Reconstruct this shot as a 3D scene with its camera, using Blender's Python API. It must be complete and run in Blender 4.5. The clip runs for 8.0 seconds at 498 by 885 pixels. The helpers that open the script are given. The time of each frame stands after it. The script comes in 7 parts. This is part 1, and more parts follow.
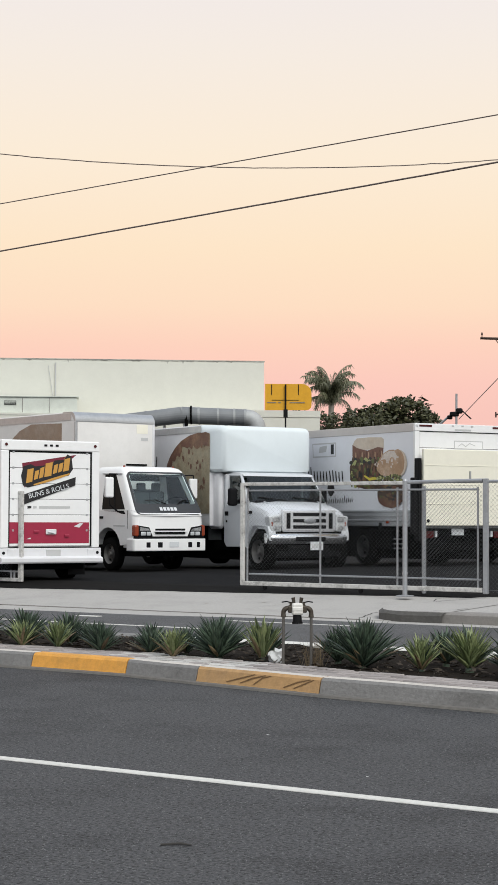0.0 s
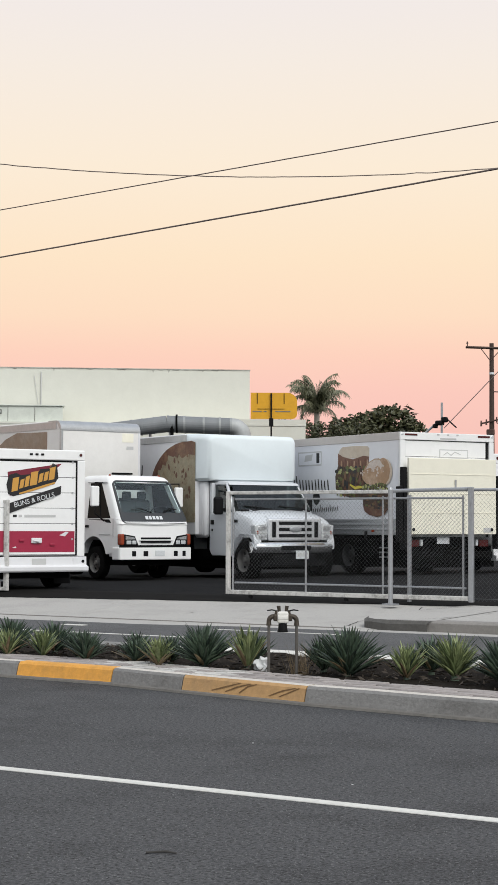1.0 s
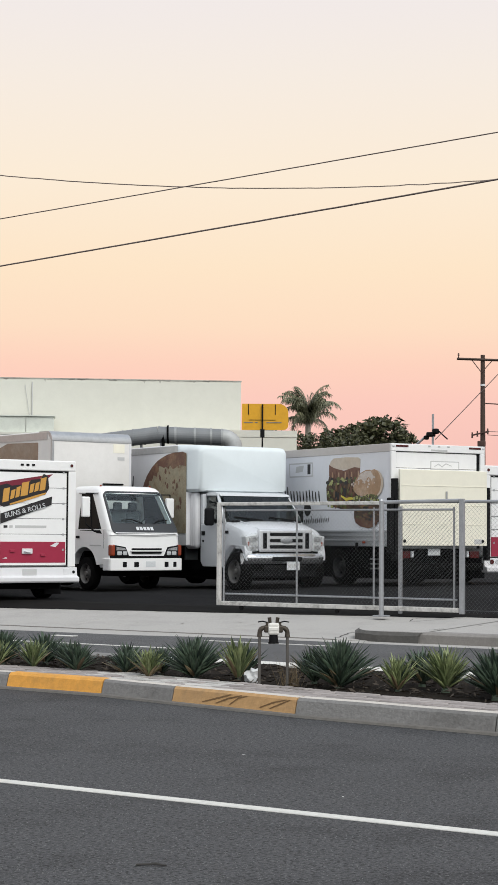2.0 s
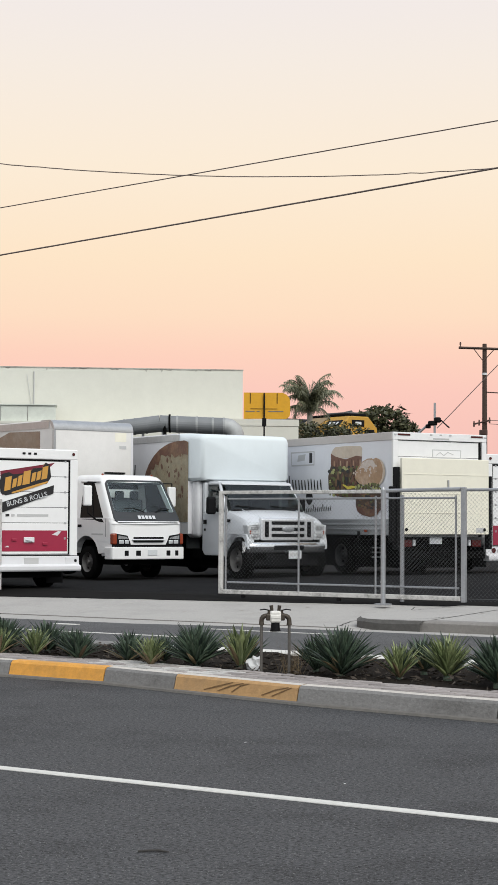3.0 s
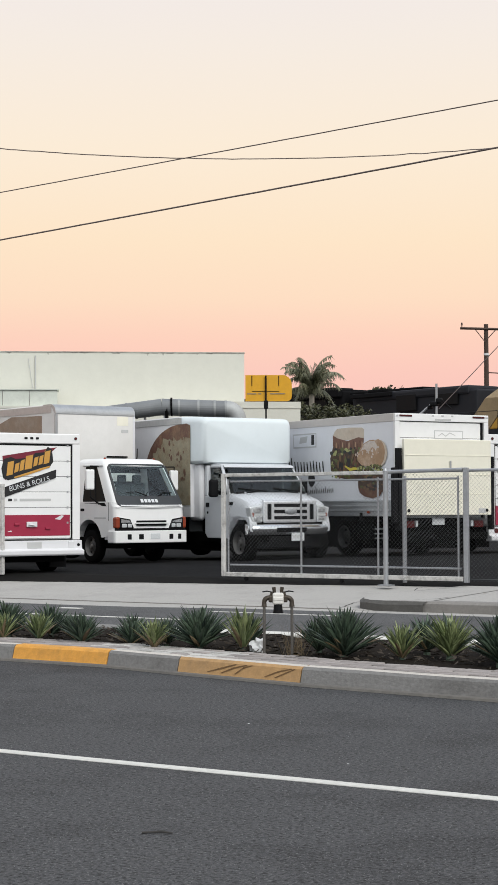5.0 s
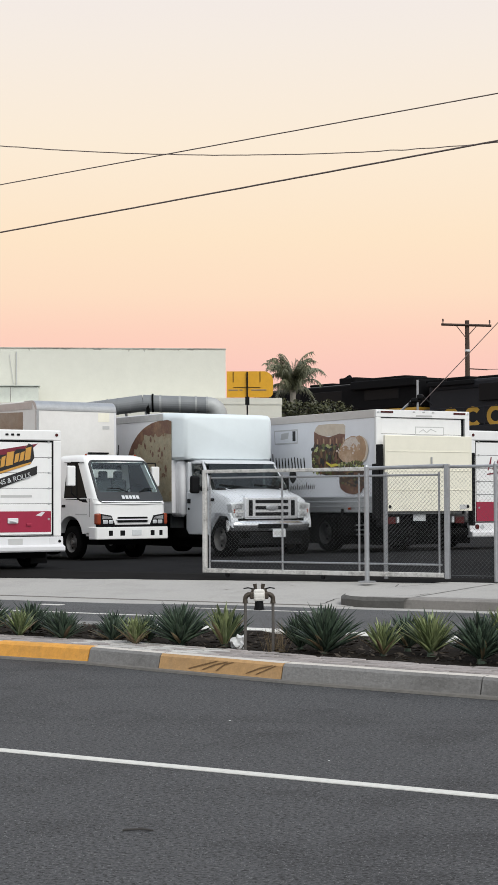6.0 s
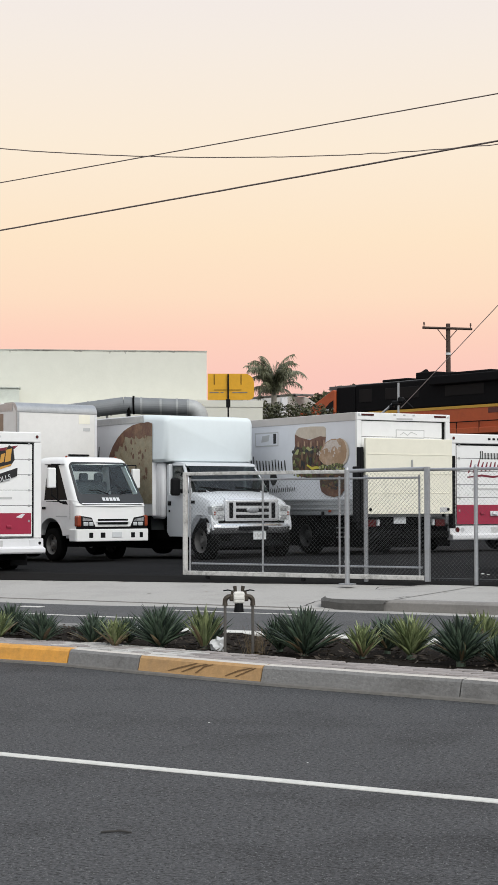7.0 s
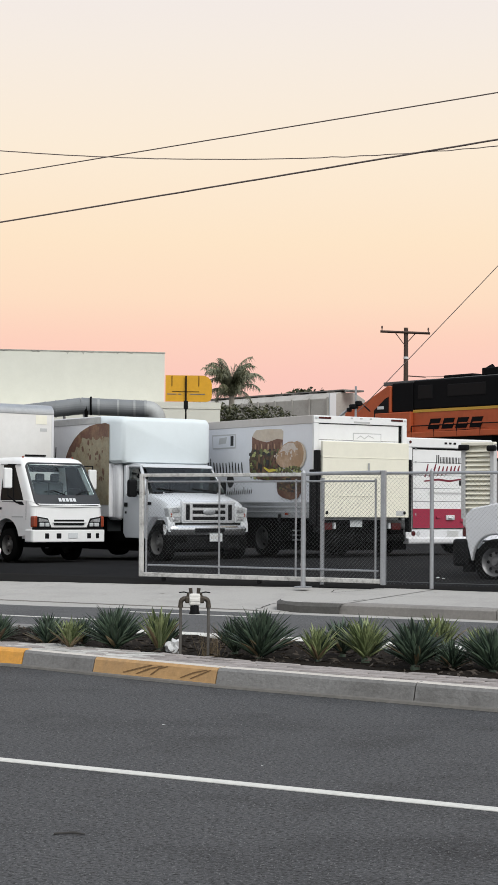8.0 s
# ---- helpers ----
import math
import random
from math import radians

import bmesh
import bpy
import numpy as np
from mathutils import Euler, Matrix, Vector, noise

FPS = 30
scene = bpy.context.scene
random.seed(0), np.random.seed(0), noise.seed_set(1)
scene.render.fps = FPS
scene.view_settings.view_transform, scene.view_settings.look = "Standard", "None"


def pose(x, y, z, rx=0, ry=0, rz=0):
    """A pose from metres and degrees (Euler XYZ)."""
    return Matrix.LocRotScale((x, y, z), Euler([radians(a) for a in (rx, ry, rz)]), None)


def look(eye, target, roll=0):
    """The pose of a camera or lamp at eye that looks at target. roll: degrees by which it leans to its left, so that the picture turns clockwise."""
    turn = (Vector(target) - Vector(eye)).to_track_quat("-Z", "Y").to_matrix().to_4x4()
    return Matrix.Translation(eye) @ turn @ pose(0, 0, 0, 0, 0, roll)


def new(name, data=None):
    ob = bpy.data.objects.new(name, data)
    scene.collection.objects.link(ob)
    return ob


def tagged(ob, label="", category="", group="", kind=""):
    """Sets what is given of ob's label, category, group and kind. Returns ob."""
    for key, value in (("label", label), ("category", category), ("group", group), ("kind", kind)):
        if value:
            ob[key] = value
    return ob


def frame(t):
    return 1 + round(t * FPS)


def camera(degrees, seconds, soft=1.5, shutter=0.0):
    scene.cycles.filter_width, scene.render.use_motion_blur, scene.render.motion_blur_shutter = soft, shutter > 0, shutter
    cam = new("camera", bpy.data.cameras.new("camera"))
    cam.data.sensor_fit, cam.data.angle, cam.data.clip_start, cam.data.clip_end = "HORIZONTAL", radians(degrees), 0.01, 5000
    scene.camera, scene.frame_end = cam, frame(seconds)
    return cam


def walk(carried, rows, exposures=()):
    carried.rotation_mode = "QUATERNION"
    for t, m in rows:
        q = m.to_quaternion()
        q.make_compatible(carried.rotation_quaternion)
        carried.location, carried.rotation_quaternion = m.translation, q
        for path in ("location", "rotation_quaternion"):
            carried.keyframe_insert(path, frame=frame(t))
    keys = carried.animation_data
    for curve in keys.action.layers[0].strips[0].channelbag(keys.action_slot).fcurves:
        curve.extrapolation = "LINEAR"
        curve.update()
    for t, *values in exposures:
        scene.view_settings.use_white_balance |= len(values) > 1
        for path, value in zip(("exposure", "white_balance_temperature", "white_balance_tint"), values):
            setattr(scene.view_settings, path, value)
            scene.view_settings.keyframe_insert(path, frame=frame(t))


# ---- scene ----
cam = camera(16.0, 8.0, soft=1.5)
# seconds, place, yaw, pitch and roll of a hand-held camera on the near side of the road
ROWS = [
    (0.0, -0.021, 0.008, 1.514, 34.379, 2.394, -0.222),
    (0.5, -0.019, 0.008, 1.513, 34.064, 2.489, -0.192),
    (1.0, -0.012, 0.000, 1.509, 33.919, 2.685, -0.196),
    (1.5, -0.016, 0.003, 1.514, 33.641, 3.108, -0.314),
    (3.0, -0.018, 0.007, 1.502, 33.683, 2.688, -0.311),
    (3.5, -0.006, 0.002, 1.499, 33.879, 2.546, -0.144),
    (4.0, 0.000, 0.000, 1.500, 34.000, 2.427, 0.000),
    (4.5, -0.003, 0.007, 1.495, 33.960, 2.231, 0.136),
    (6.0, 0.003, 0.004, 1.504, 33.185, 1.998, 0.260),
    (6.5, 0.005, 0.007, 1.501, 32.814, 2.050, 0.197),
    (7.0, 0.009, 0.009, 1.501, 32.568, 2.078, 0.122),
    (7.5, 0.012, 0.002, 1.504, 32.226, 2.114, -0.141),
    (8.0, 0.013, 0.004, 1.503, 31.167, 2.148, -0.379),
]
walk(cam, [(t, pose(x, y, z, 90 + pitch, roll, yaw)) for t, x, y, z, yaw, pitch, roll in ROWS])

# ---- light: the clear sky just after sunset, the bright west behind the camera ----
world = bpy.data.worlds.new("dusk_sky")
scene.world = world
world.use_nodes = True
wn, wl = world.node_tree.nodes, world.node_tree.links
wn.clear()
w_geo = wn.new("ShaderNodeTexCoord")
w_sep = wn.new("ShaderNodeSeparateXYZ")
w_ramp = wn.new("ShaderNodeValToRGB")
w_bg = wn.new("ShaderNodeBackground")
w_out = wn.new("ShaderNodeOutputWorld")
wl.new(w_geo.outputs["Generated"], w_sep.inputs[0])
wl.new(w_sep.outputs["Z"], w_ramp.inputs[0])
# the western half, behind the camera, is paler and brighter than the pink east
w_dot = wn.new("ShaderNodeVectorMath")
w_dot.operation = "DOT_PRODUCT"
w_dot.inputs[1].default_value = (0.56, -0.83, 0.0)
w_range = wn.new("ShaderNodeMapRange")
w_range.interpolation_type = "SMOOTHSTEP"
w_range.inputs[1].default_value, w_range.inputs[2].default_value = -0.35, 0.6
w_mix = wn.new("ShaderNodeMix")
w_mix.data_type = "RGBA"
w_mix.inputs[7].default_value = (0.8, 0.84, 0.86, 1)
wl.new(w_geo.outputs["Generated"], w_dot.inputs[0])
wl.new(w_dot.outputs["Value"], w_range.inputs[0])
wl.new(w_range.outputs[0], w_mix.inputs[0])
wl.new(w_ramp.outputs[0], w_mix.inputs[6])
wl.new(w_mix.outputs[2], w_bg.inputs[0])
wl.new(w_bg.outputs[0], w_out.inputs[0])
w_bg.inputs["Strength"].default_value = 1.0


def lin(r, g, b):
    """A linear colour from 0..255 display values."""
    return tuple(((c / 255 + 0.055) / 1.055) ** 2.4 if c > 10 else c / 3294 for c in (r, g, b)) + (1.0,)


SKY = [(0.0, (240, 186, 180)), (0.075, (252, 203, 190)), (0.096, (254, 211, 191)), (0.118, (254, 223, 196)),
       (0.15, (254, 230, 201)), (0.2, (252, 236, 215)), (0.255, (246, 236, 226)), (0.3, (241, 234, 233)),
       (0.5, (222, 226, 236)), (1.0, (190, 206, 230))]
ramp = w_ramp.color_ramp
while len(ramp.elements) < len(SKY):
    ramp.elements.new(0.5)
for e, (p, c) in zip(ramp.elements, SKY):
    e.position, e.color = p, lin(*c)

sun_data = bpy.data.lights.new("sunset_glow", "SUN")
sun_data.energy, sun_data.angle, sun_data.color = 2.3, radians(35), (1.0, 0.99, 0.95)
sun = new("sunset_glow", sun_data)
sun.matrix_world = look((27, -13, 31), (0, 0, 0))


# ---- materials ----
def mat(name, colour, rough=0.6, metal=0.0, grain=0.0, grain_scale=20.0, stain=0.0, stain_scale=1.5, stain_colour=None,
        bump=0.0, bump_scale=60.0, spec=0.5, vary=0.0, coat=0.0, fleck=0.0):
    """A surface: base colour, fine grain, broader stains and a fine relief, all at real size."""
    m = bpy.data.materials.new(name)
    m.use_nodes = True
    n, l = m.node_tree.nodes, m.node_tree.links
    b = n["Principled BSDF"]
    b.inputs["Roughness"].default_value, b.inputs["Metallic"].default_value = rough, metal
    b.inputs["Specular IOR Level"].default_value = spec
    b.inputs["Coat Weight"].default_value = coat
    co = n.new("ShaderNodeTexCoord")
    rgb = n.new("ShaderNodeRGB")
    rgb.outputs[0].default_value = (*colour[:3], 1)
    out = rgb.outputs[0]

    def noise_fac(scale, detail, lo, hi):
        t = n.new("ShaderNodeTexNoise")
        t.inputs["Scale"].default_value, t.inputs["Detail"].default_value = scale, detail
        t.inputs["Roughness"].default_value = 0.75
        l.new(co.outputs["Object"], t.inputs["Vector"])
        r = n.new("ShaderNodeMapRange")
        r.inputs[1].default_value, r.inputs[2].default_value = lo, hi
        l.new(t.outputs["Fac"], r.inputs[0])
        return r.outputs[0]

    def mixed(kind, fac, a, bcol, amount):
        x = n.new("ShaderNodeMix")
        x.data_type, x.blend_type = "RGBA", kind
        k = n.new("ShaderNodeMath")
        k.operation = "MULTIPLY"
        l.new(fac, k.inputs[0])
        k.inputs[1].default_value = amount
        l.new(k.outputs[0], x.inputs[0])
        l.new(a, x.inputs[6])
        x.inputs[7].default_value = (*bcol[:3], 1)
        return x.outputs[2]

    if stain:
        out = mixed("MIX", noise_fac(stain_scale, 6, 0.48, 0.72), out, stain_colour or [c * 0.5 for c in colour[:3]], stain)
    if grain:
        out = mixed("MULTIPLY", noise_fac(grain_scale, 8, 0.35, 0.65), out, (0.35, 0.35, 0.35), grain)
    if fleck:
        out = mixed("MIX", noise_fac(66, 3, 0.54, 0.67), out, (0.29, 0.29, 0.295), fleck)
        out = mixed("MULTIPLY", noise_fac(40, 3, 0.51, 0.66), out, (0.24, 0.24, 0.24), 0.88)
    if vary:
        info = n.new("ShaderNodeObjectInfo")
        out = mixed("MULTIPLY", info.outputs["Random"], out, (0.4, 0.4, 0.4), vary)
    l.new(out, b.inputs["Base Color"])
    if bump:
        t = n.new("ShaderNodeTexNoise")
        t.inputs["Scale"].default_value, t.inputs["Detail"].default_value = bump_scale, 6
        l.new(co.outputs["Object"], t.inputs["Vector"])
        bp = n.new("ShaderNodeBump")
        bp.inputs["Strength"].default_value, bp.inputs["Distance"].default_value = bump, 0.02
        l.new(t.outputs["Fac"], bp.inputs["Height"])
        l.new(bp.outputs[0], b.inputs["Normal"])
    return m


ASPHALT = mat("asphalt", (0.09, 0.091, 0.095), 0.85, spec=0.15, fleck=0.4, grain=0.9, grain_scale=40, stain=1.0, stain_scale=0.5, stain_colour=(0.036, 0.036, 0.038), bump=0.2, bump_scale=60)
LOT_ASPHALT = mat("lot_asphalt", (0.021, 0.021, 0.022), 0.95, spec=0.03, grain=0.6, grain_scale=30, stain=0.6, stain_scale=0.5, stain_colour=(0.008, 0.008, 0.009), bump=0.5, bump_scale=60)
CONCRETE = mat("concrete", (0.42, 0.405, 0.385), 0.9, spec=0.15, grain=0.25, grain_scale=30, stain=0.4, stain_scale=0.8, stain_colour=(0.24, 0.23, 0.22), bump=0.3, bump_scale=80)
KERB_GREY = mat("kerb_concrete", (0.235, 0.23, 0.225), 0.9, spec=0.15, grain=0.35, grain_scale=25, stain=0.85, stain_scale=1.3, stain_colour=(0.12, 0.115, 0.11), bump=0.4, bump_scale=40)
# paler copy of the kerb concrete: light from above put into the colour
KERB_TOP = mat("sky_lit_kerb_top", (0.6, 0.56, 0.51), 0.85, grain=0.3, grain_scale=25, stain=0.4, stain_scale=3.0, bump=0.3)
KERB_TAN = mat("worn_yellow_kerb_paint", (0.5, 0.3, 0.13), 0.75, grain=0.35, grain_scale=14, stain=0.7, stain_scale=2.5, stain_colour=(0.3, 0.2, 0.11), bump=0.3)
KERB_YELLOW = mat("yellow_kerb_paint", (0.74, 0.35, 0.06), 0.7, grain=0.3, grain_scale=18, stain=0.5, stain_scale=3.0, stain_colour=(0.35, 0.2, 0.06), bump=0.3)
LINE_WHITE = mat("white_road_paint", (0.68, 0.67, 0.63), 0.7, grain=0.35, grain_scale=30, stain=0.3, stain_scale=4, bump=0.2)
SOIL = mat("soil", (0.022, 0.018, 0.015), 0.95, spec=0.05, grain=0.6, grain_scale=25, stain=0.5, stain_scale=3, bump=0.8, bump_scale=25)
GROUND = mat("dry_ground", (0.1, 0.09, 0.075), 0.95, grain=0.5, grain_scale=6, stain=0.5, stain_scale=0.2, bump=0.5)
WHITE = mat("white_truck_paint", (0.84, 0.84, 0.84), 0.35, grain=0.06, grain_scale=6, stain=0.12, stain_scale=1.3, stain_colour=(0.55, 0.53, 0.5), coat=0.3)
CREAM = mat("cream_painted_metal", (0.84, 0.81, 0.69), 0.5, grain=0.08, grain_scale=5, stain=0.12, stain_scale=1.0, stain_colour=(0.76, 0.72, 0.6))
BLACK = mat("black_plastic", (0.006, 0.006, 0.007), 0.6, spec=0.15, grain=0.3, grain_scale=10)
STEEL = mat("galvanised_steel", (0.42, 0.43, 0.45), 0.45, 0.6, grain=0.3, grain_scale=25, stain=0.3, stain_scale=4)
WALL = mat("white_render", (0.66, 0.655, 0.59), 0.9, grain=0.08, grain_scale=2, stain=0.2, stain_scale=0.25, stain_colour=(0.62, 0.61, 0.55), bump=0.15, bump_scale=15)
YELLOW = mat("yellow_sign_paint", (0.72, 0.36, 0.01), 0.5, grain=0.15, grain_scale=6, stain=0.2, stain_scale=2)
RED = mat("crimson_vinyl", (0.33, 0.02, 0.055), 0.4, grain=0.1, grain_scale=10, stain=0.15, stain_scale=3)
ORANGE = mat("orange_loco_paint", (0.48, 0.09, 0.024), 0.6, grain=0.25, grain_scale=3, stain=0.35, stain_scale=0.8, stain_colour=(0.22, 0.05, 0.02))
LOCO_BLACK = mat("black_loco_paint", (0.006, 0.006, 0.007), 0.8, spec=0.1, grain=0.3, grain_scale=3)
LOCO_BLUE = mat("dark_blue_grey_loco_paint", (0.016, 0.017, 0.022), 0.7, spec=0.25, grain=0.2, grain_scale=3, stain=0.3, stain_scale=0.6, stain_colour=(0.03, 0.03, 0.032))
WOOD_POLE = mat("weathered_pole_wood", (0.07, 0.045, 0.035), 0.9, grain=0.4, grain_scale=8)


# ---- mesh helpers ----
def part(name, bm, material, parent=None, label="", smooth=False):
    me = bpy.data.meshes.new(name)
    bm.normal_update()
    for e in bm.edges:
        if smooth and len(e.link_faces) == 2 and e.calc_face_angle(0.0) > 0.65:
            e.smooth = False
    bm.to_mesh(me)
    bm.free()
    if smooth:
        for p in me.polygons:
            p.use_smooth = True
    for m in material if isinstance(material, (list, tuple)) else (material,):
        me.materials.append(m)
    ob = new(name, me)
    if parent is not None:
        ob.parent = parent
    if label:
        ob["label"] = label
    return ob


def thing(name, label, category, m=None, group="", kind=""):
    ob = new(name)
    ob.empty_display_size = 0.2
    if m is not None:
        ob.matrix_world = m
    return tagged(ob, label, category, group, kind)


def box(bm, x0, x1, y0, y1, z0, z1, mi=0, bevel=0.0, seg=2):
    """A box from corner to corner, its edges rounded by bevel."""
    r = bmesh.ops.create_cube(bm, size=1.0)
    vs = r["verts"]
    for v in vs:
        v.co = Vector(((x0 + x1) / 2 + v.co.x * (x1 - x0), (y0 + y1) / 2 + v.co.y * (y1 - y0), (z0 + z1) / 2 + v.co.z * (z1 - z0)))
    fs = {f for v in vs for f in v.link_faces}
    for f in fs:
        f.material_index = mi
    if bevel:
        es = list({e for v in vs for e in v.link_edges})
        out = bmesh.ops.bevel(bm, geom=es, offset=bevel, segments=seg, profile=0.5, affect="EDGES")
        for f in out["faces"]:
            f.material_index = mi
    return bm


def one_box(*a, **k):
    return box(bmesh.new(), *a, **k)


def tube(bm, a, b, r, r2=None, n=10, mi=0):
    """A round bar from a to b."""
    a, b = Vector(a), Vector(b)
    d = b - a
    m = Matrix.Translation((a + b) / 2) @ d.to_track_quat("Z", "Y").to_matrix().to_4x4()
    out = bmesh.ops.create_cone(bm, cap_ends=True, segments=n, radius1=r, radius2=r if r2 is None else r2, depth=d.length, matrix=m)
    for f in {f for v in out["verts"] for f in v.link_faces}:
        f.material_index = mi
    return bm


def prism(bm, outline, axis, lo, hi, mi=0, bevel=0.0, seg=2):
    """An outline in two coordinates drawn out along axis (0 x, 1 y, 2 z) from lo to hi."""
    def at(p, d):
        q = list(p)
        q.insert(axis, d)
        return q
    a = [bm.verts.new(at(p, lo)) for p in outline]
    b = [bm.verts.new(at(p, hi)) for p in outline]
    fs = [bm.faces.new(a), bm.faces.new(list(reversed(b)))]
    k = len(outline)
    for i in range(k):
        fs.append(bm.faces.new((a[i], b[i], b[(i + 1) % k], a[(i + 1) % k])))
    bmesh.ops.recalc_face_normals(bm, faces=fs)
    for f in fs:
        f.material_index = mi
    if bevel:
        es = list({e for f in fs for e in f.edges})
        out = bmesh.ops.bevel(bm, geom=es, offset=bevel, segments=seg, profile=0.5, affect="EDGES")
        for f in out["faces"]:
            f.material_index = mi
    return bm


def one_tube(*a, **k):
    return tube(bmesh.new(), *a, **k)


def one_prism(*a, **k):
    return prism(bmesh.new(), *a, **k)


# ---- ground, road, median, pavement, lot ----
LOT = 0.27
tagged(part("ground", one_box(-900, 900, -400, 2600, -0.6, -0.06), GROUND), "dry bare ground reaching to the horizon", "ground", kind="structure")
tagged(part("road", one_box(-160, 140, -12, 22.3, -0.5, 0.0), ASPHALT), "grey worn asphalt road with a white lane line", "road", kind="structure")
# base colour lightened to stand for sky sheen at a grazing view
FAR_ASPHALT = mat("sheen_paled_asphalt", (0.125, 0.125, 0.128), 0.85, spec=0.15, fleck=0.4, grain=0.7, grain_scale=40, stain=0.7, stain_scale=0.4, stain_colour=(0.07, 0.07, 0.072), bump=0.2, bump_scale=60)
tagged(part("far_carriageway", one_box(-160, 140, 16.245, 22.298, -0.3, 0.004), FAR_ASPHALT), "worn asphalt carriageway beyond the median, paled for sky sheen", "road", kind="structure")


def lot_z(x, y):
    """The yard rises gently away from the gate."""
    return LOT + 0.003 * min(max(x + 26, 0), 16) * min(max(y - 25.6, 0), 8)


def grid_slab(name, xs, ys, height, bottom, material, label, category):
    bm = bmesh.new()
    rows = [[bm.verts.new((x, y, height(x, y))) for x in xs] for y in ys]
    for j in range(len(ys) - 1):
        for i in range(len(xs) - 1):
            bm.faces.new((rows[j][i], rows[j][i + 1], rows[j + 1][i + 1], rows[j + 1][i]))
    low = [bm.verts.new((x, ys[0], bottom)) for x in xs]
    for i in range(len(xs) - 1):
        bm.faces.new((low[i], low[i + 1], rows[0][i + 1], rows[0][i]))
    return tagged(part(name, bm, material, smooth=False), label, category, kind="structure")


xs = [-120, -60, -40] + [-30 + 1.0 * i for i in range(28)] + [0, 20, 60]
ys = [25.6 + 1.0 * i for i in range(14)] + [44, 66, 90]
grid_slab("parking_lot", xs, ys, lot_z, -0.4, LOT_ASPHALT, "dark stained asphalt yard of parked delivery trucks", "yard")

# pavement slabs: a sloping driveway apron, then a raised pavement with a kerb
KERB_MID = mat("grimy_kerb_concrete", (0.25, 0.235, 0.22), 0.85, grain=0.3, grain_scale=20, stain=0.5, stain_scale=2.0, stain_colour=(0.15, 0.14, 0.13), bump=0.3)
pave = thing("pavement", "pale concrete pavement with a sloping driveway apron", "pavement", kind="structure")
x = -61.4
while x < 20:
    w = 3.05
    lip = 0.03 if x < -12.7 else 0.17
    part("slab", one_prism([(22.62, -0.4), (22.62, lip), (25.6, 0.262), (25.6, -0.4)], 0, x + 0.006, x + w - 0.006, bevel=0.006, seg=1), CONCRETE, pave)
    lip2 = lip
    bm = one_prism([(22.3, -0.4), (22.3, lip2 * 0.82), (22.34, lip2), (22.612, lip2 + 0.002), (22.612, -0.4)], 0, x + 0.004, x + w - 0.004, bevel=0.004, seg=1)
    part("kerb_stone", bm, CONCRETE if lip2 < 0.1 else KERB_MID, pave)
    x += w
GUTTER = mat("dark_yard_dirt", (0.013, 0.0125, 0.012), 0.95, spec=0.05, grain=0.4, stain=0.4)
bm = bmesh.new()
prev = None
for gx0 in [-60, -40, -30, -24, -20, -18, -16.5, -15.5, -14.8, -14, -12, -8, 0, 20]:
    front = float(np.interp(gx0, [-60, -19.2, -16.6, -14.8, 20], [21.4, 21.5, 21.55, 22.0, 22.08]))
    cur = [bm.verts.new((gx0, front, 0.004)), bm.verts.new((gx0, 22.0 if front < 21.9 else front + 0.1, 0.014)), bm.verts.new((gx0, 22.298, 0.016))]
    if prev:
        for q in range(2):
            bm.faces.new((prev[q], cur[q], cur[q + 1], prev[q + 1]))
    prev = cur
tagged(part("gutter", bm, CONCRETE), "pale concrete gutter strip along the far kerb", "gutter", kind="structure")
part("gutter_seam", one_box(-60, -13.3, 22.286, 22.3, 0.0, 0.03), KERB_MID, pave)


def slab_z(x, y):
    lip = 0.03 if x < -12.61 else 0.17
    return lip + (0.262 - lip) * (y - 22.62) / 2.98


# crumbling dirt edge where the yard's asphalt meets the pavement
bm = bmesh.new()
prev = None
for i in range(300):
    gx0 = -34 + 0.12 * i
    e = float(np.interp(gx0, [-34, -21.9, -17.3, -14.2, -12.0, 2.0], [24.2, 24.55, 24.95, 25.2, 25.3, 25.36])) + 0.07 * noise.noise(Vector((gx0 * 1.3, 0, 0))) + 0.035 * noise.noise(Vector((gx0 * 6, 3, 0)))
    cur = [bm.verts.new((gx0, e, slab_z(gx0, e) + 0.004)), bm.verts.new((gx0, e + 0.05, slab_z(gx0, e) + 0.016)), bm.verts.new((gx0, 25.6, LOT + 0.01)), bm.verts.new((gx0, 25.95, lot_z(gx0, 25.95) + 0.008))]
    if prev:
        for q in range(3):
            bm.faces.new((prev[q], cur[q], cur[q + 1], prev[q + 1]))
    prev = cur
tagged(part("yard_threshold", bm, GUTTER), "dark crumbling dirt strip along the yard's edge", "threshold", kind="structure")

# the raised pavement ends in a curved kerb return, chipped and cracked, beside the driveway
ret = [(-11.95, 22.28), (-12.6, 22.27), (-12.9, 22.33), (-13.1, 22.5), (-13.25, 22.76), (-13.32, 23.1), (-13.3, 23.5), (-13.1, 24.3), (-12.85, 25.25), (-11.95, 25.25)]
bm = bmesh.new()
lowv = [bm.verts.new((px, py, -0.2)) for px, py in ret]
midv = [bm.verts.new((px + 0.012 * noise.noise(Vector((px * 9, py * 9, 0))), py - 0.01, 0.13 + (py - 22.62) * 0.031 + 0.02 * noise.noise(Vector((px * 5, py * 5, 1))))) for px, py in ret]
topv = [bm.verts.new((px + 0.05, py + 0.03, 0.178 + (py - 22.62) * 0.031)) for px, py in ret]
for i in range(len(ret) - 1):
    for a, b in ((lowv, midv), (midv, topv)):
        bm.faces.new((a[i], a[i + 1], b[i + 1], b[i]))
f = bm.faces.new(topv)
f.material_index = 1
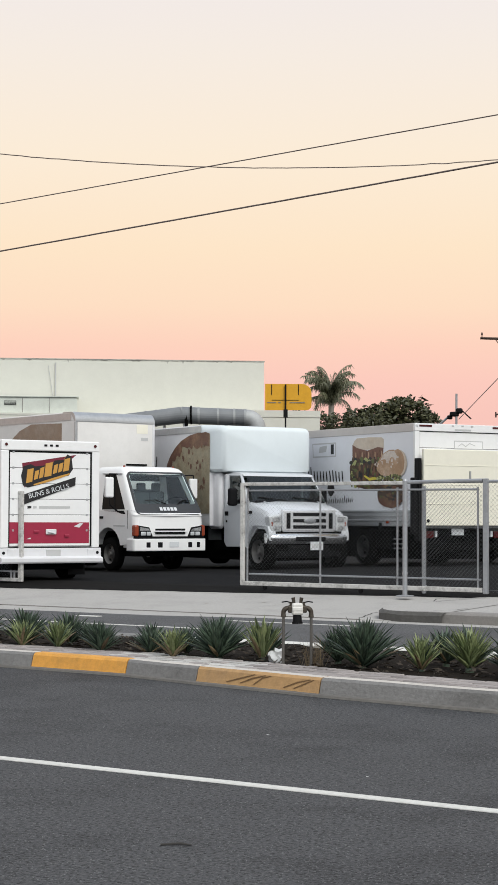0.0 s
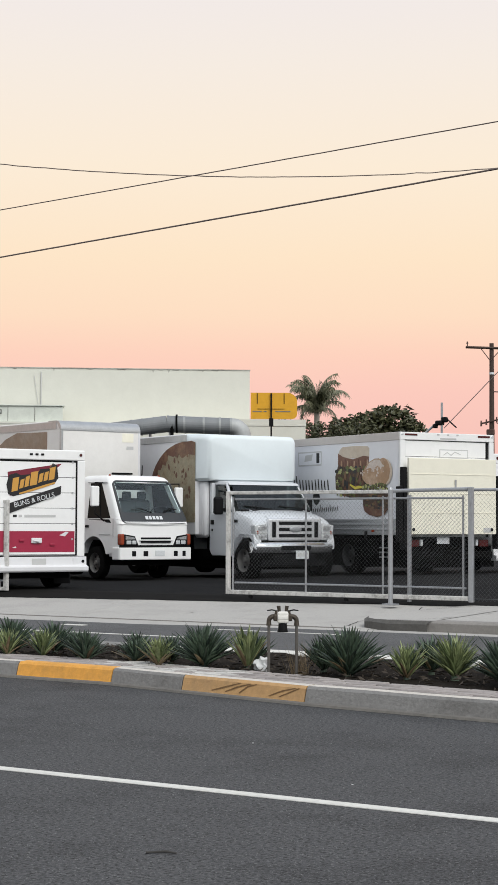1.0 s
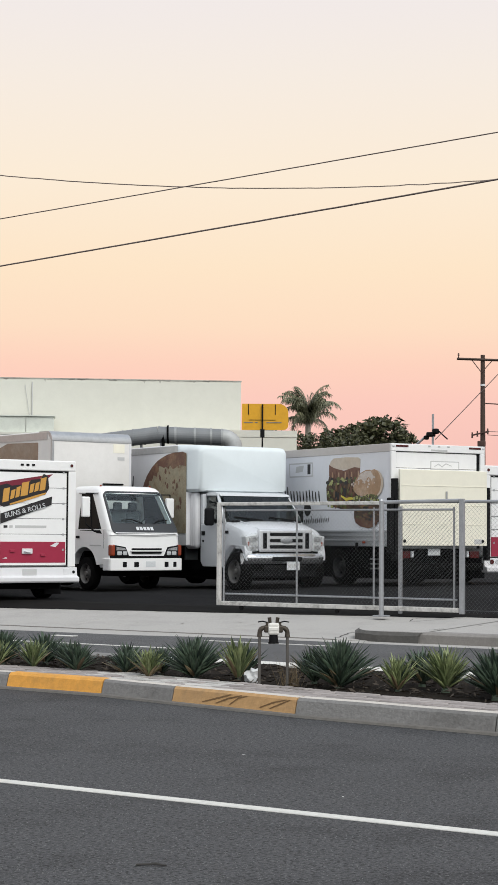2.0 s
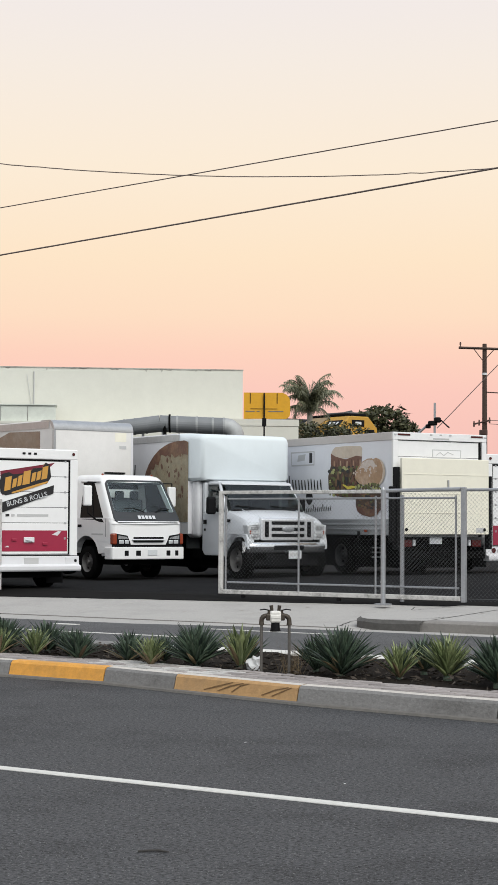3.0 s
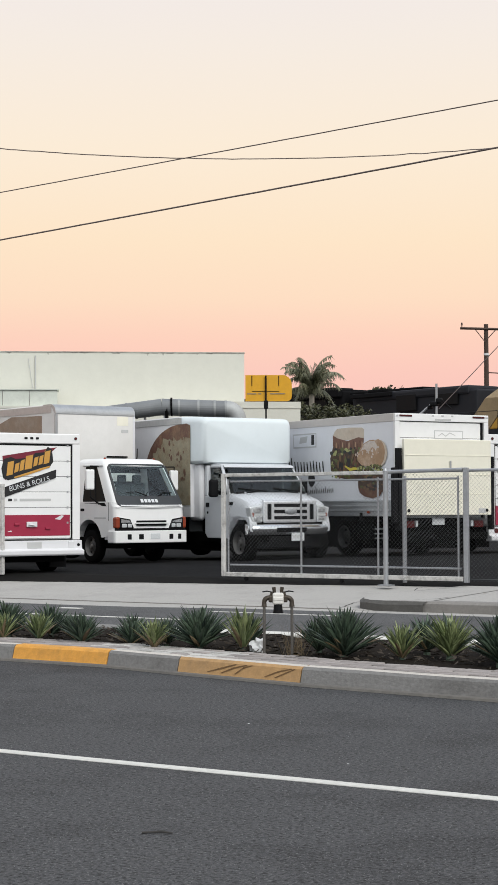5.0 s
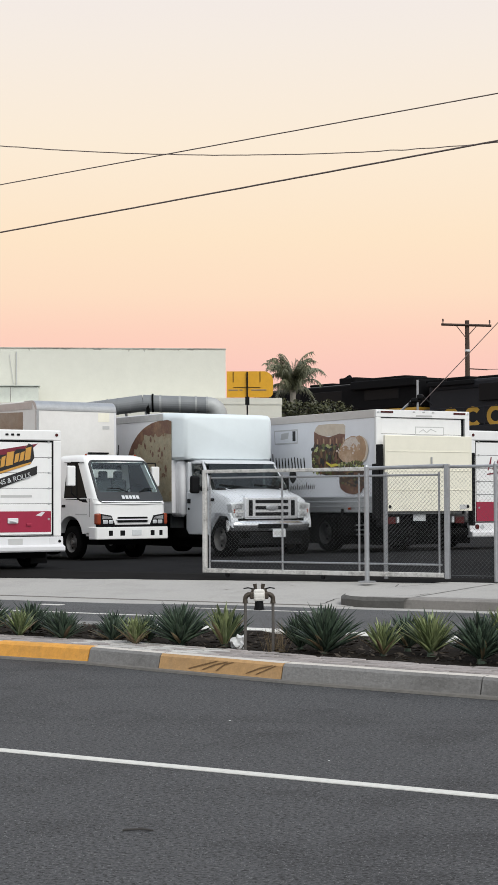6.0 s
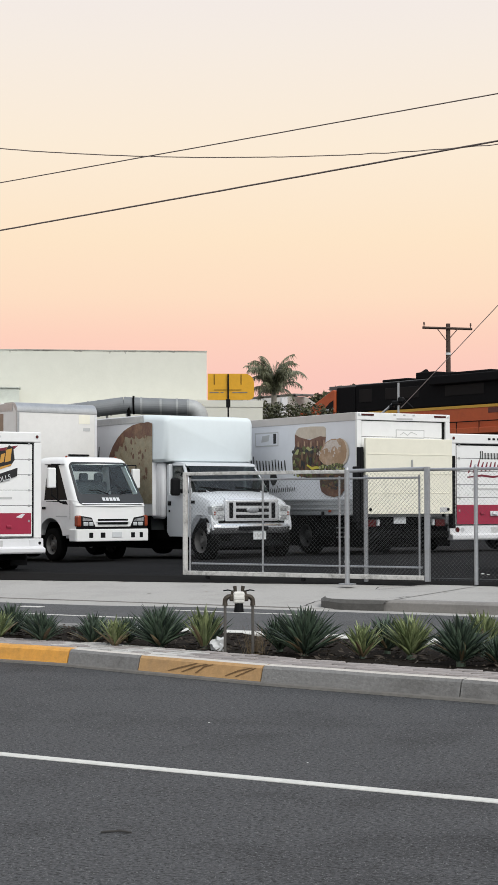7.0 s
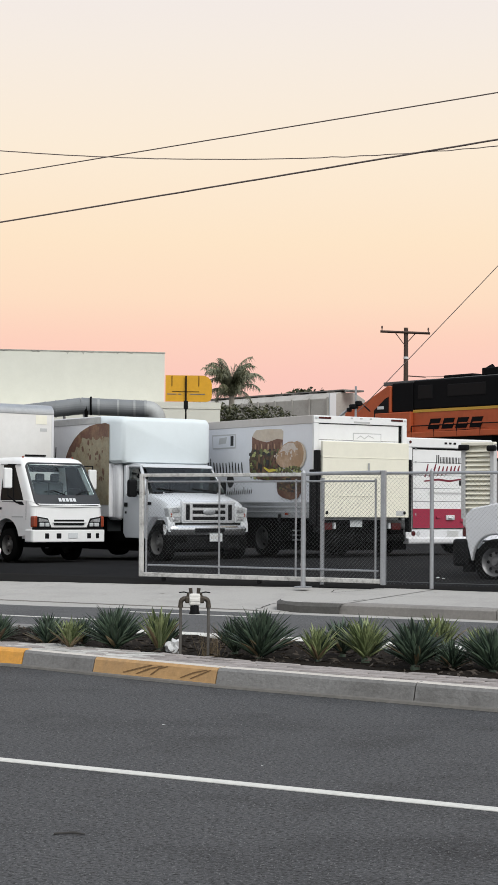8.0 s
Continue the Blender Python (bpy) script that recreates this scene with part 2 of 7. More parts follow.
bmesh.ops.recalc_face_normals(bm, faces=bm.faces)
RETURN_FACE = mat("stained_kerb_face", (0.1, 0.096, 0.09), 0.9, grain=0.4, grain_scale=14, stain=0.6, stain_scale=3, stain_colour=(0.07, 0.066, 0.06), bump=0.5, bump_scale=18)
part("kerb_return", bm, [RETURN_FACE, CONCRETE], pave, "dark stained curved kerb end")
CRACK = mat("dirt_in_cracks", (0.03, 0.027, 0.024), 0.95, grain=0.4)
for pts in ([(-13.42, 22.45), (-13.5, 22.75), (-13.56, 23.1), (-13.5, 23.7), (-13.3, 24.4), (-13.05, 25.2)], [(-13.0, 24.0), (-12.85, 24.6), (-12.65, 25.25)],
            [(-12.2, 22.5), (-12.0, 22.75), (-11.9, 23.1)]):
    bm = bmesh.new()
    prev = None
    for a, b in zip(pts, pts[1:]):
        for k in range(6):
            cx, cy = a[0] + (b[0] - a[0]) * k / 6, a[1] + (b[1] - a[1]) * k / 6
            cx += 0.03 * noise.noise(Vector((cx * 8, cy * 8, 0)))
            wd = 0.009 + 0.006 * noise.noise(Vector((cx * 20, cy * 20, 4)))
            z = (0.178 + (cy - 22.62) * 0.031 if cx > -13.25 else slab_z(-20, cy) if cy > 22.62 else 0.03) + 0.006
            if cy < 22.3:
                z = 0.022
            cur = [bm.verts.new((cx - wd, cy - wd * 0.5, z)), bm.verts.new((cx + wd, cy + wd * 0.5, z))]
            if prev:
                bm.faces.new((prev[0], cur[0], cur[1], prev[1]))
            prev = cur
    part("crack", bm, CRACK, pave)
# lane lines
for x0, x1, y0, y1, lab in ((-100, 60, 8.275, 8.385, "long white painted lane line on grey asphalt"),
                            (-60, -14.1, 19.33, 19.43, "white edge line on the far carriageway"),
                            (-14.8, -12.4, 21.08, 21.16, "thin white line near the far kerb")):
    tagged(part("lane_line", one_box(x0, x1, y0, y1, 0.0, 0.009 if y0 > 16 else 0.004), LINE_WHITE), lab, "road line", kind="structure")
tagged(part("lane_marker", one_box(-17.35, -16.95, 20.7, 20.85, 0.0, 0.012, bevel=0.004), LINE_WHITE), "small white raised marker on the far carriageway", "road marker", kind="structure")


# ---- the planted median ----
KX = [-60, -12.1, -10.5, -9.5, -8.0, -7.1, -6.2, -5.0, 20]
KY = [13.9, 13.34, 13.26, 13.02, 12.72, 12.60, 12.50, 12.34, 10.3]


def kerb_y(x):
    return float(np.interp(x, KX, KY))


median = thing("median", "planted road median with grey and yellow kerb stones", "median", kind="structure")
STONES = [-40, -30, -20, -14.6, -11.74, -10.5, -9.5, -8.0, -6.03, -3.6, -1.2, 1.2, 6, 12, 20]
for i in range(len(STONES) - 1):
    x0, x1 = STONES[i] + 0.006, STONES[i + 1] - 0.006
    bm = bmesh.new()
    prof = [(0.0, -0.3), (0.0, 0.02), (0.035, 0.135), (0.06, 0.158), (0.17, 0.162), (0.17, -0.3)]
    ends = []
    k = max(2, int((x1 - x0) / 0.5))
    for j in range(k + 1):
        xx = x0 + (x1 - x0) * j / k
        wob = 0.006 * noise.noise(Vector((xx * 2.0, 1.3, 0)))
        ends.append([bm.verts.new((xx, kerb_y(xx) + p[0] + wob, p[1] + (wob if p[1] > 0.1 else 0))) for p in prof])
    for a, b in zip(ends, ends[1:]):
        for q in range(len(prof) - 1):
            f = bm.faces.new((a[q], b[q], b[q + 1], a[q + 1]))
            # the upward face takes the lightened colour, the sides the darker one
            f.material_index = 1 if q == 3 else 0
    bm.faces.new(ends[0])
    bm.faces.new(list(reversed(ends[-1])))
    bmesh.ops.recalc_face_normals(bm, faces=bm.faces)
    yellow = i in (4, 6)
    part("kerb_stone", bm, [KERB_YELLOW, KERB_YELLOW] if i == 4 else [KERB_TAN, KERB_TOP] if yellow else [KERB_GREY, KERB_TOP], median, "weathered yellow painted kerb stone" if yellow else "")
SCUFF = mat("brown_scrape", (0.2, 0.115, 0.05), 0.9, grain=0.6, grain_scale=30)
# dark scrapes on the yellow stone
for sx, sw, sz in ((-9.12, 0.34, 0.09), (-8.95, 0.3, 0.1), (-8.78, 0.2, 0.11), (-8.42, 0.3, 0.1), (-8.3, 0.22, 0.09)):
    yy = kerb_y(sx)
    bm = bmesh.new()
    q = [(sx, 0.05), (sx + sw * 0.5, sz + 0.005), (sx + sw, 0.134), (sx + sw * 1.04, 0.13), (sx + sw * 0.53, sz - 0.006), (sx + 0.015, 0.046)]
    vs = [bm.verts.new((px, kerb_y(px) + 0.035 * (pz - 0.02) / 0.115 - 0.004, pz)) for px, pz in q]
    bm.faces.new(vs)
    out = bmesh.ops.extrude_face_region(bm, geom=list(bm.faces))
    for v in [g for g in out["geom"] if isinstance(g, bmesh.types.BMVert)]:
        v.co.y += 0.003
    part("tyre_scuff", bm, SCUFF, median, "dark brown scrape on the yellow stone")
# gutter lip of concrete under the kerb
bm = bmesh.new()
prev = None
for j in range(81):
    xx = -30 + 0.5 * j
    cur = [bm.verts.new((xx, kerb_y(xx) - 0.07, 0.002)), bm.verts.new((xx, kerb_y(xx) - 0.06, 0.022)), bm.verts.new((xx, kerb_y(xx) + 0.01, 0.026))]
    if prev:
        bm.faces.new((prev[0], cur[0], cur[1], prev[1]))
        bm.faces.new((prev[1], cur[1], cur[2], prev[2]))
    prev = cur
part("kerb_foot", bm, mat("pale_kerb_foot", (0.16, 0.15, 0.137), 0.9, grain=0.4, grain_scale=15, stain=0.5, stain_scale=2, stain_colour=(0.1, 0.1, 0.1)), median)
# soil bed
bm = bmesh.new()
gx = [-45] + [-16 + 0.22 * i for i in range(64)] + [3, 12, 20]
gy = [0.78, 1.0, 1.25, 1.5, 1.8, 2.2, 2.8, 3.6, 4.4]
rows = []
for dy in gy:
    row = []
    for xx in gx:
        yy = min(kerb_y(xx) + dy, 15.97)
        row.append(bm.verts.new((xx, yy, 0.135 + 0.04 * noise.noise(Vector((xx * 1.7, yy * 1.7, 0))) * (0 if dy < 0.8 else 1) + 0.03 * noise.noise(Vector((xx * 6, yy * 6, 2))))))
    rows.append(row)
for a, b in zip(rows, rows[1:]):
    for i in range(len(gx) - 1):
        bm.faces.new((a[i], a[i + 1], b[i + 1], b[i]))
part("soil_bed", bm, SOIL, median, "dark mulched soil", smooth=True)
# far kerb of the median, its pale top showing between the plants
for i in range(9):
    x0 = -28 + 4 * i
    part("far_kerb_stone", one_prism([(15.95, -0.3), (15.95, 0.15), (16.0, 0.165), (16.18, 0.165), (16.22, 0.14), (16.24, -0.3)], 0, x0 + 0.01, x0 + 3.99, bevel=0.004, seg=1),
         LINE_WHITE if i in (4, 5, 6) else KERB_GREY, median)

# ---- foliage ----
def leaf_material(name, base, tip):
    m = bpy.data.materials.new(name)
    m.use_nodes = True
    n, l = m.node_tree.nodes, m.node_tree.links
    b = n["Principled BSDF"]
    b.inputs["Roughness"].default_value = 0.5
    info = n.new("ShaderNodeObjectInfo")
    geo = n.new("ShaderNodeNewGeometry")
    add = n.new("ShaderNodeMath")
    add.operation = "ADD"
    l.new(info.outputs["Random"], add.inputs[0])
    l.new(geo.outputs["Random Per Island"], add.inputs[1])
    fr = n.new("ShaderNodeMath")
    fr.operation = "FRACT"
    l.new(add.outputs[0], fr.inputs[0])
    mix = n.new("ShaderNodeMix")
    mix.data_type = "RGBA"
    mix.inputs[6].default_value, mix.inputs[7].default_value = (*base, 1), (*tip, 1)
    tx = n.new("ShaderNodeTexNoise")
    co = n.new("ShaderNodeTexCoord")
    l.new(co.outputs["Object"], tx.inputs["Vector"])
    tx.inputs["Scale"].default_value = 9.0
    k = n.new("ShaderNodeMath")
    k.operation = "MULTIPLY"
    l.new(fr.outputs[0], k.inputs[0])
    l.new(tx.outputs["Fac"], k.inputs[1])
    k2 = n.new("ShaderNodeMath")
    k2.operation = "MULTIPLY"
    l.new(k.outputs[0], k2.inputs[0])
    k2.inputs[1].default_value = 1.7
    l.new(k2.outputs[0], mix.inputs[0])
    l.new(mix.outputs[2], b.inputs["Base Color"])
    return m


AGAVE_DARK = leaf_material("agave_dark", (0.015, 0.028, 0.02), (0.1, 0.145, 0.095))
AGAVE_LIGHT = leaf_material("agave_light", (0.06, 0.085, 0.032), (0.34, 0.39, 0.18))
DRY_LEAF = leaf_material("dry_leaf", (0.12, 0.085, 0.05), (0.28, 0.21, 0.12))


def leaf_mesh(name, length, width, droop, material):
    """A stiff, channelled, pointed leaf that starts at the origin and runs along x."""
    me = bpy.data.meshes.new(name)
    vs, fs = [], []
    k = 5
    for i in range(k + 1):
        u = i / k
        w = width * (0.55 + 0.9 * u - 1.45 * u * u if u < 0.62 else 1.10 * (1 - u) / 0.62) * 0.75
        w = max(w, 0.001)
        z = -droop * u * u * length
        vs += [(u * length, -w, z + w * 0.45), (u * length, 0, z), (u * length, w, z + w * 0.45), (u * length, 0, z - 0.006 * (1 - u))]
    for i in range(k):
        a, b = 4 * i, 4 * i + 4
        fs += [(a, b, b + 1, a + 1), (a + 1, b + 1, b + 2, a + 2), (a + 2, b + 2, b + 3, a + 3), (a + 3, b + 3, b, a)]
    me.from_pydata(vs, [], fs)
    for p in me.polygons:
        p.use_smooth = True
    me.materials.append(material)
    return me


LEAVES = {key: [leaf_mesh("leaf", L, W, d, m) for L, W, d in ((0.4, 0.056, 0.08), (0.38, 0.06, 0.02), (0.42, 0.054, 0.16), (0.36, 0.052, 0.1))]
          for key, m in (("dark", AGAVE_DARK), ("light", AGAVE_LIGHT), ("dry", DRY_LEAF))}


def agave(x, y, size, tone, count, label, spread=1.0):
    ob = thing("agave", label, "plant", pose(x, y, 0.12, 0, 0, random.uniform(0, 360)) @ Matrix.Scale(size * 0.81, 4), group="plants in the median")
    heart = bmesh.new()
    tube(heart, (0, 0, -0.05), (0, 0, 0.1), 0.05, 0.03, n=8)
    part("heart", heart, AGAVE_DARK, ob)
    count = int(count * 2.3)
    for i in range(count):
        u = (i + 0.5) / count
        az = i * 137.5 + random.uniform(-12, 12)
        up = 87 - 57 * u ** 0.95 * spread + random.uniform(-7, 7)
        key = tone if random.random() > 0.1 else "dark"
        if u > 0.9 and random.random() < 0.3:
            key = "dry"
        lf = new("leaf", random.choice(LEAVES[key]))
        lf.parent = ob
        lf.matrix_local = pose(0, 0, 0.02 + 0.05 * (1 - u), 0, -up, az) @ pose(0.02, 0, 0, random.uniform(-15, 15), 0, 0) @ Matrix.Scale(random.uniform(0.82, 1.1) * min(1.0, 0.8 + 0.5 * u), 4)
    return ob


BIG, SMALL, PALE = ("large dark green spiky agave in mulched soil", "small dark green spiky agave beside larger ones",
                    "pale yellow-green spiky agave in mulched soil")
for x, y, size, tone, count, lab, spread in (
        (-13.5, 14.5, 1.1, "dark", 40, BIG, 1.0), (-13.15, 14.05, 0.95, "light", 32, PALE, 0.8), (-12.75, 14.4, 1.15, "dark", 46, BIG, 1.0), (-12.55, 14.1, 0.85, "light", 34, PALE, 0.75),
        (-12.1, 14.15, 0.9, "light", 38, PALE, 0.8), (-11.4, 14.0, 0.92, "dark", 42, SMALL, 0.9), (-10.85, 14.1, 0.8, "dark", 36, SMALL, 1.0),
        (-10.38, 13.85, 0.88, "light", 34, PALE, 0.8), (-9.98, 14.05, 1.22, "dark", 62, BIG, 1.0), (-9.44, 14.0, 1.15, "light", 40, PALE, 0.5),
        (-8.75, 14.25, 1.05, "dark", 40, SMALL, 0.8), (-8.27, 13.9, 1.32, "dark", 64, BIG, 1.0), (-7.72, 14.0, 0.95, "light", 36, PALE, 0.75), (-7.9, 14.8, 1.0, "dark", 38, SMALL, 0.9),
        (-7.42, 14.35, 1.15, "light", 46, PALE, 0.9), (-6.74, 13.98, 1.25, "dark", 58, BIG, 1.0), (-6.95, 14.9, 1.15, "light", 40, PALE, 0.6),
        (-6.35, 14.5, 1.0, "light", 36, PALE, 0.7), (-6.0, 13.95, 1.2, "dark", 52, BIG, 1.0), (-5.5, 14.3, 1.1, "dark", 46, BIG, 1.0), (-5.0, 13.7, 1.1, "light", 40, PALE, 0.8),
        (-11.75, 14.3, 0.9, "dark", 40, SMALL, 0.9), (-11.1, 14.45, 0.85, "dark", 36, SMALL, 1.0), (-10.6, 14.35, 0.85, "dark", 34, SMALL, 1.0), (-9.7, 14.5, 1.0, "dark", 36, SMALL, 0.8), (-8.55, 14.6, 0.9, "dark", 30, SMALL, 1.0),
        (-7.2, 14.9, 1.0, "dark", 36, SMALL, 0.9), (-6.4, 14.0, 0.8, "dark", 30, SMALL, 1.0), (-5.75, 14.7, 1.1, "light", 36, PALE, 0.7), (-12.4, 14.7, 1.0, "dark", 36, SMALL, 0.9),
        (-4.4, 14.0, 1.1, "dark", 46, BIG, 1.0), (-14.2, 14.2, 1.1, "dark", 46, BIG, 1.0)):
    agave(x, y, size, tone, count, lab, spread)
# dry grass and litter on the soil
tuft = thing("dry_grass", "thin tuft of dry straw-coloured grass in the soil", "grass", pose(-8.82, 13.95, 0.12), kind="stuff")
bm = bmesh.new()
for i in range(70):
    a, l2, t2 = random.uniform(0, 6.28), random.uniform(0.15, 0.36), random.uniform(0.02, 0.16)
    bx, by = random.gauss(0, 0.04), random.gauss(0, 0.04)
    v = [bm.verts.new((bx, by, 0)), bm.verts.new((bx + 0.005, by, 0)), bm.verts.new((bx + t2 * math.cos(a), by + t2 * math.sin(a), l2))]
    bm.faces.new(v)
part("blades", bm, DRY_LEAF, tuft)
MULCH = mat("wood_mulch", (0.06, 0.045, 0.032), 0.95, grain=0.5, grain_scale=14, stain=0.5, stain_scale=4, stain_colour=(0.04, 0.03, 0.02))
bm = bmesh.new()
for i in range(900):
    mx = random.uniform(-14, -4.5)
    my = kerb_y(mx) + random.uniform(0.72, 2.4)
    L, a = random.uniform(0.02, 0.07), random.uniform(0, 3.14)
    c, s = math.cos(a) * L, math.sin(a) * L
    h = 0.155 + random.uniform(0, 0.02)
    vs = [bm.verts.new(p) for p in ((mx - c, my - s, h), (mx + s * 0.25, my - c * 0.25, h + 0.012), (mx + c, my + s, h + random.uniform(-0.01, 0.03)), (mx - s * 0.25, my + c * 0.25, h))]
    bm.faces.new(vs)
tagged(part("mulch", bm, MULCH), "scattered wood mulch and dry leaf litter on the soil", "mulch", kind="stuff")
bm = bmesh.new()
bmesh.ops.create_icosphere(bm, subdivisions=3, radius=0.075)
for v in bm.verts:
    v.co *= 1 + 0.7 * noise.noise(v.co * 22)
    v.co.z = max(v.co.z * 1.1, -0.06)
BAG = mat("white_plastic_bag", (0.7, 0.7, 0.7), 0.4, grain=0.2, grain_scale=12)
b_ = part("plastic_bag", bm, BAG, smooth=True)
b_.matrix_world = pose(-9.3, 14.05, 0.18, 0, 0, 20)
tagged(b_, "crumpled white plastic bag among the plants", "litter")

# ---- backflow preventer on two pipes ----
BRASS = mat("weathered_bronze", (0.09, 0.075, 0.06), 0.55, 0.7, grain=0.4, grain_scale=30)
PIPE = mat("dull_steel_pipe", (0.14, 0.13, 0.12), 0.6, 0.5, grain=0.4, grain_scale=25)
VALVE_WHITE = mat("white_valve_coating", (0.72, 0.7, 0.66), 0.5, grain=0.2, grain_scale=25, stain=0.4, stain_scale=8, stain_colour=(0.4, 0.38, 0.33))
bf = thing("backflow_preventer", "weathered bronze and white backflow valve on two upright pipes", "valve", pose(-8.9, 13.78, 0.13, 0, 0, 36))
for sx in (-1, 1):
    b1 = one_tube((sx * 0.128, 0, -0.05), (sx * 0.128, 0, 0.5), 0.014)
    rp = part("riser_pipe", b1, PIPE, bf)
    # one bent tube, thicker at its mouths
    rings = []
    for a, lift, r in ((0, -0.04, 0.026), (0, -0.015, 0.022), (0, 0, 0.021), (22, 0, 0.022), (45, 0, 0.023), (68, 0, 0.022), (90, 0, 0.021), (90, 0.012, 0.029)):
        ca, sa = math.cos(radians(a)), math.sin(radians(a))
        c = Vector((sx * (0.128 - 0.045 * (1 - ca) - (lift if a == 90 else 0)), 0, 0.5 + 0.045 * sa + (lift if a == 0 else 0)))
        rings.append([tuple(c + (Vector((sx * ca, 0, sa)) * math.cos(b) + Vector((0, 1, 0)) * math.sin(b)) * r) for b in [2 * math.pi * k / 12 for k in range(12)]])
    bm = bmesh.new()
    rv = [[bm.verts.new(p) for p in rg] for rg in rings]
    for p, q in zip(rv, rv[1:]):
        for k in range(12):
            bm.faces.new((p[k], p[(k + 1) % 12], q[(k + 1) % 12], q[k]))
    bm.faces.new(rv[0])
    bm.faces.new(rv[-1])
    bmesh.ops.recalc_face_normals(bm, faces=bm.faces)
    part("elbow", bm, BRASS, rp)
    bm = bmesh.new()
    box(bm, sx * 0.06 - 0.028, sx * 0.06 + 0.028, -0.03, 0.03, 0.5, 0.565, bevel=0.012)
    tube(bm, (sx * 0.06, 0, 0.56), (sx * 0.06, 0, 0.6), 0.012)
    sv = part("shutoff_valve", bm, BRASS, bf)
    bm = one_prism([(sx * 0.055, 0.598), (sx * 0.1, 0.61), (sx * 0.145, 0.602), (sx * 0.145, 0.592), (sx * 0.1, 0.598), (sx * 0.055, 0.588)], 1, -0.012, 0.012, bevel=0.003, seg=1)
    part("lever_handle", bm, BLACK, sv)
bm = one_box(-0.052, 0.052, -0.045, 0.045, 0.48, 0.59, bevel=0.018)
tube(bm, (-0.045, 0, 0.535), (0.045, 0, 0.535), 0.05, n=14)
vb = part("valve_body", bm, VALVE_WHITE, bf, "flaking white coated valve body")
for sx in (-0.03, 0.03):
    part("test_cock", one_tube((sx, 0, 0.58), (sx * 1.3, 0, 0.64), 0.014, 0.018), BRASS, vb)
bm = one_tube((0, 0, 0.49), (0, 0, 0.4), 0.038, 0.046, n=14)
tube(bm, (0, 0, 0.415), (0, 0, 0.4), 0.05, n=14)
part("relief_valve", bm, BLACK, bf)

# ---- gate and chain-link fences ----
FLAKY = mat("flaking_white_gate_paint", (0.6, 0.59, 0.57), 0.6, grain=0.3, grain_scale=14, stain=0.9, stain_scale=7, stain_colour=(0.22, 0.21, 0.2), bump=0.3)
WIRE = mat("galvanised_wire", (0.11, 0.114, 0.118), 0.6, 0.3)


def mesh_wire(bm, x0, x1, z0, z1, pitch=0.058, r=0.0011):
    """Diamond chain-link between two corners, in the plane y = 0, the wires of each direction on their own side."""
    w, h = x1 - x0, z1 - z0
    for side in (-1, 1):
        c = -h
        while c < w:
            a0, a1 = max(0, c), min(w, c + h)
            if a1 > a0 + 0.01:
                za, zb = a0 - c, a1 - c
                if side > 0:
                    za, zb = h - za, h - zb
                y = side * r * 0.8
                p, q = Vector((x0 + a0, y, z0 + za)), Vector((x0 + a1, y, z0 + zb))
                d = (q - p).normalized()
                nrm = Vector((-d.z, 0, d.x)) * r
                k = Vector((0, r, 0))
                vs = [bm.verts.new(v) for v in (p + nrm - k * 0.6, p - nrm - k * 0.6, p + k, q + nrm - k * 0.6, q - nrm - k * 0.6, q + k)]
                for f in ((0, 1, 4, 3), (1, 2, 5, 4), (2, 0, 3, 5)):
                    bm.faces.new([vs[i] for i in f])
            c += pitch * 1.2
    return bm


gate = thing("sliding_gate", "sliding chain-link gate with a flaking white frame, rolled open", "gate", pose(-17.42, 25.2, 0, 0, 0, 0))
GW, GB, GT = 4.74, 0.33, 2.1
for name, b5, m in (("frame_upright", (0, 0.07, -0.035, 0.035, GB, GT), FLAKY), ("frame_upright", (GW - 0.09, GW - 0.01, -0.035, 0.035, GB - 0.02, GT + 0.03), STEEL),
                    ("bottom_rail", (0.072, GW - 0.102, -0.03, 0.03, GB, GB + 0.075), FLAKY), ("top_rail", (0.072, 3.2, -0.03, 0.03, GT - 0.06, GT), FLAKY)):
    part(name, one_box(*b5, bevel=0.01), m, gate)
part("top_rail", one_tube((3.2, 0, GT - 0.02), (GW - 0.1, 0, GT + 0.0), 0.03), STEEL, gate)
for a, b in (((0.16, 0.02, GB + 0.2), (GW - 0.15, 0.02, GB + 0.2)), ((0.16, 0.02, GT - 0.14), (GW - 0.22, 0.02, GT - 0.14))):
    part("inner_rail", one_tube(a, b, 0.017), STEEL, gate)
for ix in (0.12, 1.6, 3.08, GW - 0.2):
    part("inner_upright", one_tube((ix, 0.02, GB + 0.07), (ix, 0.02, GT - 0.1), 0.017), STEEL, gate)
part("chain_link", mesh_wire(bmesh.new(), 0.12, GW - 0.12, GB + 0.08, GT - 0.14), WIRE, gate, "galvanised chain-link mesh")
for wx in (0.5, 2.4):
    part("gate_wheel", one_tube((wx, -0.02, GB - 0.03), (wx, 0.02, GB - 0.03), 0.035, n=14), BLACK, gate)

bm = one_tube((0, 0, 0), (0, 0, 1.84), 0.04, n=14)
post = part("gate_post", bm, STEEL)
post.matrix_world = pose(-13.98, 24.83, 0.25)
tagged(post, "galvanised steel gate post with a base plate", "post")
part("base_plate", one_box(-0.11, 0.11, -0.09, 0.09, -0.005, 0.02, bevel=0.004), STEEL, post)
part("cap", one_tube((0, 0, 1.84), (0, 0, 1.88), 0.044, 0.02, n=14), STEEL, post)
for bz in (0.35, 0.75, 1.2, 1.7):
    part("clamp_band", one_tube((0, 0, bz), (0, 0, bz + 0.035), 0.046, n=14), STEEL, post)
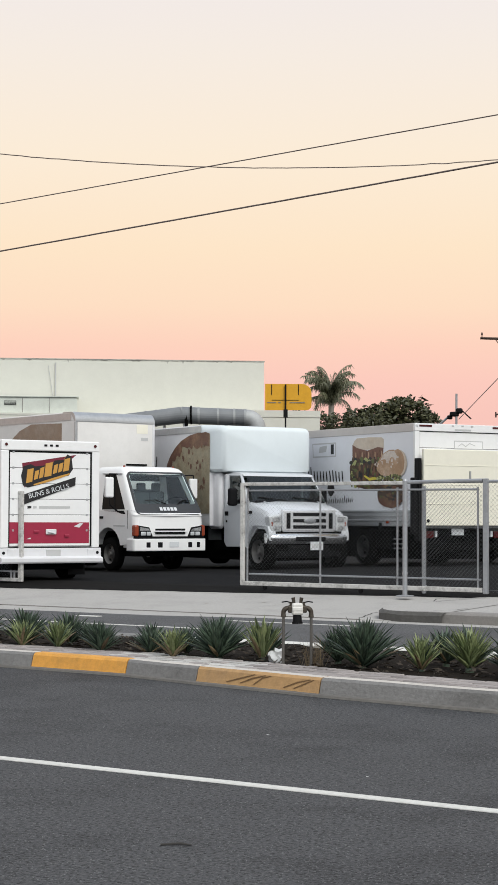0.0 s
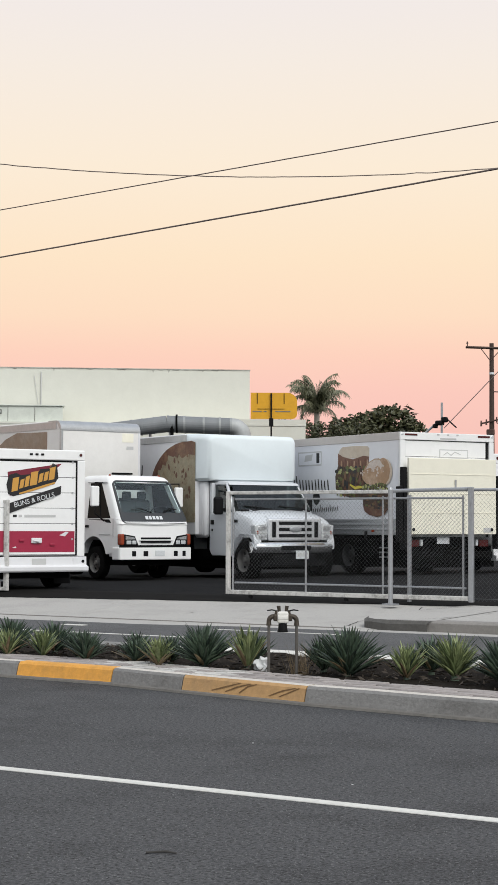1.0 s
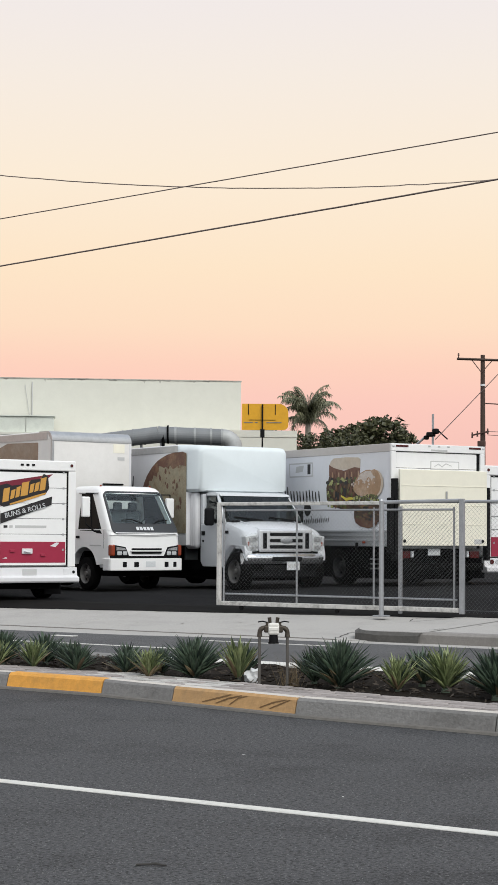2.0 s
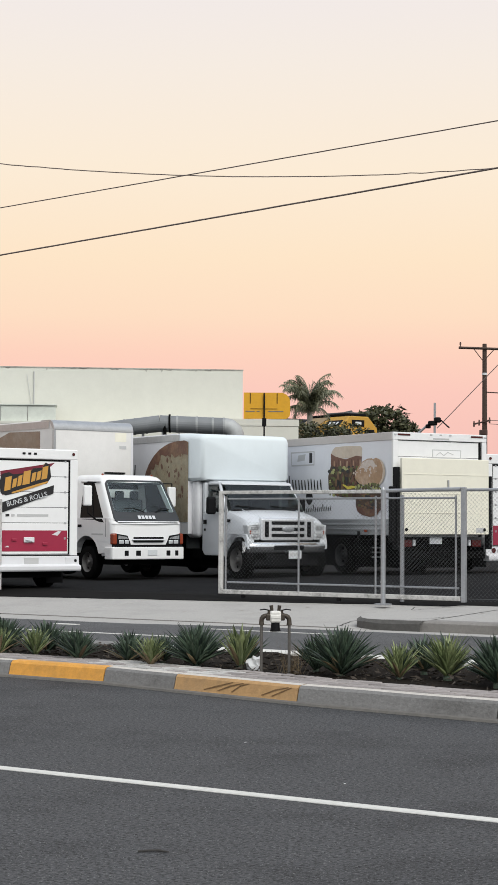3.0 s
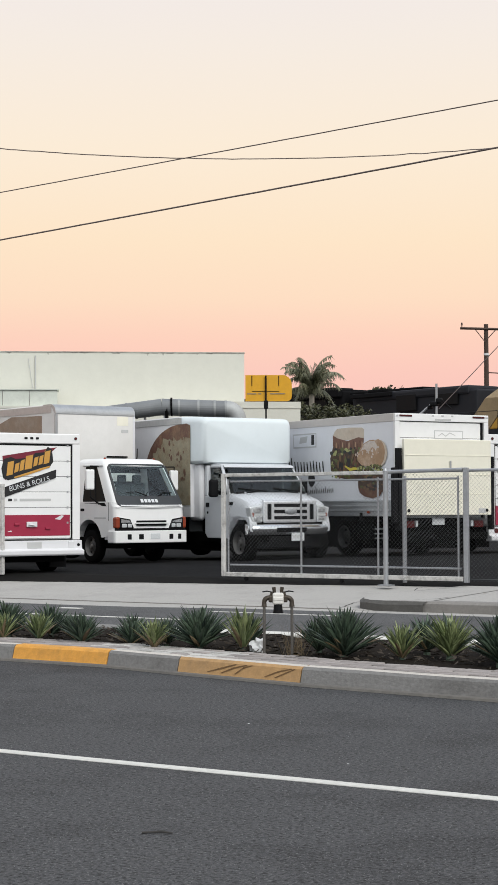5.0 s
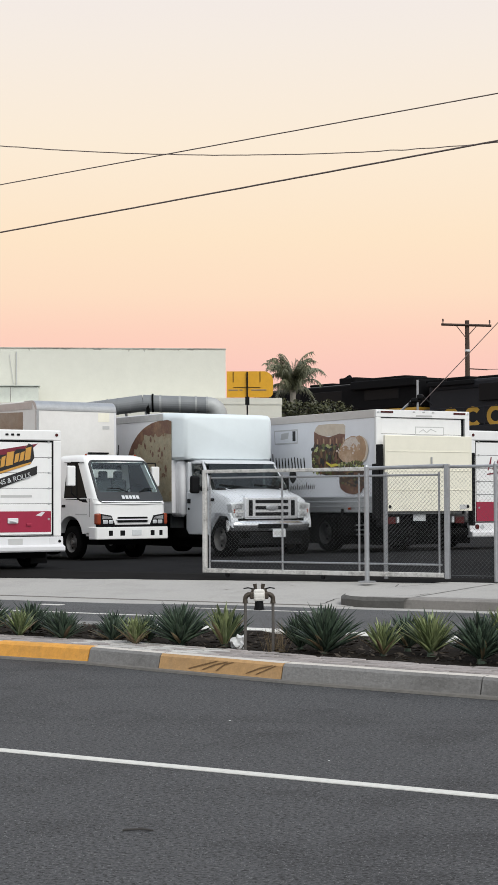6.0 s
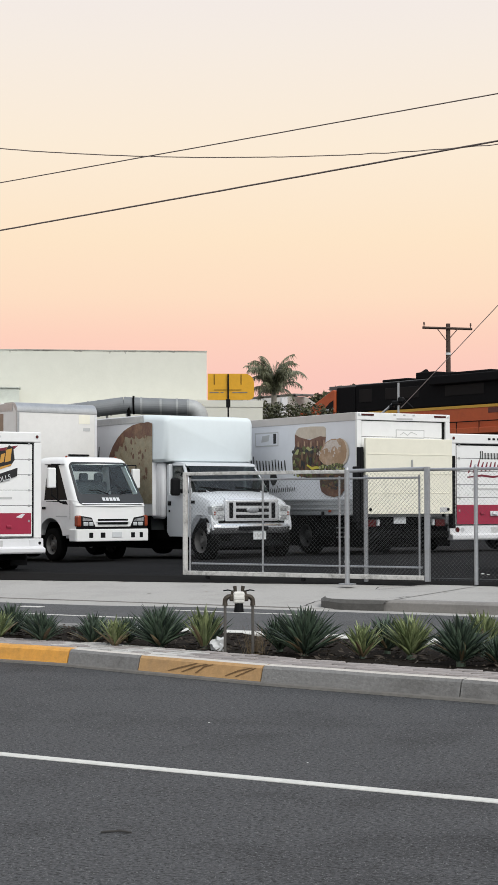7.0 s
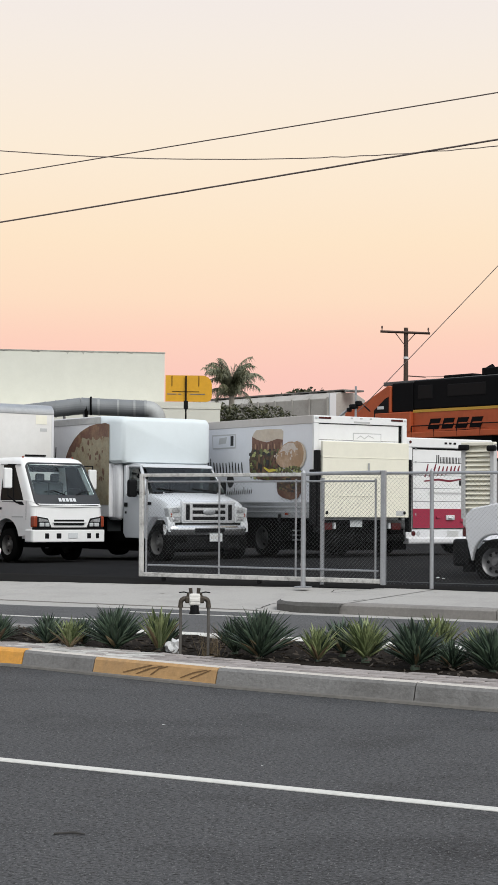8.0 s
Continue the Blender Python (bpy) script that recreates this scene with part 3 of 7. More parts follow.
post2 = part("guide_post", one_tube((0, 0, 0), (0, 0, 1.82), 0.037, n=14), STEEL)
post2.matrix_world = pose(-14.03, 25.55, 0.2)
tagged(post2, "grey steel guide post behind the gate", "post")


def fence(x0, x1, y, z, posts, label):
    f = thing("chain_link_fence", label, "fence", pose(0, y, z))
    for px in posts:
        p = part("fence_post", one_tube((px, 0, -0.1), (px, 0, 1.86), 0.033, n=12), STEEL, f)
        part("cap", one_tube((px, 0, 1.86), (px, 0, 1.9), 0.036, 0.015, n=12), STEEL, p)
    part("top_rail", one_tube((x0, 0, 1.83), (x1, 0, 1.83), 0.024), STEEL, f)
    part("tension_wire", one_tube((x0, 0, 0.1), (x1, 0, 0.1), 0.004, n=6), WIRE, f)
    part("chain_link", mesh_wire(bmesh.new(), x0, x1, 0.06, 1.81), WIRE, f, "galvanised chain-link mesh")
    return f


fence(-13.95, -3.0, 25.4, 0.26, (-11.98, -9.0, -6.0, -3.05), "galvanised chain-link fence along the pavement")
leaf = thing("gate_leaf", "narrow chain-link gate leaf with a white painted frame", "gate", pose(-22.42, 25.2, 0))
for name, b5, m in (("frame_upright", (-0.09, 0, -0.035, 0.035, 0.27, 1.98), FLAKY), ("bottom_rail", (-1.9, -0.092, -0.03, 0.03, 0.27, 0.34), FLAKY), ("top_rail", (-1.9, -0.092, -0.03, 0.03, 1.92, 1.98), FLAKY),
                    ("frame_upright", (-2.0, -1.902, -0.035, 0.035, 0.27, 1.98), FLAKY)):
    part(name, one_box(*b5, bevel=0.01), m, leaf)
for ix in (-0.22, -0.3):
    part("inner_upright", one_tube((ix, 0.02, 0.3), (ix, 0.02, 1.95), 0.02), STEEL, leaf)
part("inner_rail", one_tube((-1.9, 0.02, 0.46), (-0.1, 0.02, 0.46), 0.018), STEEL, leaf)
part("inner_rail", one_tube((-1.9, 0.02, 1.82), (-0.1, 0.02, 1.82), 0.018), STEEL, leaf)
part("chain_link", mesh_wire(bmesh.new(), -1.9, -0.32, 0.34, 1.92), WIRE, leaf)
for ix in (-0.6, -1.6):
    part("gate_wheel", one_tube((ix, -0.03, 0.29), (ix, 0.03, 0.29), 0.04, n=12), BLACK, leaf)
# ---- vehicles ----
RUBBER = mat("tyre_rubber", (0.006, 0.006, 0.006), 0.95, spec=0.04, grain=0.3, grain_scale=20)
RIM = mat("dull_steel_rim", (0.22, 0.22, 0.225), 0.45, 0.6, grain=0.3, grain_scale=15, stain=0.5, stain_scale=6)
RIM_BLACK = mat("dark_steel_rim", (0.05, 0.05, 0.05), 0.5, 0.4, grain=0.3, grain_scale=15)
RIM_MID = mat("grimy_steel_rim", (0.13, 0.125, 0.12), 0.6, 0.3, grain=0.5, grain_scale=12)
CHROME = mat("chrome", (0.9, 0.91, 0.93), 0.2, 0.62, grain=0.08, grain_scale=6)
CHASSIS = mat("black_chassis", (0.005, 0.005, 0.005), 0.9, spec=0.05, grain=0.3, grain_scale=8)
ALU = mat("aluminium_trim", (0.5, 0.51, 0.52), 0.38, 0.75, grain=0.15, grain_scale=8, stain=0.2, stain_scale=2)
LAMP_RED = mat("red_lens", (0.07, 0.008, 0.008), 0.25)
LAMP_AMBER = mat("amber_lens", (0.26, 0.045, 0.018), 0.2)
LAMP_SMOKED = mat("reflector_lamp_lens", (0.62, 0.63, 0.64), 0.15, 0.4, grain=0.8, grain_scale=22, stain=0.8, stain_scale=9, stain_colour=(0.16, 0.16, 0.165))
LAMP_CLEAR = mat("clear_lamp_lens", (0.72, 0.74, 0.76), 0.12, 0.25, grain=0.4, grain_scale=30)
SEAT = mat("dark_seat_cloth", (0.06, 0.066, 0.07), 0.9, grain=0.3, grain_scale=20)
INK = mat("black_print", (0.012, 0.011, 0.012), 0.45)
GOLD = mat("gold_print", (0.58, 0.3, 0.06), 0.45, grain=0.15, grain_scale=20)
MAROON = mat("maroon_print", (0.17, 0.012, 0.03), 0.45)
GREY_PRINT = mat("grey_print", (0.5, 0.5, 0.5), 0.5)
PLATE = mat("plate_white", (0.66, 0.68, 0.7), 0.4, grain=0.2, grain_scale=40)
WHITE_DIM = mat("aged_white_paint", (0.7, 0.7, 0.72), 0.4, grain=0.08, grain_scale=5, stain=0.25, stain_scale=1.0, stain_colour=(0.5, 0.49, 0.48), coat=0.2)


def glass_material(name, tint):
    m = bpy.data.materials.new(name)
    m.use_nodes = True
    b = m.node_tree.nodes["Principled BSDF"]
    b.inputs["Base Color"].default_value = (*tint, 1)
    b.inputs["Transmission Weight"].default_value = 1.0
    b.inputs["Roughness"].default_value = 0.02
    b.inputs["IOR"].default_value = 1.45
    return m


GLASS = glass_material("window_glass", (0.68, 0.8, 0.81))
GLASS_DARK = glass_material("dark_window_glass", (0.3, 0.36, 0.36))
GLASS_MID = glass_material("green_window_glass", (0.14, 0.18, 0.17))
TINTED = mat("dark_tinted_glass", (0.006, 0.007, 0.007), 0.3, spec=0.05)


def pane(name, corners, parent, material=GLASS, thick=0.012):
    """A flat sheet of glass through its corners, with thickness."""
    bm = bmesh.new()
    c = [Vector(p) for p in corners]
    n = (c[1] - c[0]).cross(c[-1] - c[0]).normalized() * thick
    a = [bm.verts.new(p) for p in c]
    b = [bm.verts.new(p - n) for p in c]
    bm.faces.new(a)
    bm.faces.new(list(reversed(b)))
    k = len(c)
    for i in range(k):
        bm.faces.new((a[i], b[i], b[(i + 1) % k], a[(i + 1) % k]))
    bmesh.ops.recalc_face_normals(bm, faces=bm.faces)
    ob = part(name, bm, material, parent)
    ob.visible_shadow = False
    return ob


def lathe(bm, profile, cx, cy, cz, n=28, mi=0):
    """A profile of (radius, place along y) turned round an axle along y."""
    rings = []
    for i in range(n):
        a = 2 * math.pi * i / n
        rings.append([bm.verts.new((cx + r * math.cos(a), cy + h, cz + r * math.sin(a))) for r, h in profile])
    for i in range(n):
        p, q = rings[i], rings[(i + 1) % n]
        for j in range(len(profile) - 1):
            f = bm.faces.new((p[j], q[j], q[j + 1], p[j + 1]))
            f.material_index = mi
    bmesh.ops.recalc_face_normals(bm, faces=bm.faces)
    return bm


def wheel(parent, x, y, z, r=0.4, w=0.22, rim=RIM, out=1, holes=6):
    """A tyre with its rim and hub; out: the side (+1 or -1 along y) that faces outwards."""
    t = part("wheel", lathe(bmesh.new(), [(r * 0.6, -w / 2), (r * 0.9, -w / 2), (r * 0.98, -w * 0.4), (r, -w * 0.25), (r, w * 0.25), (r * 0.98, w * 0.4), (r * 0.9, w / 2), (r * 0.6, w / 2)], x, y, z), RUBBER, parent, smooth=True)
    o = out * w / 2
    rm = part("rim", lathe(bmesh.new(), [(0.02, o * 0.55), (r * 0.22, o * 0.55), (r * 0.3, o * 0.3), (r * 0.48, o * 0.25), (r * 0.53, o * 0.7), (r * 0.61, o * 1.02), (r * 0.61, -o)], x, y, z, n=24), rim, t, smooth=True)
    part("hub", lathe(bmesh.new(), [(0.001, o * 1.0), (r * 0.13, o * 1.0), (r * 0.17, o * 0.5)], x, y, z, n=14), rim, t)
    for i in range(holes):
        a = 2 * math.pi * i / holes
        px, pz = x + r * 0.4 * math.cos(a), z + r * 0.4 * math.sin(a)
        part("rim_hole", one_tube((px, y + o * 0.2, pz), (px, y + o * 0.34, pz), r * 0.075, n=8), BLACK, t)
    return t


def flat(name, outline, parent, material, at, axis=0, thick=0.004, label=""):
    """A thin printed shape on a face: outline in the face's two coordinates, at its place along axis, thick outwards (sign counts)."""
    return part(name, one_prism(outline, axis, min(at, at + thick), max(at, at + thick)), material, parent, label)


def disc(cy, cz, ry, rz, n=20, a0=0.0, a1=360.0, wob=0.0, seed=0):
    """Points of an ellipse, its radius uneven by wob."""
    return [(cy + ry * math.cos(radians(a0 + (a1 - a0) * i / n)) * (1 + wob * noise.noise(Vector((i * 0.9, seed, 0)))),
             cz + rz * math.sin(radians(a0 + (a1 - a0) * i / n)) * (1 + wob * noise.noise(Vector((i * 0.9, seed, 5))))) for i in range(n if abs(a1 - a0) >= 360 else n + 1)]


def stroke(points, w):
    """The outline of a brush stroke of width w along points (two coordinates)."""
    up, dn = [], []
    k = len(points)
    for i, p in enumerate(points):
        a, b = points[max(i - 1, 0)], points[min(i + 1, k - 1)]
        dx, dy = b[0] - a[0], b[1] - a[1]
        l = math.hypot(dx, dy) or 1
        f = w * (0.6 if i in (0, k - 1) else 1.0) / 2
        up.append((p[0] - dy / l * f, p[1] + dx / l * f))
        dn.append((p[0] + dy / l * f, p[1] - dx / l * f))
    return up + dn[::-1]


def lettering(text, size, material, parent, m, depth=0.003, shear=0.0, label=""):
    """Real words in the built-in font, turned into a mesh."""
    cu = bpy.data.curves.new("lettering", "FONT")
    cu.body, cu.size, cu.extrude, cu.shear, cu.offset = text, size, depth, shear, 0.0
    cu.align_x = "CENTER"
    tmp = new("lettering_curve", cu)
    me = bpy.data.meshes.new_from_object(tmp.evaluated_get(bpy.context.evaluated_depsgraph_get()))
    bpy.data.objects.remove(tmp)
    me.materials.clear()
    me.materials.append(material)
    ob = new("lettering", me)
    ob.parent = parent
    ob.matrix_local = m
    if label:
        ob["label"] = label
    return ob


def simple_cab(o, x0, w, h):
    """A plain white cab beyond the box, which hides it."""
    part("cab", one_prism([(x0, 0.5), (x0 + 1.7, 0.5), (x0 + 1.7, 1.1), (x0 + 1.25, h), (x0, h)], 1, -w / 2, w / 2, bevel=0.06), WHITE, o)


def rear_van(label, m, W, H, base, red, ground, length=4.3, lamps=True):
    """A walk-in delivery van seen from behind: frame, panelled roll-up door, crimson band, step bumper, lamps. x runs to the front."""
    o = thing("delivery_van", label, "van", m)
    h = W / 2
    part("body", one_box(0.07, length, -h, h, base + 0.3, H, bevel=0.05), WHITE, o)
    part("roof_rail", one_box(0.3, length - 0.1, h - 0.02, h + 0.012, H - 0.16, H - 0.05, bevel=0.005), ALU, o)
    df = h - 0.16
    top = H - 0.2
    part("rear_header", one_box(0, 0.066, -h, h, top, H, bevel=0.02), WHITE, o)
    for sy in (-1, 1):
        part("rear_frame", one_box(0, 0.066, min(sy * df, sy * h), max(sy * df, sy * h), base + 0.3, top - 0.002, bevel=0.012), WHITE, o)
        bm = bmesh.new()
        tube(bm, (-0.012, sy * (h - 0.1), H - 0.09), (0.005, sy * (h - 0.1), H - 0.09), 0.03, n=12)
        part("marker_lamp", bm, LAMP_RED, o)
        part("door_gasket", one_box(0.02, 0.05, min(sy * (df - 0.028), sy * df), max(sy * (df - 0.028), sy * df), base + 0.32, top - 0.03), BLACK, o)
    part("door_gasket", one_box(0.02, 0.05, -df, df, top - 0.03, top - 0.004), BLACK, o)
    for cy in (-0.12, 0.0, 0.12):
        part("clearance_lamp", one_box(-0.014, 0.004, cy - 0.032, cy + 0.032, H - 0.115, H - 0.075, bevel=0.008), BLACK, o)
    # roll-up door of jointed panels
    z, k = base + 0.33, 6
    ph = (top - 0.032 - z) / k
    door = part("roll_up_door", one_box(0.05, 0.066, -df + 0.03, df - 0.03, z, top - 0.03), BLACK, o)
    for i in range(k):
        part("door_panel", one_box(0.026, 0.05, -df + 0.03, df - 0.03, z + ph * i + 0.004, z + ph * (i + 1) - 0.004, bevel=0.004, seg=1), WHITE, door)
        for sy in (-1, 1):
            part("hinge", one_box(0.018, 0.027, sy * (df - 0.1) - 0.02, sy * (df - 0.1) + 0.02, z + ph * (i + 1) - 0.02, z + ph * (i + 1) + 0.02, bevel=0.003, seg=1), ALU, door)
    # crimson band over the door's foot
    r0, r1 = red
    flat("crimson_band", [(-df + 0.05, r0), (df + 0.02, r0), (df + 0.02, r1), (-df + 0.05, r1)], o, RED, 0.0255, 0, -0.004, "crimson vinyl band with scuffs")
    bm = one_box(-0.01, 0.022, -0.12, 0.1, (r0 + r1) / 2 - 0.03, (r0 + r1) / 2 + 0.07, bevel=0.01)
    tube(bm, (-0.03, -0.06, (r0 + r1) / 2), (-0.03, 0.07, (r0 + r1) / 2 + 0.02), 0.012)
    part("latch", bm, WHITE_DIM, o, "white painted door latch")
    for cy, cz in ((0.3, 0.02), (-0.35, -0.06)):
        bm = one_box(-0.005, 0.022, cy - 0.05, cy + 0.05, (r0 + r1) / 2 + cz - 0.02, (r0 + r1) / 2 + cz + 0.03, bevel=0.008)
        part("grab_handle", bm, RED, o)
    # bumper
    bt = base + 0.29
    part("bumper", one_prism([(0.06, base), (-0.1, base), (-0.12, base + 0.03), (-0.12, base + 0.1), (-0.03, base + 0.13), (-0.02, bt), (0.06, bt)], 1, -h - 0.03, h + 0.03, bevel=0.008), WHITE_DIM, o)
    part("licence_plate", one_box(-0.034, -0.024, -0.2, 0.1, base + 0.14, base + 0.26, bevel=0.004, seg=1), GREY_PRINT, o)
    for sy in (-1, 1):
        if lamps:
            part("tail_lamp", one_tube((-0.04, sy * (h - 0.16), base + 0.21), (-0.015, sy * (h - 0.16), base + 0.21), 0.05, n=16), LAMP_RED, o)
            part("reverse_lamp", one_tube((-0.04, sy * (h - 0.29), base + 0.21), (-0.015, sy * (h - 0.29), base + 0.21), 0.042, n=16), LAMP_CLEAR, o)
        else:
            part("tail_lamp", one_box(-0.032, -0.015, sy * (h - 0.2) - 0.07, sy * (h - 0.2) + 0.07, base + 0.14, base + 0.27, bevel=0.012), WHITE_DIM, o, "faded pale tail lamp")
            part("reflector", one_tube((-0.032, sy * (h - 0.05), base + 0.2), (-0.015, sy * (h - 0.05), base + 0.2), 0.03, n=14), BLACK, o)
    part("chassis", one_box(0.1, length + 0.8, -0.75, 0.75, ground + 0.22, base + 0.3), CHASSIS, o)
    for wx in (1.0, length + 0.4):
        for sy in (-1, 1):
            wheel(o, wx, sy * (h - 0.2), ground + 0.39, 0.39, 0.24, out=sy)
    part("mud_flap", one_box(0.5, 0.52, -h + 0.05, -h + 0.4, ground + 0.1, base + 0.3), BLACK, o)
    part("mud_flap", one_box(0.5, 0.52, h - 0.4, h - 0.05, ground + 0.1, base + 0.3), BLACK, o)
    simple_cab(o, length + 0.003, W - 0.15, 2.1)
    return o


# the van with the gold script
bp = rear_van("white walk-in delivery van with a crimson band and gold script logo", pose(-22.24, 25.79, LOT, 0, 0, 157), 2.08, 2.68, 0.34, (0.72, 1.12), 0.0, lamps=False)
# the logo as plain shapes: maroon pennant, dark-edged gold script, black banner
flat("pennant", [(0.6, 2.24), (-0.55, 2.42), (-0.4, 2.3), (0.1, 2.05), (0.55, 1.78)], bp, MAROON, 0.025, 0, -0.003)
def slashes(x0, x1, z0, h, count, slant, seed, tall=(), tilt=0.0):
    """A row of slanted strokes of uneven height between x0 and x1 that stands for a word."""
    rnd = random.Random(seed)
    step = (x1 - x0) / count
    out = []
    for i in range(count):
        a = x0 + step * (i + 0.5)
        z = z0 + tilt * (a - x0)
        t = h * rnd.uniform(0.86, 1.04) * (1.55 if i in tall else 1.0)
        out.append([(a - slant * t * 0.5, z), (a + rnd.uniform(-0.1, 0.1) * step, z + t * 0.5), (a + slant * t * 0.5, z + t)])
    return out


def swollen(pts, k):
    cy, cz = sum(p[0] for p in pts) / len(pts), sum(p[1] for p in pts) / len(pts)
    return [(y + math.copysign(k, y - cy), z + math.copysign(k, z - cz)) for y, z in pts]


mark = [(0.55, 2.16), (0.4, 2.2), (0.3, 2.16), (0.0, 2.2), (-0.06, 2.28), (-0.26, 2.3), (-0.33, 2.4), (-0.42, 2.36), (-0.45, 2.12), (-0.36, 2.04), (-0.05, 1.98), (0.2, 1.86), (0.46, 1.8), (0.56, 1.84), (0.6, 2.02)]
flat("mark_edge", swollen(mark, 0.022), bp, INK, 0.0215, 0, -0.002)
flat("mark_rim", swollen(mark, 0.004), bp, GOLD, 0.0195, 0, -0.002)
flat("mark_field", swollen(mark, -0.016), bp, INK, 0.0175, 0, -0.002)
for y0, w_, zl, h_ in ((0.52, 0.13, 1.86, 0.26), (0.36, 0.085, 1.92, 0.17), (0.25, 0.085, 1.95, 0.2), (0.14, 0.15, 1.98, 0.26), (-0.04, 0.085, 2.04, 0.17), (-0.15, 0.085, 2.07, 0.17), (-0.26, 0.12, 2.09, 0.24)):
    flat("mark_block", [(y0, zl), (y0 - 0.03, zl + h_), (y0 - w_ - 0.03, zl + h_ + 0.03), (y0 - w_, zl + 0.03)], bp, GOLD, 0.0155, 0, -0.002)
flat("mark_swoosh", stroke([(0.36, 1.83), (0.1, 1.9), (-0.2, 1.99), (-0.4, 2.05)], 0.045), bp, GOLD, 0.0155, 0, -0.002)
flat("banner", [(0.58, 1.45), (0.56, 1.5), (0.59, 1.56), (0.57, 1.645), (-0.53, 1.99), (-0.52, 1.83)], bp, INK, 0.0125, 0, -0.002)
E_BAN = Matrix(((0, 0, -1, 0.002), (-0.96, 0.22, 0, 0.035), (0.26, 0.98, 0, 1.672), (0, 0, 0, 1)))
lettering("BUNS & ROLLS", 0.134, PLATE, bp, E_BAN, label="white capital letters on the black banner")
for y0, y1 in ((0.48, 0.4), (0.36, 0.29), (0.24, -0.42)):
    flat("small_print", [(y0, 1.38), (y1, 1.385), (y1, 1.43), (y0, 1.43)], bp, INK if y0 > 0.4 else GREY_PRINT, 0.0255, 0, -0.003)

# the van with the maroon script
hv = rear_van("white walk-in delivery van with a crimson band and brown lettering", pose(-17.03, 37.06, 0.131, 0, 0, 155) @ Matrix.Scale(1.113, 4), 2.3, 2.7, 0.55, (0.87, 1.26), 0.32)
for i, (y0, w, hgt) in enumerate(((0.35, 0.1, 0.17), (0.245, 0.075, 0.13), (0.165, 0.07, 0.13), (0.09, 0.075, 0.13), (0.01, 0.075, 0.13), (-0.07, 0.07, 0.13), (-0.145, 0.07, 0.13), (-0.24, 0.07, 0.13))):
    flat("word_bar", [(y0, 2.19), (y0 - w * 0.25, 2.19), (y0 - w * 0.3, 2.19 + hgt), (y0 - w * 0.05, 2.19 + hgt)], hv, INK, 0.0255, 0, -0.003)
    flat("word_bar", [(y0 - w * 0.5, 2.19), (y0 - w * 0.8, 2.19), (y0 - w * 0.8, 2.19 + hgt), (y0 - w * 0.55, 2.19 + hgt)], hv, INK, 0.0255, 0, -0.003)
for s_ in slashes(0.66, -0.3, 1.9, 0.19, 9, -0.32, 8, (0, 2), -0.1) + [[(0.68, 1.82), (0.3, 1.86), (0.0, 1.83), (-0.36, 1.88)]]:
    flat("script", stroke(s_, 0.042), hv, MAROON, 0.0255, 0, -0.003)
flat("scuff", [(-0.62, 1.02), (-0.7, 1.1), (-0.64, 1.11), (-0.5, 1.04)], bp, WHITE_DIM, 0.0212, 0, -0.003)
flat("scuff", [(0.5, 0.8), (0.42, 0.83), (0.4, 0.8)], bp, WHITE_DIM, 0.0212, 0, -0.003)
flat("small_print", [(0.55, 1.56), (-0.4, 1.56), (-0.4, 1.6), (0.55, 1.6)], hv, GREY_PRINT, 0.0255, 0, -0.003)
flat("word_bar", [(-0.26, 1.74), (-0.4, 1.74), (-0.4, 1.85), (-0.26, 1.85)], hv, INK, 0.0255, 0, -0.003)


# ---- cab-over box truck ----
FOOD_BROWN = mat("printed_bread_photo", (0.3, 0.21, 0.15), 0.5, grain=0.3, grain_scale=7, stain=0.7, stain_scale=1.6, stain_colour=(0.42, 0.36, 0.3))


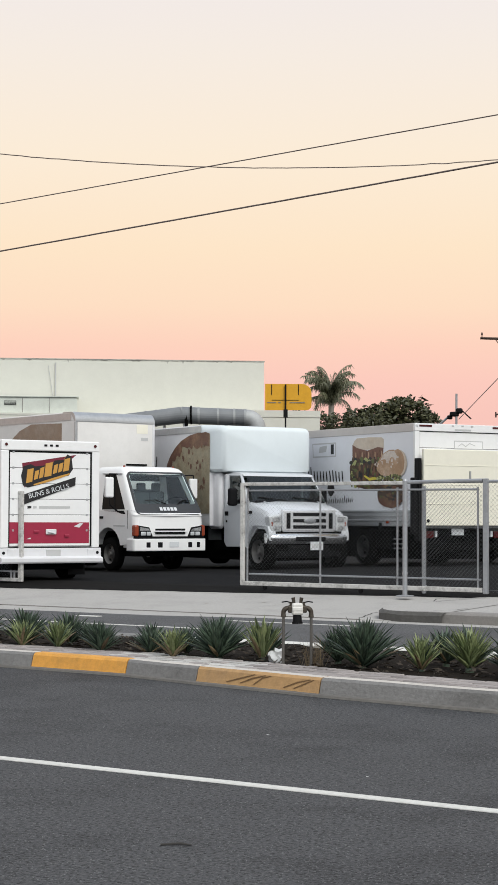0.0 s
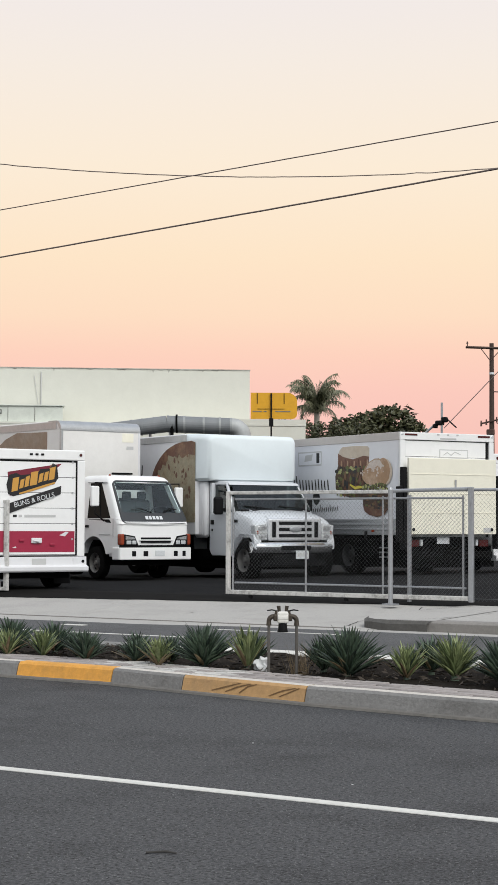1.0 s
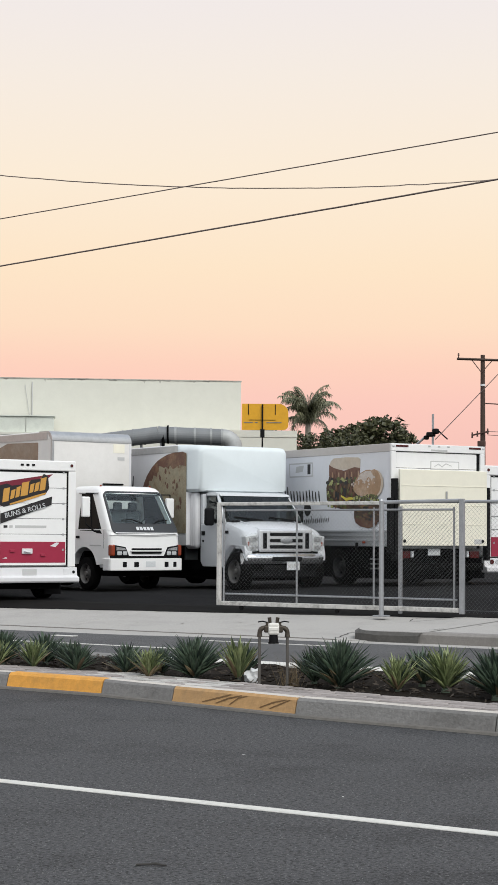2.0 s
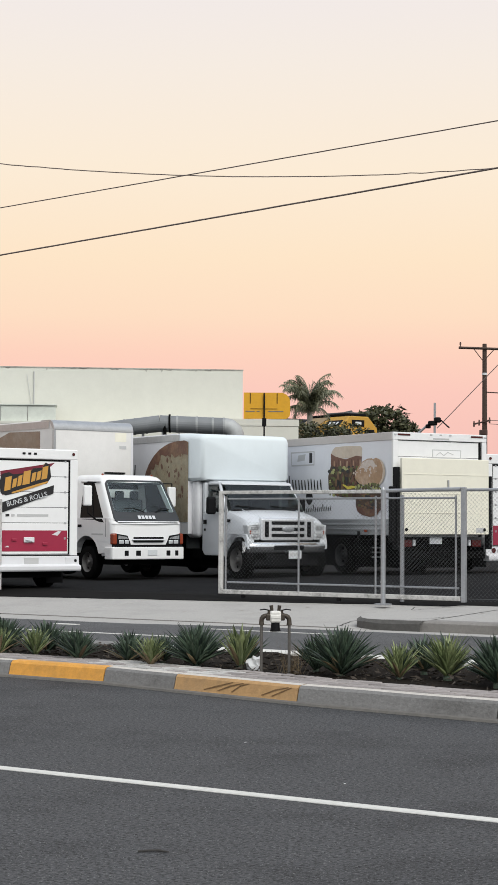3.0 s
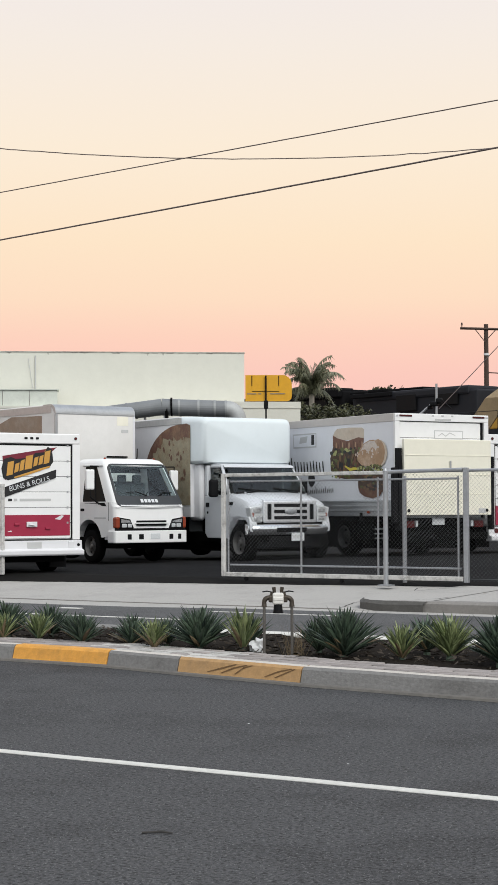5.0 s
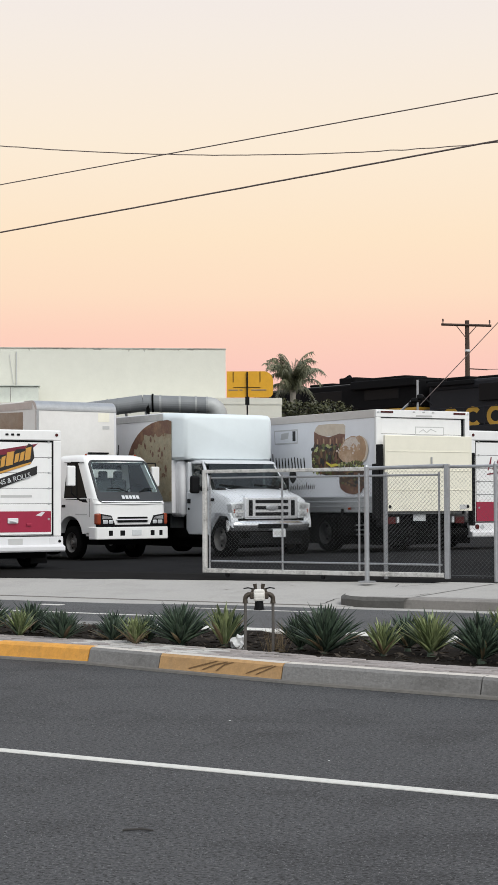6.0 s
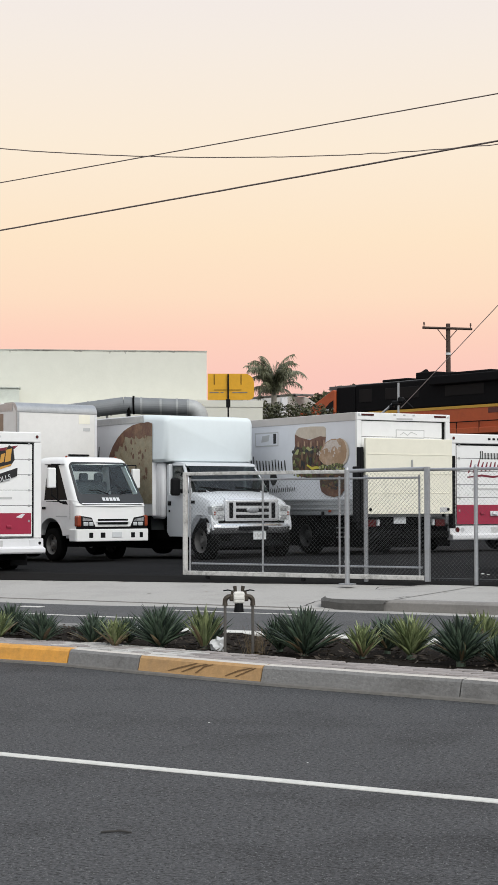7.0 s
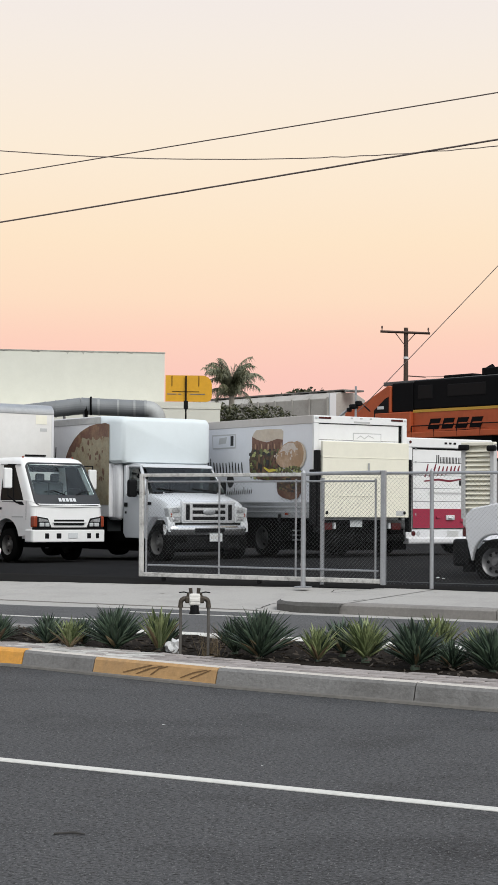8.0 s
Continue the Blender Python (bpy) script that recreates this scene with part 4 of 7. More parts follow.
def cabover():
    o = thing("cabover_box_truck", "white cab-over box truck with a grey wiper panel", "truck", pose(-23.22, 30.9, 0.362, 0, 0, -19) @ Matrix.Scale(0.925, 4))
    # lower cab, with its wheel arch cut out of the outline
    arch = [(-1.19 + 0.56 * math.cos(radians(a)), 0.42 + 0.56 * math.sin(radians(a))) for a in range(15, 171, 15)]
    low = [(-0.04, 0.62), (-0.02, 0.8), (-0.05, 1.34), (-0.12, 1.4), (-1.85, 1.4), (-1.85, 0.6)] + arch[::-1] + [(-0.6, 0.56)]
    bm = one_prism(low, 1, -0.99, 0.99)
    front = [e for e in bm.edges if all(abs(v.co.y) > 0.98 and v.co.x > -0.13 and v.co.z > 0.6 for v in e.verts)]
    bmesh.ops.bevel(bm, geom=front, offset=0.15, segments=6, profile=0.5, affect="EDGES")
    part("cab_body", bm, WHITE, o)
    # upper cab: one shell of rounded sections with openings for the windscreen and the side windows
    def front_x(z):
        return -0.1 - 0.6 * (z - 1.37) / 0.93

    def ring(z, w, r, inset=0.0):
        xf = front_x(min(z, 2.3)) - inset
        half = [(-1.87, -w), (-1.5, -w), (xf - 0.36, -w), (xf - r, -w)] + [(xf - r + r * math.sin(radians(a)), -w + r - r * math.cos(radians(a))) for a in (22, 45, 68, 90)]
        return [(px, py, z) for px, py in half] + [(xf + 0.03, 0, z)] + [(px, -py, z) for px, py in half[::-1]]
    bm = bmesh.new()
    levels = [ring(1.26, 0.985, 0.14), ring(1.37, 0.975, 0.13), ring(2.24, 0.875, 0.12), ring(2.32, 0.86, 0.14), ring(2.385, 0.82, 0.16, 0.08), ring(2.425, 0.72, 0.16, 0.22)]
    vr = [[bm.verts.new(p) for p in lv] for lv in levels]
    k = len(levels[0])
    for j in range(len(vr) - 1):
        for i in range(k - 1):
            window = j == 1 and (i in (1, k - 3) or 7 <= i <= k - 9)
            if not window:
                bm.faces.new((vr[j][i], vr[j][i + 1], vr[j + 1][i + 1], vr[j + 1][i]))
    bm.faces.new(vr[-1])
    bmesh.ops.recalc_face_normals(bm, faces=bm.faces)
    part("roof", bm, WHITE, o, "white upper cab with a rounded roof", smooth=True)
    for sy in (-1, 1):
        pane("side_window", [(-0.48, sy * 0.968, 1.36), (-1.5, sy * 0.968, 1.36), (-1.5, sy * 0.872, 2.24), (-1.02, sy * 0.872, 2.24)][::sy], o, TINTED)
        part("window_seal", one_prism([(-0.42, 1.29), (-0.5, 1.37), (-0.86, 1.37), (-0.62, 1.3)], 1, min(sy * 0.975, sy * 0.992), max(sy * 0.975, sy * 0.992)), BLACK, o)
        part("quarter_pillar", one_tube((-0.92, sy * 0.965, 1.37), (-1.12, sy * 0.878, 2.24), 0.016, n=6), BLACK, o)
        part("window_rail", one_tube((-1.5, sy * 0.972, 1.37), (-0.5, sy * 0.98, 1.36), 0.018), BLACK, o)
        part("drip_rail", one_tube((-1.6, sy * 0.885, 2.26), (-0.75, sy * 0.885, 2.25), 0.014), GREY_PRINT, o)
        part("roof_marker", one_tube((-0.95, sy * 0.7, 2.4), (-0.95, sy * 0.7, 2.45), 0.035, 0.02, n=10), LAMP_AMBER, o)
        # mirror on its bracket
        bm = one_tube((-0.95, sy * 0.88, 2.24), (-0.8, sy * 1.2, 2.24), 0.014)
        tube(bm, (-0.8, sy * 1.2, 2.24), (-0.8, sy * 1.2, 1.5), 0.014)
        tube(bm, (-0.8, sy * 1.2, 1.52), (-0.75, sy * 0.98, 1.34), 0.02)
        br = part("mirror_bracket", bm, BLACK, o)
        part("mirror", one_box(-0.87, -0.77, sy * 1.2 - 0.11, sy * 1.2 + 0.11, 1.68, 2.16, bevel=0.03), WHITE, br)
        # lamps: black housing, two clear lenses low in it, an amber corner
        hl = part("headlamp", one_prism([(sy * 0.5, 0.775), (sy * 0.9, 0.765), (sy * 0.9, 1.03), (sy * 0.6, 0.985)], 0, -0.1, 0.006, bevel=0.012), BLACK, o, "black headlamp housing with clear lenses")
        for y0, y1 in ((0.56, 0.68), (0.7, 0.84)):
            part("lamp_lens", one_box(-0.02, 0.014, min(sy * y0, sy * y1), max(sy * y0, sy * y1), 0.79, 0.885, bevel=0.018), LAMP_CLEAR, hl)
        part("lamp_visor", one_prism([(sy * 0.58, 0.91), (sy * 0.86, 0.905), (sy * 0.86, 0.99), (sy * 0.63, 0.955)], 0, -0.02, 0.01), LAMP_SMOKED, hl)
        part("indicator", one_box(-0.16, 0.003, min(sy * 0.87, sy * 0.996), max(sy * 0.87, sy * 0.996), 0.775, 1.04, bevel=0.035), LAMP_AMBER, hl, "amber corner lens")
        part("side_print", one_box(-0.95, -0.45, min(sy * 0.99, sy * 0.994), max(sy * 0.99, sy * 0.994), 1.0, 1.03), GREY_PRINT, o)
        part("door_seam", one_box(-0.34, -0.33, min(sy * 0.985, sy * 0.994), max(sy * 0.985, sy * 0.994), 0.95, 1.38), BLACK, o)
        part("door_handle", one_box(-1.55, -1.4, min(sy * 0.985, sy * 1.01), max(sy * 0.985, sy * 1.01), 1.18, 1.24, bevel=0.01), BLACK, o)
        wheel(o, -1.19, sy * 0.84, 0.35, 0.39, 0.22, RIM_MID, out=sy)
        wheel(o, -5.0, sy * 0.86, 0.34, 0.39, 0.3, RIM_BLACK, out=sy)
        part("lower_valance", one_box(-0.55, -0.1, min(sy * 0.8, sy * 0.97), max(sy * 0.8, sy * 0.97), 0.5, 0.62, bevel=0.02), WHITE_DIM, o)
    part("cab_back", one_box(-1.88, -1.82, -0.9, 0.9, 1.4, 1.9), SEAT, o)
    part("cab_back", one_box(-1.88, -1.82, -0.9, 0.9, 2.1, 2.26), SEAT, o)
    part("headliner", one_box(-1.8, -0.72, -0.82, 0.82, 2.2, 2.24), SEAT, o)
    # windscreen in its black surround, deep below the glass, with rounded corners
    def ws(y, u, off=0.012):
        z = 1.37 + 0.93 * u
        return (front_x(z) + 0.03 * (1 - y * y) + off, y * (0.965 - 0.1 * u), z + off * 0.6)

    def rounded(y1, u0, u1, ry, ru):
        pts = []
        for cy, cu_, a0 in ((y1 - ry, u0 + ru, -90), (y1 - ry, u1 - ru, 0), (-y1 + ry, u1 - ru, 90), (-y1 + ry, u0 + ru, 180)):
            pts += [(cy + ry * math.cos(radians(a0 + 15 * q)), cu_ + ru * math.sin(radians(a0 + 15 * q))) for q in range(7)]
        return pts
    pane("windscreen", [ws(-0.9, 0.16), ws(0.9, 0.16), ws(0.9, 0.97), ws(-0.9, 0.97)], o)
    bm = bmesh.new()
    outer, inner = rounded(0.945, -0.085, 0.985, 0.13, 0.1), rounded(0.895, 0.165, 0.95, 0.1, 0.07)
    loops = [[bm.verts.new(ws(a, b, off)) for a, b in lp] for lp, off in ((outer, -0.02), (outer, 0.022), (inner, 0.022), (inner, -0.02))]
    for la, lb in zip(loops, loops[1:]):
        for i in range(len(outer)):
            j = (i + 1) % len(outer)
            bm.faces.new((la[i], la[j], lb[j], lb[i]))
    bmesh.ops.recalc_face_normals(bm, faces=bm.faces)
    part("wiper_panel", bm, mat("dark_grey_plastic", (0.03, 0.033, 0.037), 0.45, grain=0.2), o, "dark surround and panel under the windscreen")
    for y0 in (-0.28, -0.175, -0.07, 0.035, 0.14):
        q = [ws(y0, -0.01, 0.03), ws(y0 + 0.08, -0.01, 0.03), ws(y0 + 0.08, 0.075, 0.03), ws(y0, 0.075, 0.03)]
        bm = bmesh.new()
        bm.faces.new([bm.verts.new(p) for p in q])
        part("badge_bar", bm, PLATE, o)
    for y0, y1 in ((-0.62, -0.05), (0.75, 0.3)):
        a, b, c = ws(y1, 0.16, 0.03), ws((y0 + y1) / 2, 0.26, 0.03), ws(y0, 0.24, 0.03)
        bm = one_tube(a, b, 0.014)
        tube(bm, b, c, 0.01)
        part("wiper", bm, BLACK, o)
    # inside
    for sy in (-0.48, 0.05, 0.48):
        bm = one_box(-1.45, -1.3, sy - 0.22, sy + 0.22, 1.1, 1.85, bevel=0.05)
        box(bm, -1.42, -1.32, sy - 0.12, sy + 0.12, 1.85, 2.05, bevel=0.04)
        part("seat", bm, SEAT, o)
    bm = bmesh.new()
    lathe(bm, [(0.2, -0.012), (0.215, 0), (0.2, 0.012), (0.185, 0)], 0, 0, 0, n=20)
    bmesh.ops.transform(bm, matrix=pose(-0.62, 0.48, 1.6, 0, 0, 0) @ pose(0, 0, 0, 60, 0, 90), verts=bm.verts)
    part("steering_wheel", bm, BLACK, o)
    part("dashboard", one_box(-0.55, -0.16, -0.88, 0.88, 1.36, 1.46, bevel=0.03), SEAT, o)
    # grille, bumper
    for z0 in (0.83, 0.91):
        part("grille_slot", one_box(-0.03, 0.004, -0.42, 0.42, z0, z0 + 0.045, bevel=0.01), BLACK, o)
    part("grille_bar", one_box(-0.02, 0.012, -0.46, 0.46, 0.878, 0.906, bevel=0.008), WHITE, o)
    part("bumper_gap", one_box(-0.2, -0.012, -0.97, 0.97, 0.72, 0.775), BLACK, o)
    bump = one_prism([(0.0, -1.0), (0.0, 1.0), (-0.06, 1.03), (-0.32, 1.03), (-0.32, 0.9), (-0.1, 0.9), (-0.1, -0.9), (-0.32, -0.9), (-0.32, -1.03), (-0.06, -1.03)], 2, 0.43, 0.72, bevel=0.02)
    bmp = part("bumper", bump, WHITE, o)
    for y0, w in ((-0.68, 0.12), (-0.36, 0.14), (0.5, 0.12), (0.75, 0.1)):
        part("bumper_opening", one_box(-0.02, 0.004, y0, y0 + w, 0.51, 0.64, bevel=0.012), BLACK, bmp)
    part("licence_plate", one_box(0.002, 0.012, -0.03, 0.24, 0.52, 0.65, bevel=0.004, seg=1), PLATE, bmp)
    part("axle_skirt", one_box(-1.6, -0.33, -0.75, 0.75, 0.3, 0.62), CHASSIS, o)
    # solid oversized block, added bulk keeps light from under the truck
    part("chassis", one_box(-7.2, -1.5, -0.8, 0.8, 0.3, 1.0), CHASSIS, o)
    # cargo box with a rounded aluminium front edge
    X0, X1, top = -2.45, -7.4, 3.78
    prof = [(X1, 1.02), (X0, 1.02), (X0, top - 0.22)] + [(X0 - 0.22 + 0.22 * math.cos(radians(a)), top - 0.22 + 0.22 * math.sin(radians(a))) for a in range(15, 91, 15)] + [(X1, top)]
    # warm grey base colour stands in for pink sky reflected on the box
    bx = part("cargo_box", one_prism(prof, 1, -1.15, 1.15, bevel=0.015, seg=1), mat("sky_tinted_box_paint", (0.76, 0.745, 0.725), 0.4, grain=0.08, grain_scale=5, stain=0.25, stain_scale=0.8, stain_colour=(0.56, 0.54, 0.52)), o)
    cap = [(X0 + 0.006, top - 0.24)] + [(X0 - 0.22 + 0.228 * math.cos(radians(a)), top - 0.22 + 0.228 * math.sin(radians(a))) for a in range(0, 91, 10)] + [(X0 - 0.6, top + 0.008), (X0 - 0.6, top - 0.02), (X0 - 0.22, top - 0.02), (X0 - 0.03, top - 0.24)]
    part("front_cap", one_prism(cap, 1, -1.156, 1.156), ALU, bx, "rounded aluminium front cap", smooth=False)
    for sy in (-1, 1):
        part("corner_post", one_box(X0 - 0.06, X0 + 0.008, min(sy * 1.09, sy * 1.158), max(sy * 1.09, sy * 1.158), 1.02, top - 0.24, bevel=0.01), ALU if sy < 0 else WHITE_DIM, bx)
    part("top_rail", one_box(X1, X0 - 0.2, -1.162, -1.15, top - 0.2, top - 0.03), ALU, bx)
    flat("notice", [(0.62, 3.3), (0.95, 3.3), (0.95, 3.52), (0.62, 3.52)], bx, CREAM, X0, 0, 0.006)
    flat("notice", [(0.75, 3.12), (0.95, 3.12), (0.95, 3.2), (0.75, 3.2)], bx, GREY_PRINT, X0, 0, 0.006)
    pic = [(-3.1, 1.4), (-3.1, 3.52), (-4.6, 3.55)] + [(-5.2, 3.4), (-5.8, 3.1), (-6.1, 2.6), (-6.1, 1.4)]
    flat("bread_picture", pic, bx, FOOD_BROWN, -1.15, 1, -0.005, "printed photograph of brown bread")
    bm = one_box(X0 + 0.012, X0 + 0.06, 0.3, 0.9, 2.5, 2.54, bevel=0.01)
    part("marker_lamp_bar", bm, BLACK, bx)
    return o


cabover()


# ---- bonneted box truck with a rounded attic over the cab ----
FLAT_BREAD = mat("printed_flatbread_photo", (0.31, 0.27, 0.18), 0.5, grain=0.45, grain_scale=9, stain=0.9, stain_scale=5, stain_colour=(0.2, 0.12, 0.055))
CRUST = mat("printed_toasted_crust", (0.14, 0.055, 0.03), 0.5, grain=0.6, grain_scale=5, stain=0.6, stain_scale=3, stain_colour=(0.4, 0.25, 0.13))


def loft(bm, sections, mi=0):
    """Skin through closed sections with the same number of points; ends closed."""
    rings = [[bm.verts.new(p) for p in s] for s in sections]
    k = len(rings[0])
    for a, b in zip(rings, rings[1:]):
        for i in range(k):
            f = bm.faces.new((a[i], a[(i + 1) % k], b[(i + 1) % k], b[i]))
            f.material_index = mi
    bm.faces.new(rings[0])
    bm.faces.new(list(reversed(rings[-1])))
    bmesh.ops.recalc_face_normals(bm, faces=bm.faces)
    return bm


def bonneted():
    o = thing("cutaway_box_truck", "white bonneted box truck with a chrome grille and bumper", "truck", pose(-20.73, 32.63, 0.172, 0, 0, -24) @ Matrix.Scale(1.08, 4))
    PW = mat("white_van_paint", (0.58, 0.6, 0.63), 0.3, grain=0.06, grain_scale=6, stain=0.15, stain_scale=1.2, stain_colour=(0.55, 0.54, 0.54), coat=0.4)

    FIBRE = mat("pale_fibreglass", (0.68, 0.735, 0.76), 0.65, spec=0.25, grain=0.05, grain_scale=4, stain=0.15, stain_scale=0.9, stain_colour=(0.58, 0.62, 0.64))

    def sec(x, zb, zt, w, crown, r=0.1):
        """A cross-section of the nose: flat sides, rounded shoulders, crowned top."""
        return [(x, -w, zb), (x, -w, zt - r), (x, -w + r * 0.35, zt - r * 0.3), (x, -w + r * 1.2, zt), (x, -w * 0.4, zt + crown), (x, w * 0.4, zt + crown), (x, w - r * 1.2, zt), (x, w - r * 0.35, zt - r * 0.3), (x, w, zt - r), (x, w, zb)]
    # nose: from the grille to the windscreen, narrower in front, with a raised middle
    part("bonnet", loft(bmesh.new(), [sec(-0.08, 1.0, 1.3, 0.9, 0.06, 0.12), sec(-0.14, 1.0, 1.35, 0.93, 0.05, 0.12), sec(-0.3, 1.0, 1.42, 0.95, 0.045, 0.13), sec(-0.5, 1.0, 1.475, 0.96, 0.045, 0.13), sec(-0.74, 1.0, 1.53, 0.965, 0.03, 0.12), sec(-0.9, 1.0, 1.535, 0.965, 0.02, 0.1)]), PW, o, smooth=True)
    for sy in (-1, 1):
        part("bonnet_crease", one_tube((-0.13, sy * 0.56, 1.385), (-0.72, sy * 0.66, 1.556), 0.012, n=6), PW, o)
    arch = [(-0.43 + 0.44 * math.cos(radians(a)), 0.6 + 0.46 * math.sin(radians(a))) for a in range(20, 181, 16)]
    for sy in (-1, 1):
        wing = [(-0.015, 0.9), (-0.06, 1.06), (-0.88, 1.06), (-0.88, 0.6)] + arch[::-1]
        part("front_wing", one_prism(wing, 1, min(sy * 0.8, sy * 0.968), max(sy * 0.8, sy * 0.968), bevel=0.015), PW, o)
        part("arch_lining", one_box(-0.86, -0.05, min(sy * 0.5, sy * 0.8), max(sy * 0.5, sy * 0.8), 0.55, 1.05), CHASSIS, o)
        # door with its window frame
        d = part("door", one_prism([(-0.885, 0.62), (-0.885, 1.51), (-1.76, 1.49), (-1.76, 0.72), (-1.66, 0.62)], 1, min(sy * 0.9, sy * 0.972), max(sy * 0.9, sy * 0.972), bevel=0.015), PW, o)
        part("door_handle", one_box(-1.7, -1.58, min(sy * 0.968, sy * 0.99), max(sy * 0.968, sy * 0.99), 1.26, 1.35, bevel=0.01), BLACK, d)
        part("door_lock", one_box(-1.68, -1.62, min(sy * 0.968, sy * 0.98), max(sy * 0.968, sy * 0.98), 1.12, 1.17, bevel=0.008), BLACK, d)
        pane("side_window", [(-1.0, sy * 0.955, 1.5), (-1.66, sy * 0.955, 1.5), (-1.62, sy * 0.88, 2.05), (-1.3, sy * 0.88, 2.05)][::sy], d, GLASS_DARK)
        part("door_frame", one_tube((-0.86, sy * 0.935, 1.5), (-1.27, sy * 0.85, 2.1), 0.04, 0.035, n=8), PW, o, smooth=True)
        part("door_frame", one_box(-1.77, -1.67, min(sy * 0.87, sy * 0.968), max(sy * 0.87, sy * 0.968), 1.49, 2.12, bevel=0.02), PW, o)
        part("door_frame", one_tube((-1.27, sy * 0.855, 2.09), (-1.72, sy * 0.87, 2.1), 0.03, n=8), PW, o)
        bm = one_box(-1.26, -1.14, min(sy * 1.0, sy * 1.2), max(sy * 1.0, sy * 1.2), 1.46, 1.82, bevel=0.045, seg=3)
        tube(bm, (-1.2, sy * 0.95, 1.56), (-1.2, sy * 1.05, 1.58), 0.035)
        part("mirror", bm, BLACK, o)
        # tall clear lamps either side of the grille
        hl = part("headlamp", one_prism([(sy * 0.655, 0.945), (sy * 0.915, 0.935), (sy * 0.965, 1.25), (sy * 0.655, 1.3)], 0, -0.2, -0.03, bevel=0.025), LAMP_CLEAR, o, "tall clear headlamp with bright reflectors")
        part("lamp_bulb", one_box(-0.05, -0.022, min(sy * 0.68, sy * 0.88), max(sy * 0.68, sy * 0.88), 1.13, 1.24, bevel=0.03), LAMP_SMOKED, hl)
        part("lamp_divider", one_box(-0.05, -0.024, min(sy * 0.66, sy * 0.93), max(sy * 0.66, sy * 0.93), 1.085, 1.1), GREY_PRINT, hl)
        part("lamp_bulb", one_box(-0.05, -0.022, min(sy * 0.68, sy * 0.86), max(sy * 0.68, sy * 0.86), 0.97, 1.06, bevel=0.03), LAMP_SMOKED, hl)
        part("indicator", one_box(-0.12, -0.024, min(sy * 0.865, sy * 0.905), max(sy * 0.865, sy * 0.905), 1.06, 1.14, bevel=0.012), LAMP_AMBER, hl)
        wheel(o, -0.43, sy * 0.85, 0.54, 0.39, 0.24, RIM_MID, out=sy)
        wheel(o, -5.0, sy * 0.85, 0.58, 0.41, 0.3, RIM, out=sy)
        part("side_badge", one_box(-0.82, -0.66, min(sy * 0.966, sy * 0.978), max(sy * 0.966, sy * 0.978), 1.3, 1.36, bevel=0.004, seg=1), BLACK, o)
        part("side_badge", one_box(-0.8, -0.75, min(sy * 0.966, sy * 0.978), max(sy * 0.966, sy * 0.978), 1.2, 1.24, bevel=0.004, seg=1), GREY_PRINT, o)
        fair = part("step_fairing", one_prism([(-1.79, 0.98), (-1.79, 2.158), (-2.3, 2.158), (-2.3, 0.98)], 1, min(sy * 0.9, sy * 1.06), max(sy * 0.9, sy * 1.06), bevel=0.1, seg=4), WHITE_DIM, o, "ribbed metal fairing behind the door", smooth=True)
        for q in range(6):
            part("fairing_rib", one_tube((-1.9 - 0.07 * q, sy * 1.058, 1.05), (-1.9 - 0.07 * q, sy * 1.058, 2.1), 0.007, n=6), WHITE_DIM, fair)
    part("cab_roof", one_prism([(-1.16, 2.07), (-1.2, 2.12), (-1.4, 2.155), (-2.3, 2.155), (-2.3, 2.09), (-1.3, 2.07)], 1, -0.86, 0.86, bevel=0.02), PW, o)
    # grille: chrome surround with three slots and two side slots
    gr = part("grille", one_box(-0.12, -0.01, -0.645, 0.645, 0.94, 1.385, bevel=0.035, seg=3), CHROME, o, "chrome grille")
    for z0 in (1.0, 1.125, 1.25):
        part("grille_slot", one_box(-0.04, -0.004, -0.4, 0.4, z0, z0 + 0.075, bevel=0.012), BLACK, gr)
    for sy in (-1, 1):
        part("grille_slot", one_box(-0.04, -0.004, min(sy * 0.46, sy * 0.56), max(sy * 0.46, sy * 0.56), 1.0, 1.32, bevel=0.012), BLACK, gr)
    bm = bmesh.new()
    bmesh.ops.create_uvsphere(bm, u_segments=20, v_segments=8, radius=1.0)
    for v in bm.verts:
        v.co = Vector((-0.002 + 0.016 * v.co.x, 0.15 * v.co.y, 1.165 + 0.06 * v.co.z))
    part("badge", bm, STEEL, gr)
    part("bumper_shadow_gap", one_box(-0.3, -0.06, -0.93, 0.93, 0.9, 0.96), BLACK, o)
    # the bumper's face is convex: its upper half looks at the sky, its lower half at the ground
    face = [(-0.07, 0.915), (-0.03, 0.908), (0.005, 0.885), (0.028, 0.845), (0.034, 0.8), (0.01, 0.74), (-0.03, 0.695), (-0.1, 0.69), (-0.1, 0.915)]
    bump = loft(bmesh.new(), [[(px + dx, py, pz) for px, pz in face] for py, dx in ((-0.97, -0.1), (-0.93, -0.05), (-0.85, -0.02), (-0.65, 0.0), (0.65, 0.0), (0.85, -0.02), (0.93, -0.05), (0.97, -0.1))])
    bmp = part("bumper", bump, mat("bumper_chrome", (0.86, 0.87, 0.89), 0.18, 0.9, grain=0.1, grain_scale=8), o, "chrome front bumper", smooth=True)
    part("bumper_slot", one_box(-0.01, 0.04, -0.36, 0.36, 0.755, 0.84, bevel=0.015), BLACK, bmp)
    pl = part("licence_plate", one_box(0.01, 0.022, 0.0, 0.31, 0.57, 0.73, bevel=0.004, seg=1), PLATE, bmp)
    for i in range(6):
        part("plate_bar", one_box(0.02, 0.024, 0.04 + 0.04 * i, 0.068 + 0.04 * i, 0.62, 0.69), GREY_PRINT, pl)
